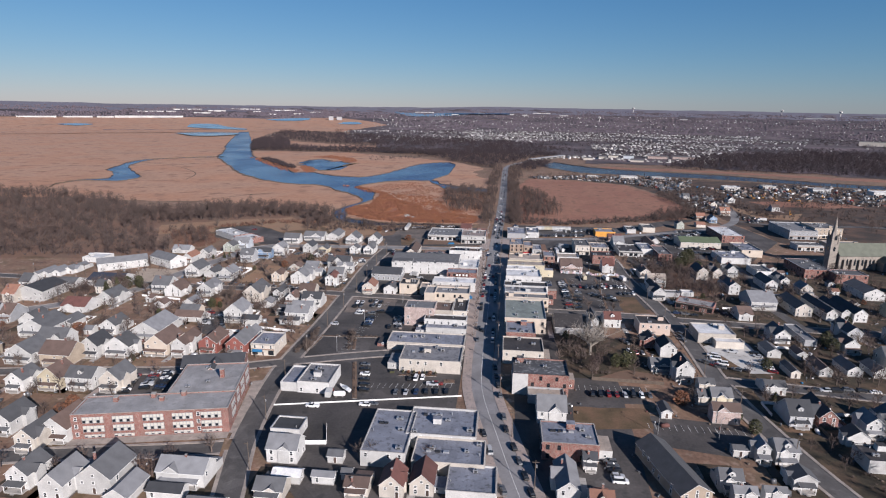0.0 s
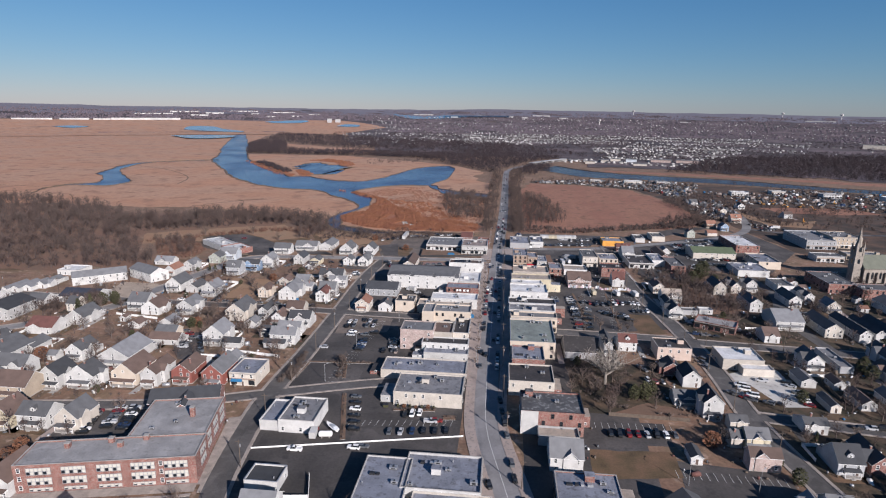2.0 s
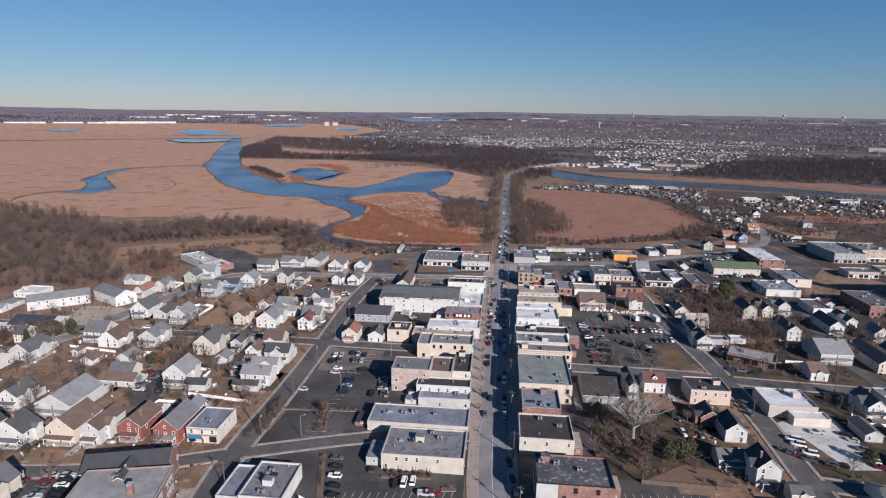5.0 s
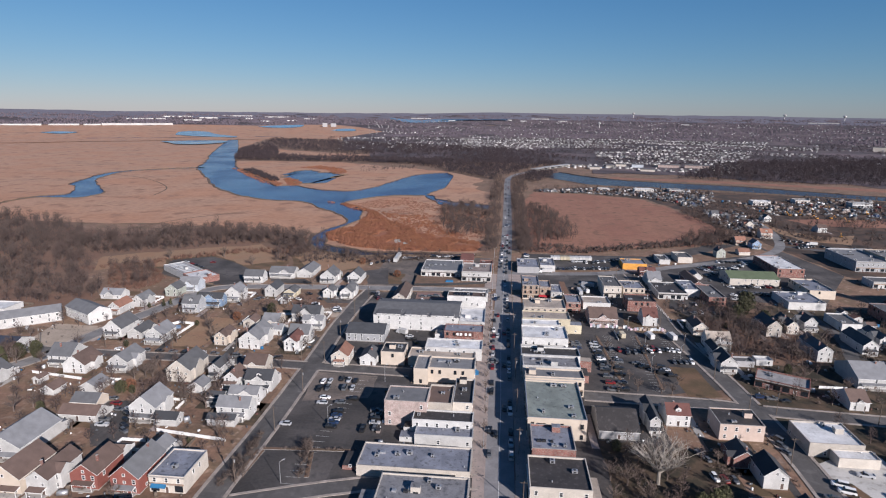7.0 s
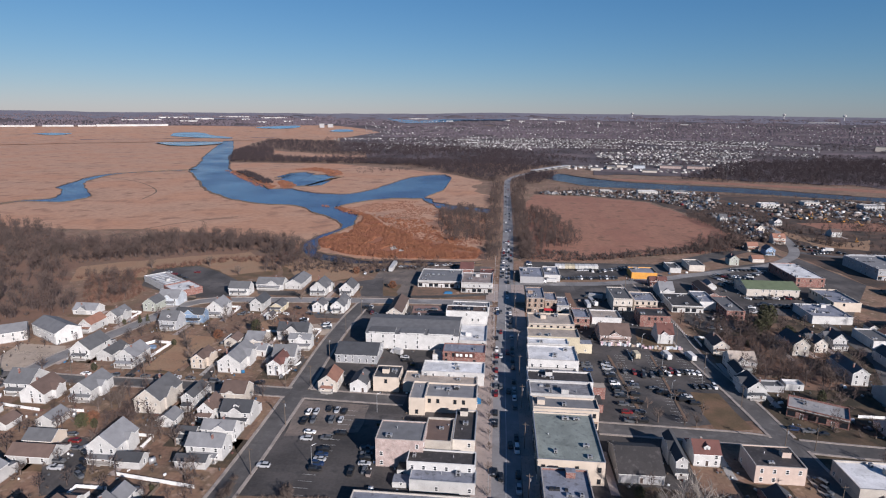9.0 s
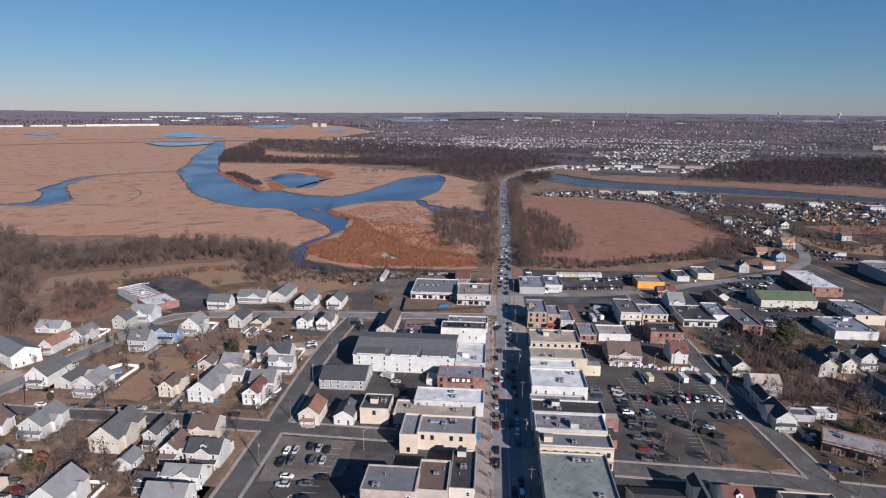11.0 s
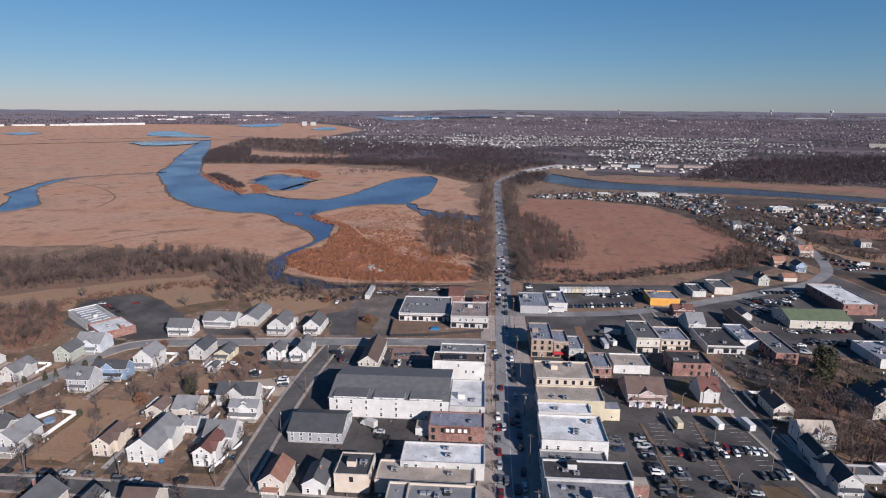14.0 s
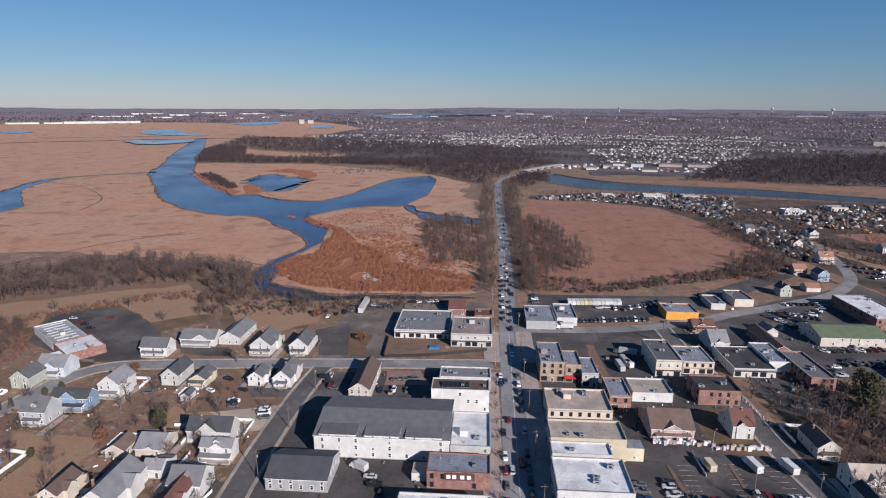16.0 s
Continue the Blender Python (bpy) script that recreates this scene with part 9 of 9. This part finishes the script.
# bare trees and weathered fences between the back yards
for ring, n in (([(-320, 150), (-106, 150), (-108, 350), (-330, 345)], 210), ([(-300, 362), (-108, 362), (-108, 470), (-235, 430)], 48), ([(108, 150), (300, 150), (300, 320), (108, 320)], 190), ([(108, 340), (300, 340), (250, 470), (105, 470)], 120), ([(270, 560), (420, 620), (420, 820), (300, 780)], 60), ([(300, 330), (430, 330), (430, 480), (300, 480)], 80)):
    wood(ring, n, 4.5, 9, "bare trees standing between the back yards", keep=lambda x, y: free(x, y, 1.2))
T_RNG = random.Random(77)
for mat, label in ((TRIM, "white panel fences between the back yards"), (WOODPOLE, "weathered board fences between the back yards")):
    s = Shape()
    for x, y, w, d in FOOTPRINTS:
        if abs(x) < 104 or max(w, d) > 18 or T_RNG.random() < 0.66:
            continue
        e = T_RNG.choice((-1, 1))
        fx, y0, y1 = x + e * (w / 2 + T_RNG.uniform(2, 3.5)), y + d * 0.2, y + d / 2 + T_RNG.uniform(4, 9)
        for px, py, qx, qy in ((fx, y0, fx, y1), (fx, y1, fx - e * T_RNG.uniform(6, 13), y1)):
            if not (free(px, py, 0.6) and free(qx, qy, 0.6) and free((px + qx) / 2, (py + qy) / 2, 0.6)):
                continue
            x0, x1, v0, v1 = min(px, qx) - .05, max(px, qx) + .05, min(py, qy) - .05, max(py, qy) + .05
            s.box(x0, v0, 0.1, x1, v1, 1.35)
            n = max(1, int(max(x1 - x0, v1 - v0) / 2.2))
            for i in range(n + 1):
                cx, cy = px + (qx - px) * i / n, py + (qy - py) * i / n
                s.box(cx - .09, cy - .09, -.1, cx + .09, cy + .09, 1.5)
    tagged(part("yard_fences", s, [mat]), label, "fence", kind="stuff")
cars(112, 470, 128, 476, 5, 10, 0.2)
cars(114, 456, 130, 457, 5, 20, 0.2)

# trees in the lot's islands
for i, (x, y) in enumerate(((46, 341.4), (55.1, 344.1), (65.2, 343), (75.3, 352.5), (53.7, 355.7), (69.6, 342.5), (47.6, 366), (49.4, 392), (67.5, 364), (68.6, 388))):
    tree(x, y, 5 + (i * 7 % 4) * 0.6, i)
# dark clumps among the houses
for x, y, h, w, k in ((-247.5, 345.1, 8, 1.0, 1), (-250.4, 338.5, 9, 0.8, 0), (-173.4, 316.1, 6, 1.1, 1), (-221, 428.3, 5, 0.9, 0), (-218.5, 431.8, 4.6, 0.9, 0), (-219.6, 463.5, 4, 1, 1), (-182.8, 398.4, 3.4, 1.0, 1), (128, 268.5, 6, 1, 1), (172, 296, 7, 1.1, 1), (99, 209, 6, 1.1, 1), (137, 448, 9, 1.1, 1), (200, 335, 6, 1, 1)):
    evergreen(x, y, h, w, k)
wood([(-275, 316), (-260, 330), (-246, 342), (-252, 350), (-268, 342)], 24, 7, 11, "dense old bare trees in a garden corner")
wood([(-165, 316), (-152, 318), (-154, 330), (-168, 330)], 8, 6, 9, "dense old bare trees in a garden corner")
# car park between the houses
sheet("parking_ground", [(-182, 307), (-164, 310), (-147, 280), (-158, 275)], 0.06, LOT, "small asphalt car park behind the houses", "asphalt")
cars(-172, 297, -176, 304, 4, 60)
cars(-161, 302, -150, 282, 6, 60, 0.2)
# vehicles beside the works and along the yard road
cars(268, 676, 300, 662, 9, 20, 0.1)
box_truck(291, 672, 80, "white", "white", 7)
cars(272, 690, 292, 682, 5, 10, 0.1)
sheet("marsh", [(334, 818), (449, 834), (470, 790), (413, 774), (345, 782)], 0.09, RUSSET, "strip of rust-brown weeds by the scrap yard", "weeds", wobble=6, step=8)
wood([(296, 690), (318, 686), (322, 705), (300, 712)], 26, 4, 8, "bare scrub by the works yard")
for x, y, a in ((365, 851, 30), (372, 826, 110), (390, 829, 200), (398, 808, 60), (341, 716, 150)):
    digger(x, y, a)
# odds and ends left about the yards
ODDS = []
for w, d, h in ((0.6, 0.6, 1.0), (1.2, 0.8, 0.7), (2.2, 1.4, 1.9), (1.8, 0.5, 0.5), (0.9, 0.9, 0.4), (3.2, 1.6, 1.1)):
    for colour in range(6):
        sh = Shape()
        sh.box(-w / 2, -d / 2, 0, w / 2, d / 2, h, colour, inset=0.12)
        ODDS.append(triangles(sh))
O_RNG = random.Random(31)
for ring, n, label in (([(-330, 150), (-106, 150), (-106, 350), (-335, 350)], 620, "bins, sheds and garden odds about the back yards"), ([(-300, 362), (-106, 362), (-106, 480), (-250, 440)], 260, "bins, sheds and garden odds about the back yards"), ([(106, 150), (330, 150), (330, 470), (100, 470)], 620, "bins, sheds and garden odds about the back yards"),
                       ([(30, 150), (95, 150), (95, 330), (30, 330)], 170, "bins and odds behind the shops"), ([(30, 430), (130, 430), (240, 520), (230, 600), (40, 560)], 330, "bins, pallets and odds in the work yards"), ([(-95, 260), (-20, 260), (-20, 480), (-95, 480)], 120, "bins and pallets behind the shops"),
                       ([(250, 480), (430, 480), (430, 640), (330, 640), (330, 575), (250, 570)], 260, "pallets and odds in the work yards")):
    pl = []
    for x, y in strewn(ring, n, O_RNG, lambda x, y: free(x, y, 0.3) and any(abs(x - a) < w / 2 + 5 and abs(y - b) < d / 2 + 6 for a, b, w, d in FOOTPRINTS)):
        pl.append((O_RNG.choices(range(6), [8, 6, 1.2, 3, 4, 0.5])[0] * 6 + O_RNG.choices(range(6), [1.8, 5, 6, 2, 0.4, 1.5])[0], x, y, 0.04, O_RNG.uniform(0.6, 1.1), O_RNG.uniform(0, 6.28), 1.0))
    bulk("yard_odds", ODDS, pl, [TRIM, CARPAINT["grey"], WOODPOLE, METAL, BLUECLOTH, ROOFS["maroon"]], label, "yard odds")

# surfaces about the western lot and the far gardens
sheet("parking_ground", [(-94.4, 347), (-63.5, 346.8), (-64.9, 323.5), (-92.6, 318.2)], 0.075, DUSTLOT, "pale gravelled half of the shoppers' lot", "asphalt", wobble=1.5, step=4)
sheet("driveway", [(-179.2, 498.5), (-153.1, 499.8), (-143.2, 489.9), (-161.4, 488.5), (-175.5, 491.1)], 0.08, LOT, "dark asphalt apron before the white hall", "driveway")
sheet("driveway", [(-125.9, 456.3), (-104.6, 457.2), (-104.9, 449.0), (-120.3, 447.9)], 0.085, LOT, "dark asphalt drive behind the corner houses", "driveway")
sheet("yard", [(-133.7, 433.9), (-105.5, 441.8), (-106.2, 421.7), (-113.2, 420.9), (-122.5, 429.1)], 0.083, GRAVEL, "bare pinkish gravel plot", "yard", wobble=1.5, step=4)
sheet("yard", [(-144.4, 456.1), (-133.3, 466.9), (-127.5, 455.1), (-121, 447), (-106.3, 447.1), (-106.5, 442.4), (-142.5, 431.3)], 0.079, LITTER, "red-brown yard of bare soil and leaves", "yard", wobble=2, step=4)
sheet("parking_ground", [(-115, 527), (-97.4, 539.5), (-88.8, 494), (-102.3, 494)], 0.085, LOT, "dark rutted asphalt beside the creek", "asphalt", wobble=1.5, step=4)
car(-126.3, 443.3, 80, "pickup", "white")
car(-110.0, 434.6, 84, "pickup", "white")
car(-110.4, 437.4, 84, "suv", "white")
car(-140.8, 451.9, 60, "sedan", "white")
car(-90.7, 470.7, 5, "suv", "silver")
car(-88.5, 460.1, 5, "suv", "red")
# brush grown up along the lot's kerbs
for ring, n in (([(-101, 258), (-95.5, 258), (-96, 292), (-99.5, 292)], 60), ([(-76, 264), (-73, 264), (-78, 290), (-81, 290)], 26)):
    pl = [(O_RNG.randrange(4), x, y, 0.05, O_RNG.uniform(1.6, 3.6), O_RNG.uniform(0, 6.28), 0.95) for x, y in strewn(ring, n, O_RNG)]
    bulk("strip_brush", SHRUB, pl, [BARK], "bare brown shrubs grown up along the kerb", "shrub")
# young street trees along the shops
for i, y in enumerate((290, 303, 316, 327, 338, 350, 362, 374, 386, 398, 410, 421, 433, 445, 457, 470)):
    tree(-13.2 + 0.3 * math.sin(y), y, 3.6 + 0.5 * (i * 5 % 3), i + 2)
# wrecked trailers on the waste plot behind the corner shops
for x, y, a in ((47.5, 489, 5), (51, 495, 8), (54.5, 506, 70)):
    box_truck(x, y, a, "greywall", "grey", 9, "grey weathered trailer truck on waste ground")

# back garden round the sycamore, its shade darkened into the ground colour
sheet("yard", [(30, 250), (74, 250), (75, 298), (30, 300)], 0.068, YARD3, "back garden ground darkened for tree shade", "yard", wobble=2, step=4)
wood([(32, 252), (72, 252), (72, 298), (32, 298)], 16, 6, 10, "old bare trees about the back garden", keep=lambda x, y: free(x, y, 1.0))
sheet("driveway", [(-186.2, 362.5), (-187.4, 379.0), (-185.4, 379.0), (-182.8, 362.5)], 0.09, LOT, "dark asphalt drive beside a white house", "driveway")
sheet("driveway", [(-148.7, 362), (-149.8, 375.5), (-146.3, 372.7), (-144.6, 362)], 0.09, LOT, "dark asphalt drive beside a white house", "driveway")

# scrub along the creek, the field edge and among the river yards
wood([(-168, 548), (-122, 562), (-112, 580), (-165, 588), (-176, 570)], 34, 4, 9, "bare scrub trees between the field and the creek")
wood([(-176, 545), (-118, 552), (-30, 578), (-30, 590), (-170, 590)], 330, 1.6, 3.2, "brown scrub along the creek", SHRUB, WOODBARK)
wood([(-340, 500), (-250, 578), (-190, 600), (-178, 580), (-235, 570), (-300, 520)], 260, 1.8, 3.6, "brown scrub along the field edge", SHRUB, REDBRUSH)
wood([(60, 606), (200, 664), (232, 700), (222, 726), (180, 680), (60, 622)], 460, 2.0, 4.2, "purple-brown brush behind the truck lot", SHRUB, WOODBARK)
wood([(18, 606), (60, 606), (62, 640), (18, 645)], 120, 2.0, 4.0, "purple-brown brush behind the truck lot", SHRUB, WOODBARK)
for ring, n in ((YARD_A, 420), (YARD_B, 420), (YARD_C, 120), ([(250, 690), (300, 690), (330, 850), (300, 960), (245, 870)], 260), ([(300, 690), (640, 640), (640, 820), (340, 840)], 420)):
    wood(ring, n, 2.0, 4.6, "purple-brown brush among the river yards", SHRUB, WOODBARK, keep=lambda x, y: free(x, y, 2.5))
wood(YARD_A, 60, 4, 8, "bare scrub among the yards", keep=lambda x, y: free(x, y, 2.5))
wood(YARD_B, 60, 4, 8, "bare scrub among the yards", keep=lambda x, y: free(x, y, 2.5))
wood([(236, 700), (262, 720), (262, 880), (240, 900), (222, 850)], 60, 4, 8, "bare scrub trees edging the marsh field", keep=lambda x, y: free(x, y, 2.5))
for ring, n in ((YARD_A, 260), (YARD_B, 420), (YARD_C, 160)):
    pl = [(O_RNG.choices(range(6), [3, 5, 5, 3, 3, 6])[0] * 6 + O_RNG.choices(range(6), [1, 6, 7, 1.5, 0.3, 1.5])[0], x, y, 0.04, O_RNG.uniform(1.0, 2.0), O_RNG.uniform(0, 6.28), 1.0) for x, y in strewn(ring, n, O_RNG) if free(x, y, 2.5)]
    bulk("yard_scrap", ODDS, pl, [TRIM, CARPAINT["grey"], WOODPOLE, METAL, BLUECLOTH, ROOFS["maroon"]], "heaps of scrap about the river yards", "scrap")
evergreen(-251.5, 329.5, 9, 1.0, 0)
evergreen(-243.5, 351.0, 7, 1.1, 1)
cars(-6.8, 552, -5.6, 640, 9, 0, 0.1)
cars(-2.2, 560, -0.6, 690, 12, 180, 0.1)
# vehicles about the gravel yard
for x, y, a, k, c in ((107.6, 281.2, 70, "van", "white"), (107.8, 277.5, 72, "van", "white"), (109.2, 271.7, 75, "van", "white"), (113.3, 265.6, 60, "suv", "grey"), (117.0, 265.4, 58, "sedan", "black"), (119.3, 287.6, 80, "pickup", "silver"),
                      (129.8, 287.0, 65, "suv", "black"), (130.2, 283.4, 65, "sedan", "silver"), (130.0, 277.0, 68, "suv", "grey"), (129.8, 273.0, 66, "sedan", "black"), (129.6, 269.2, 70, "suv", "white"), (129.8, 265.6, 66, "sedan", "red")):
    car(x, y, a, k, c, on="standing beside the gravel yard")
# the many cars of the far lots and the causeway
verts, faces, slots, paints = [], [], [], []
for me, m in FAR_CARS:
    base = len(verts)
    verts += [m @ v.co for v in me.vertices]
    own = []
    for mat in me.materials:
        if mat not in paints:
            paints.append(mat)
        own.append(paints.index(mat))
    for f in me.polygons:
        faces.append([base + i for i in f.vertices])
        slots.append(own[f.material_index])
me = bpy.data.meshes.new("parked_cars")
me.from_pydata(verts, [], faces)
for mat in paints:
    me.materials.append(mat)
me.polygons.foreach_set("material_index", slots)
tagged(new("parked_cars", me), "many small cars in the far lots and on the causeway", "cars", kind="stuff")
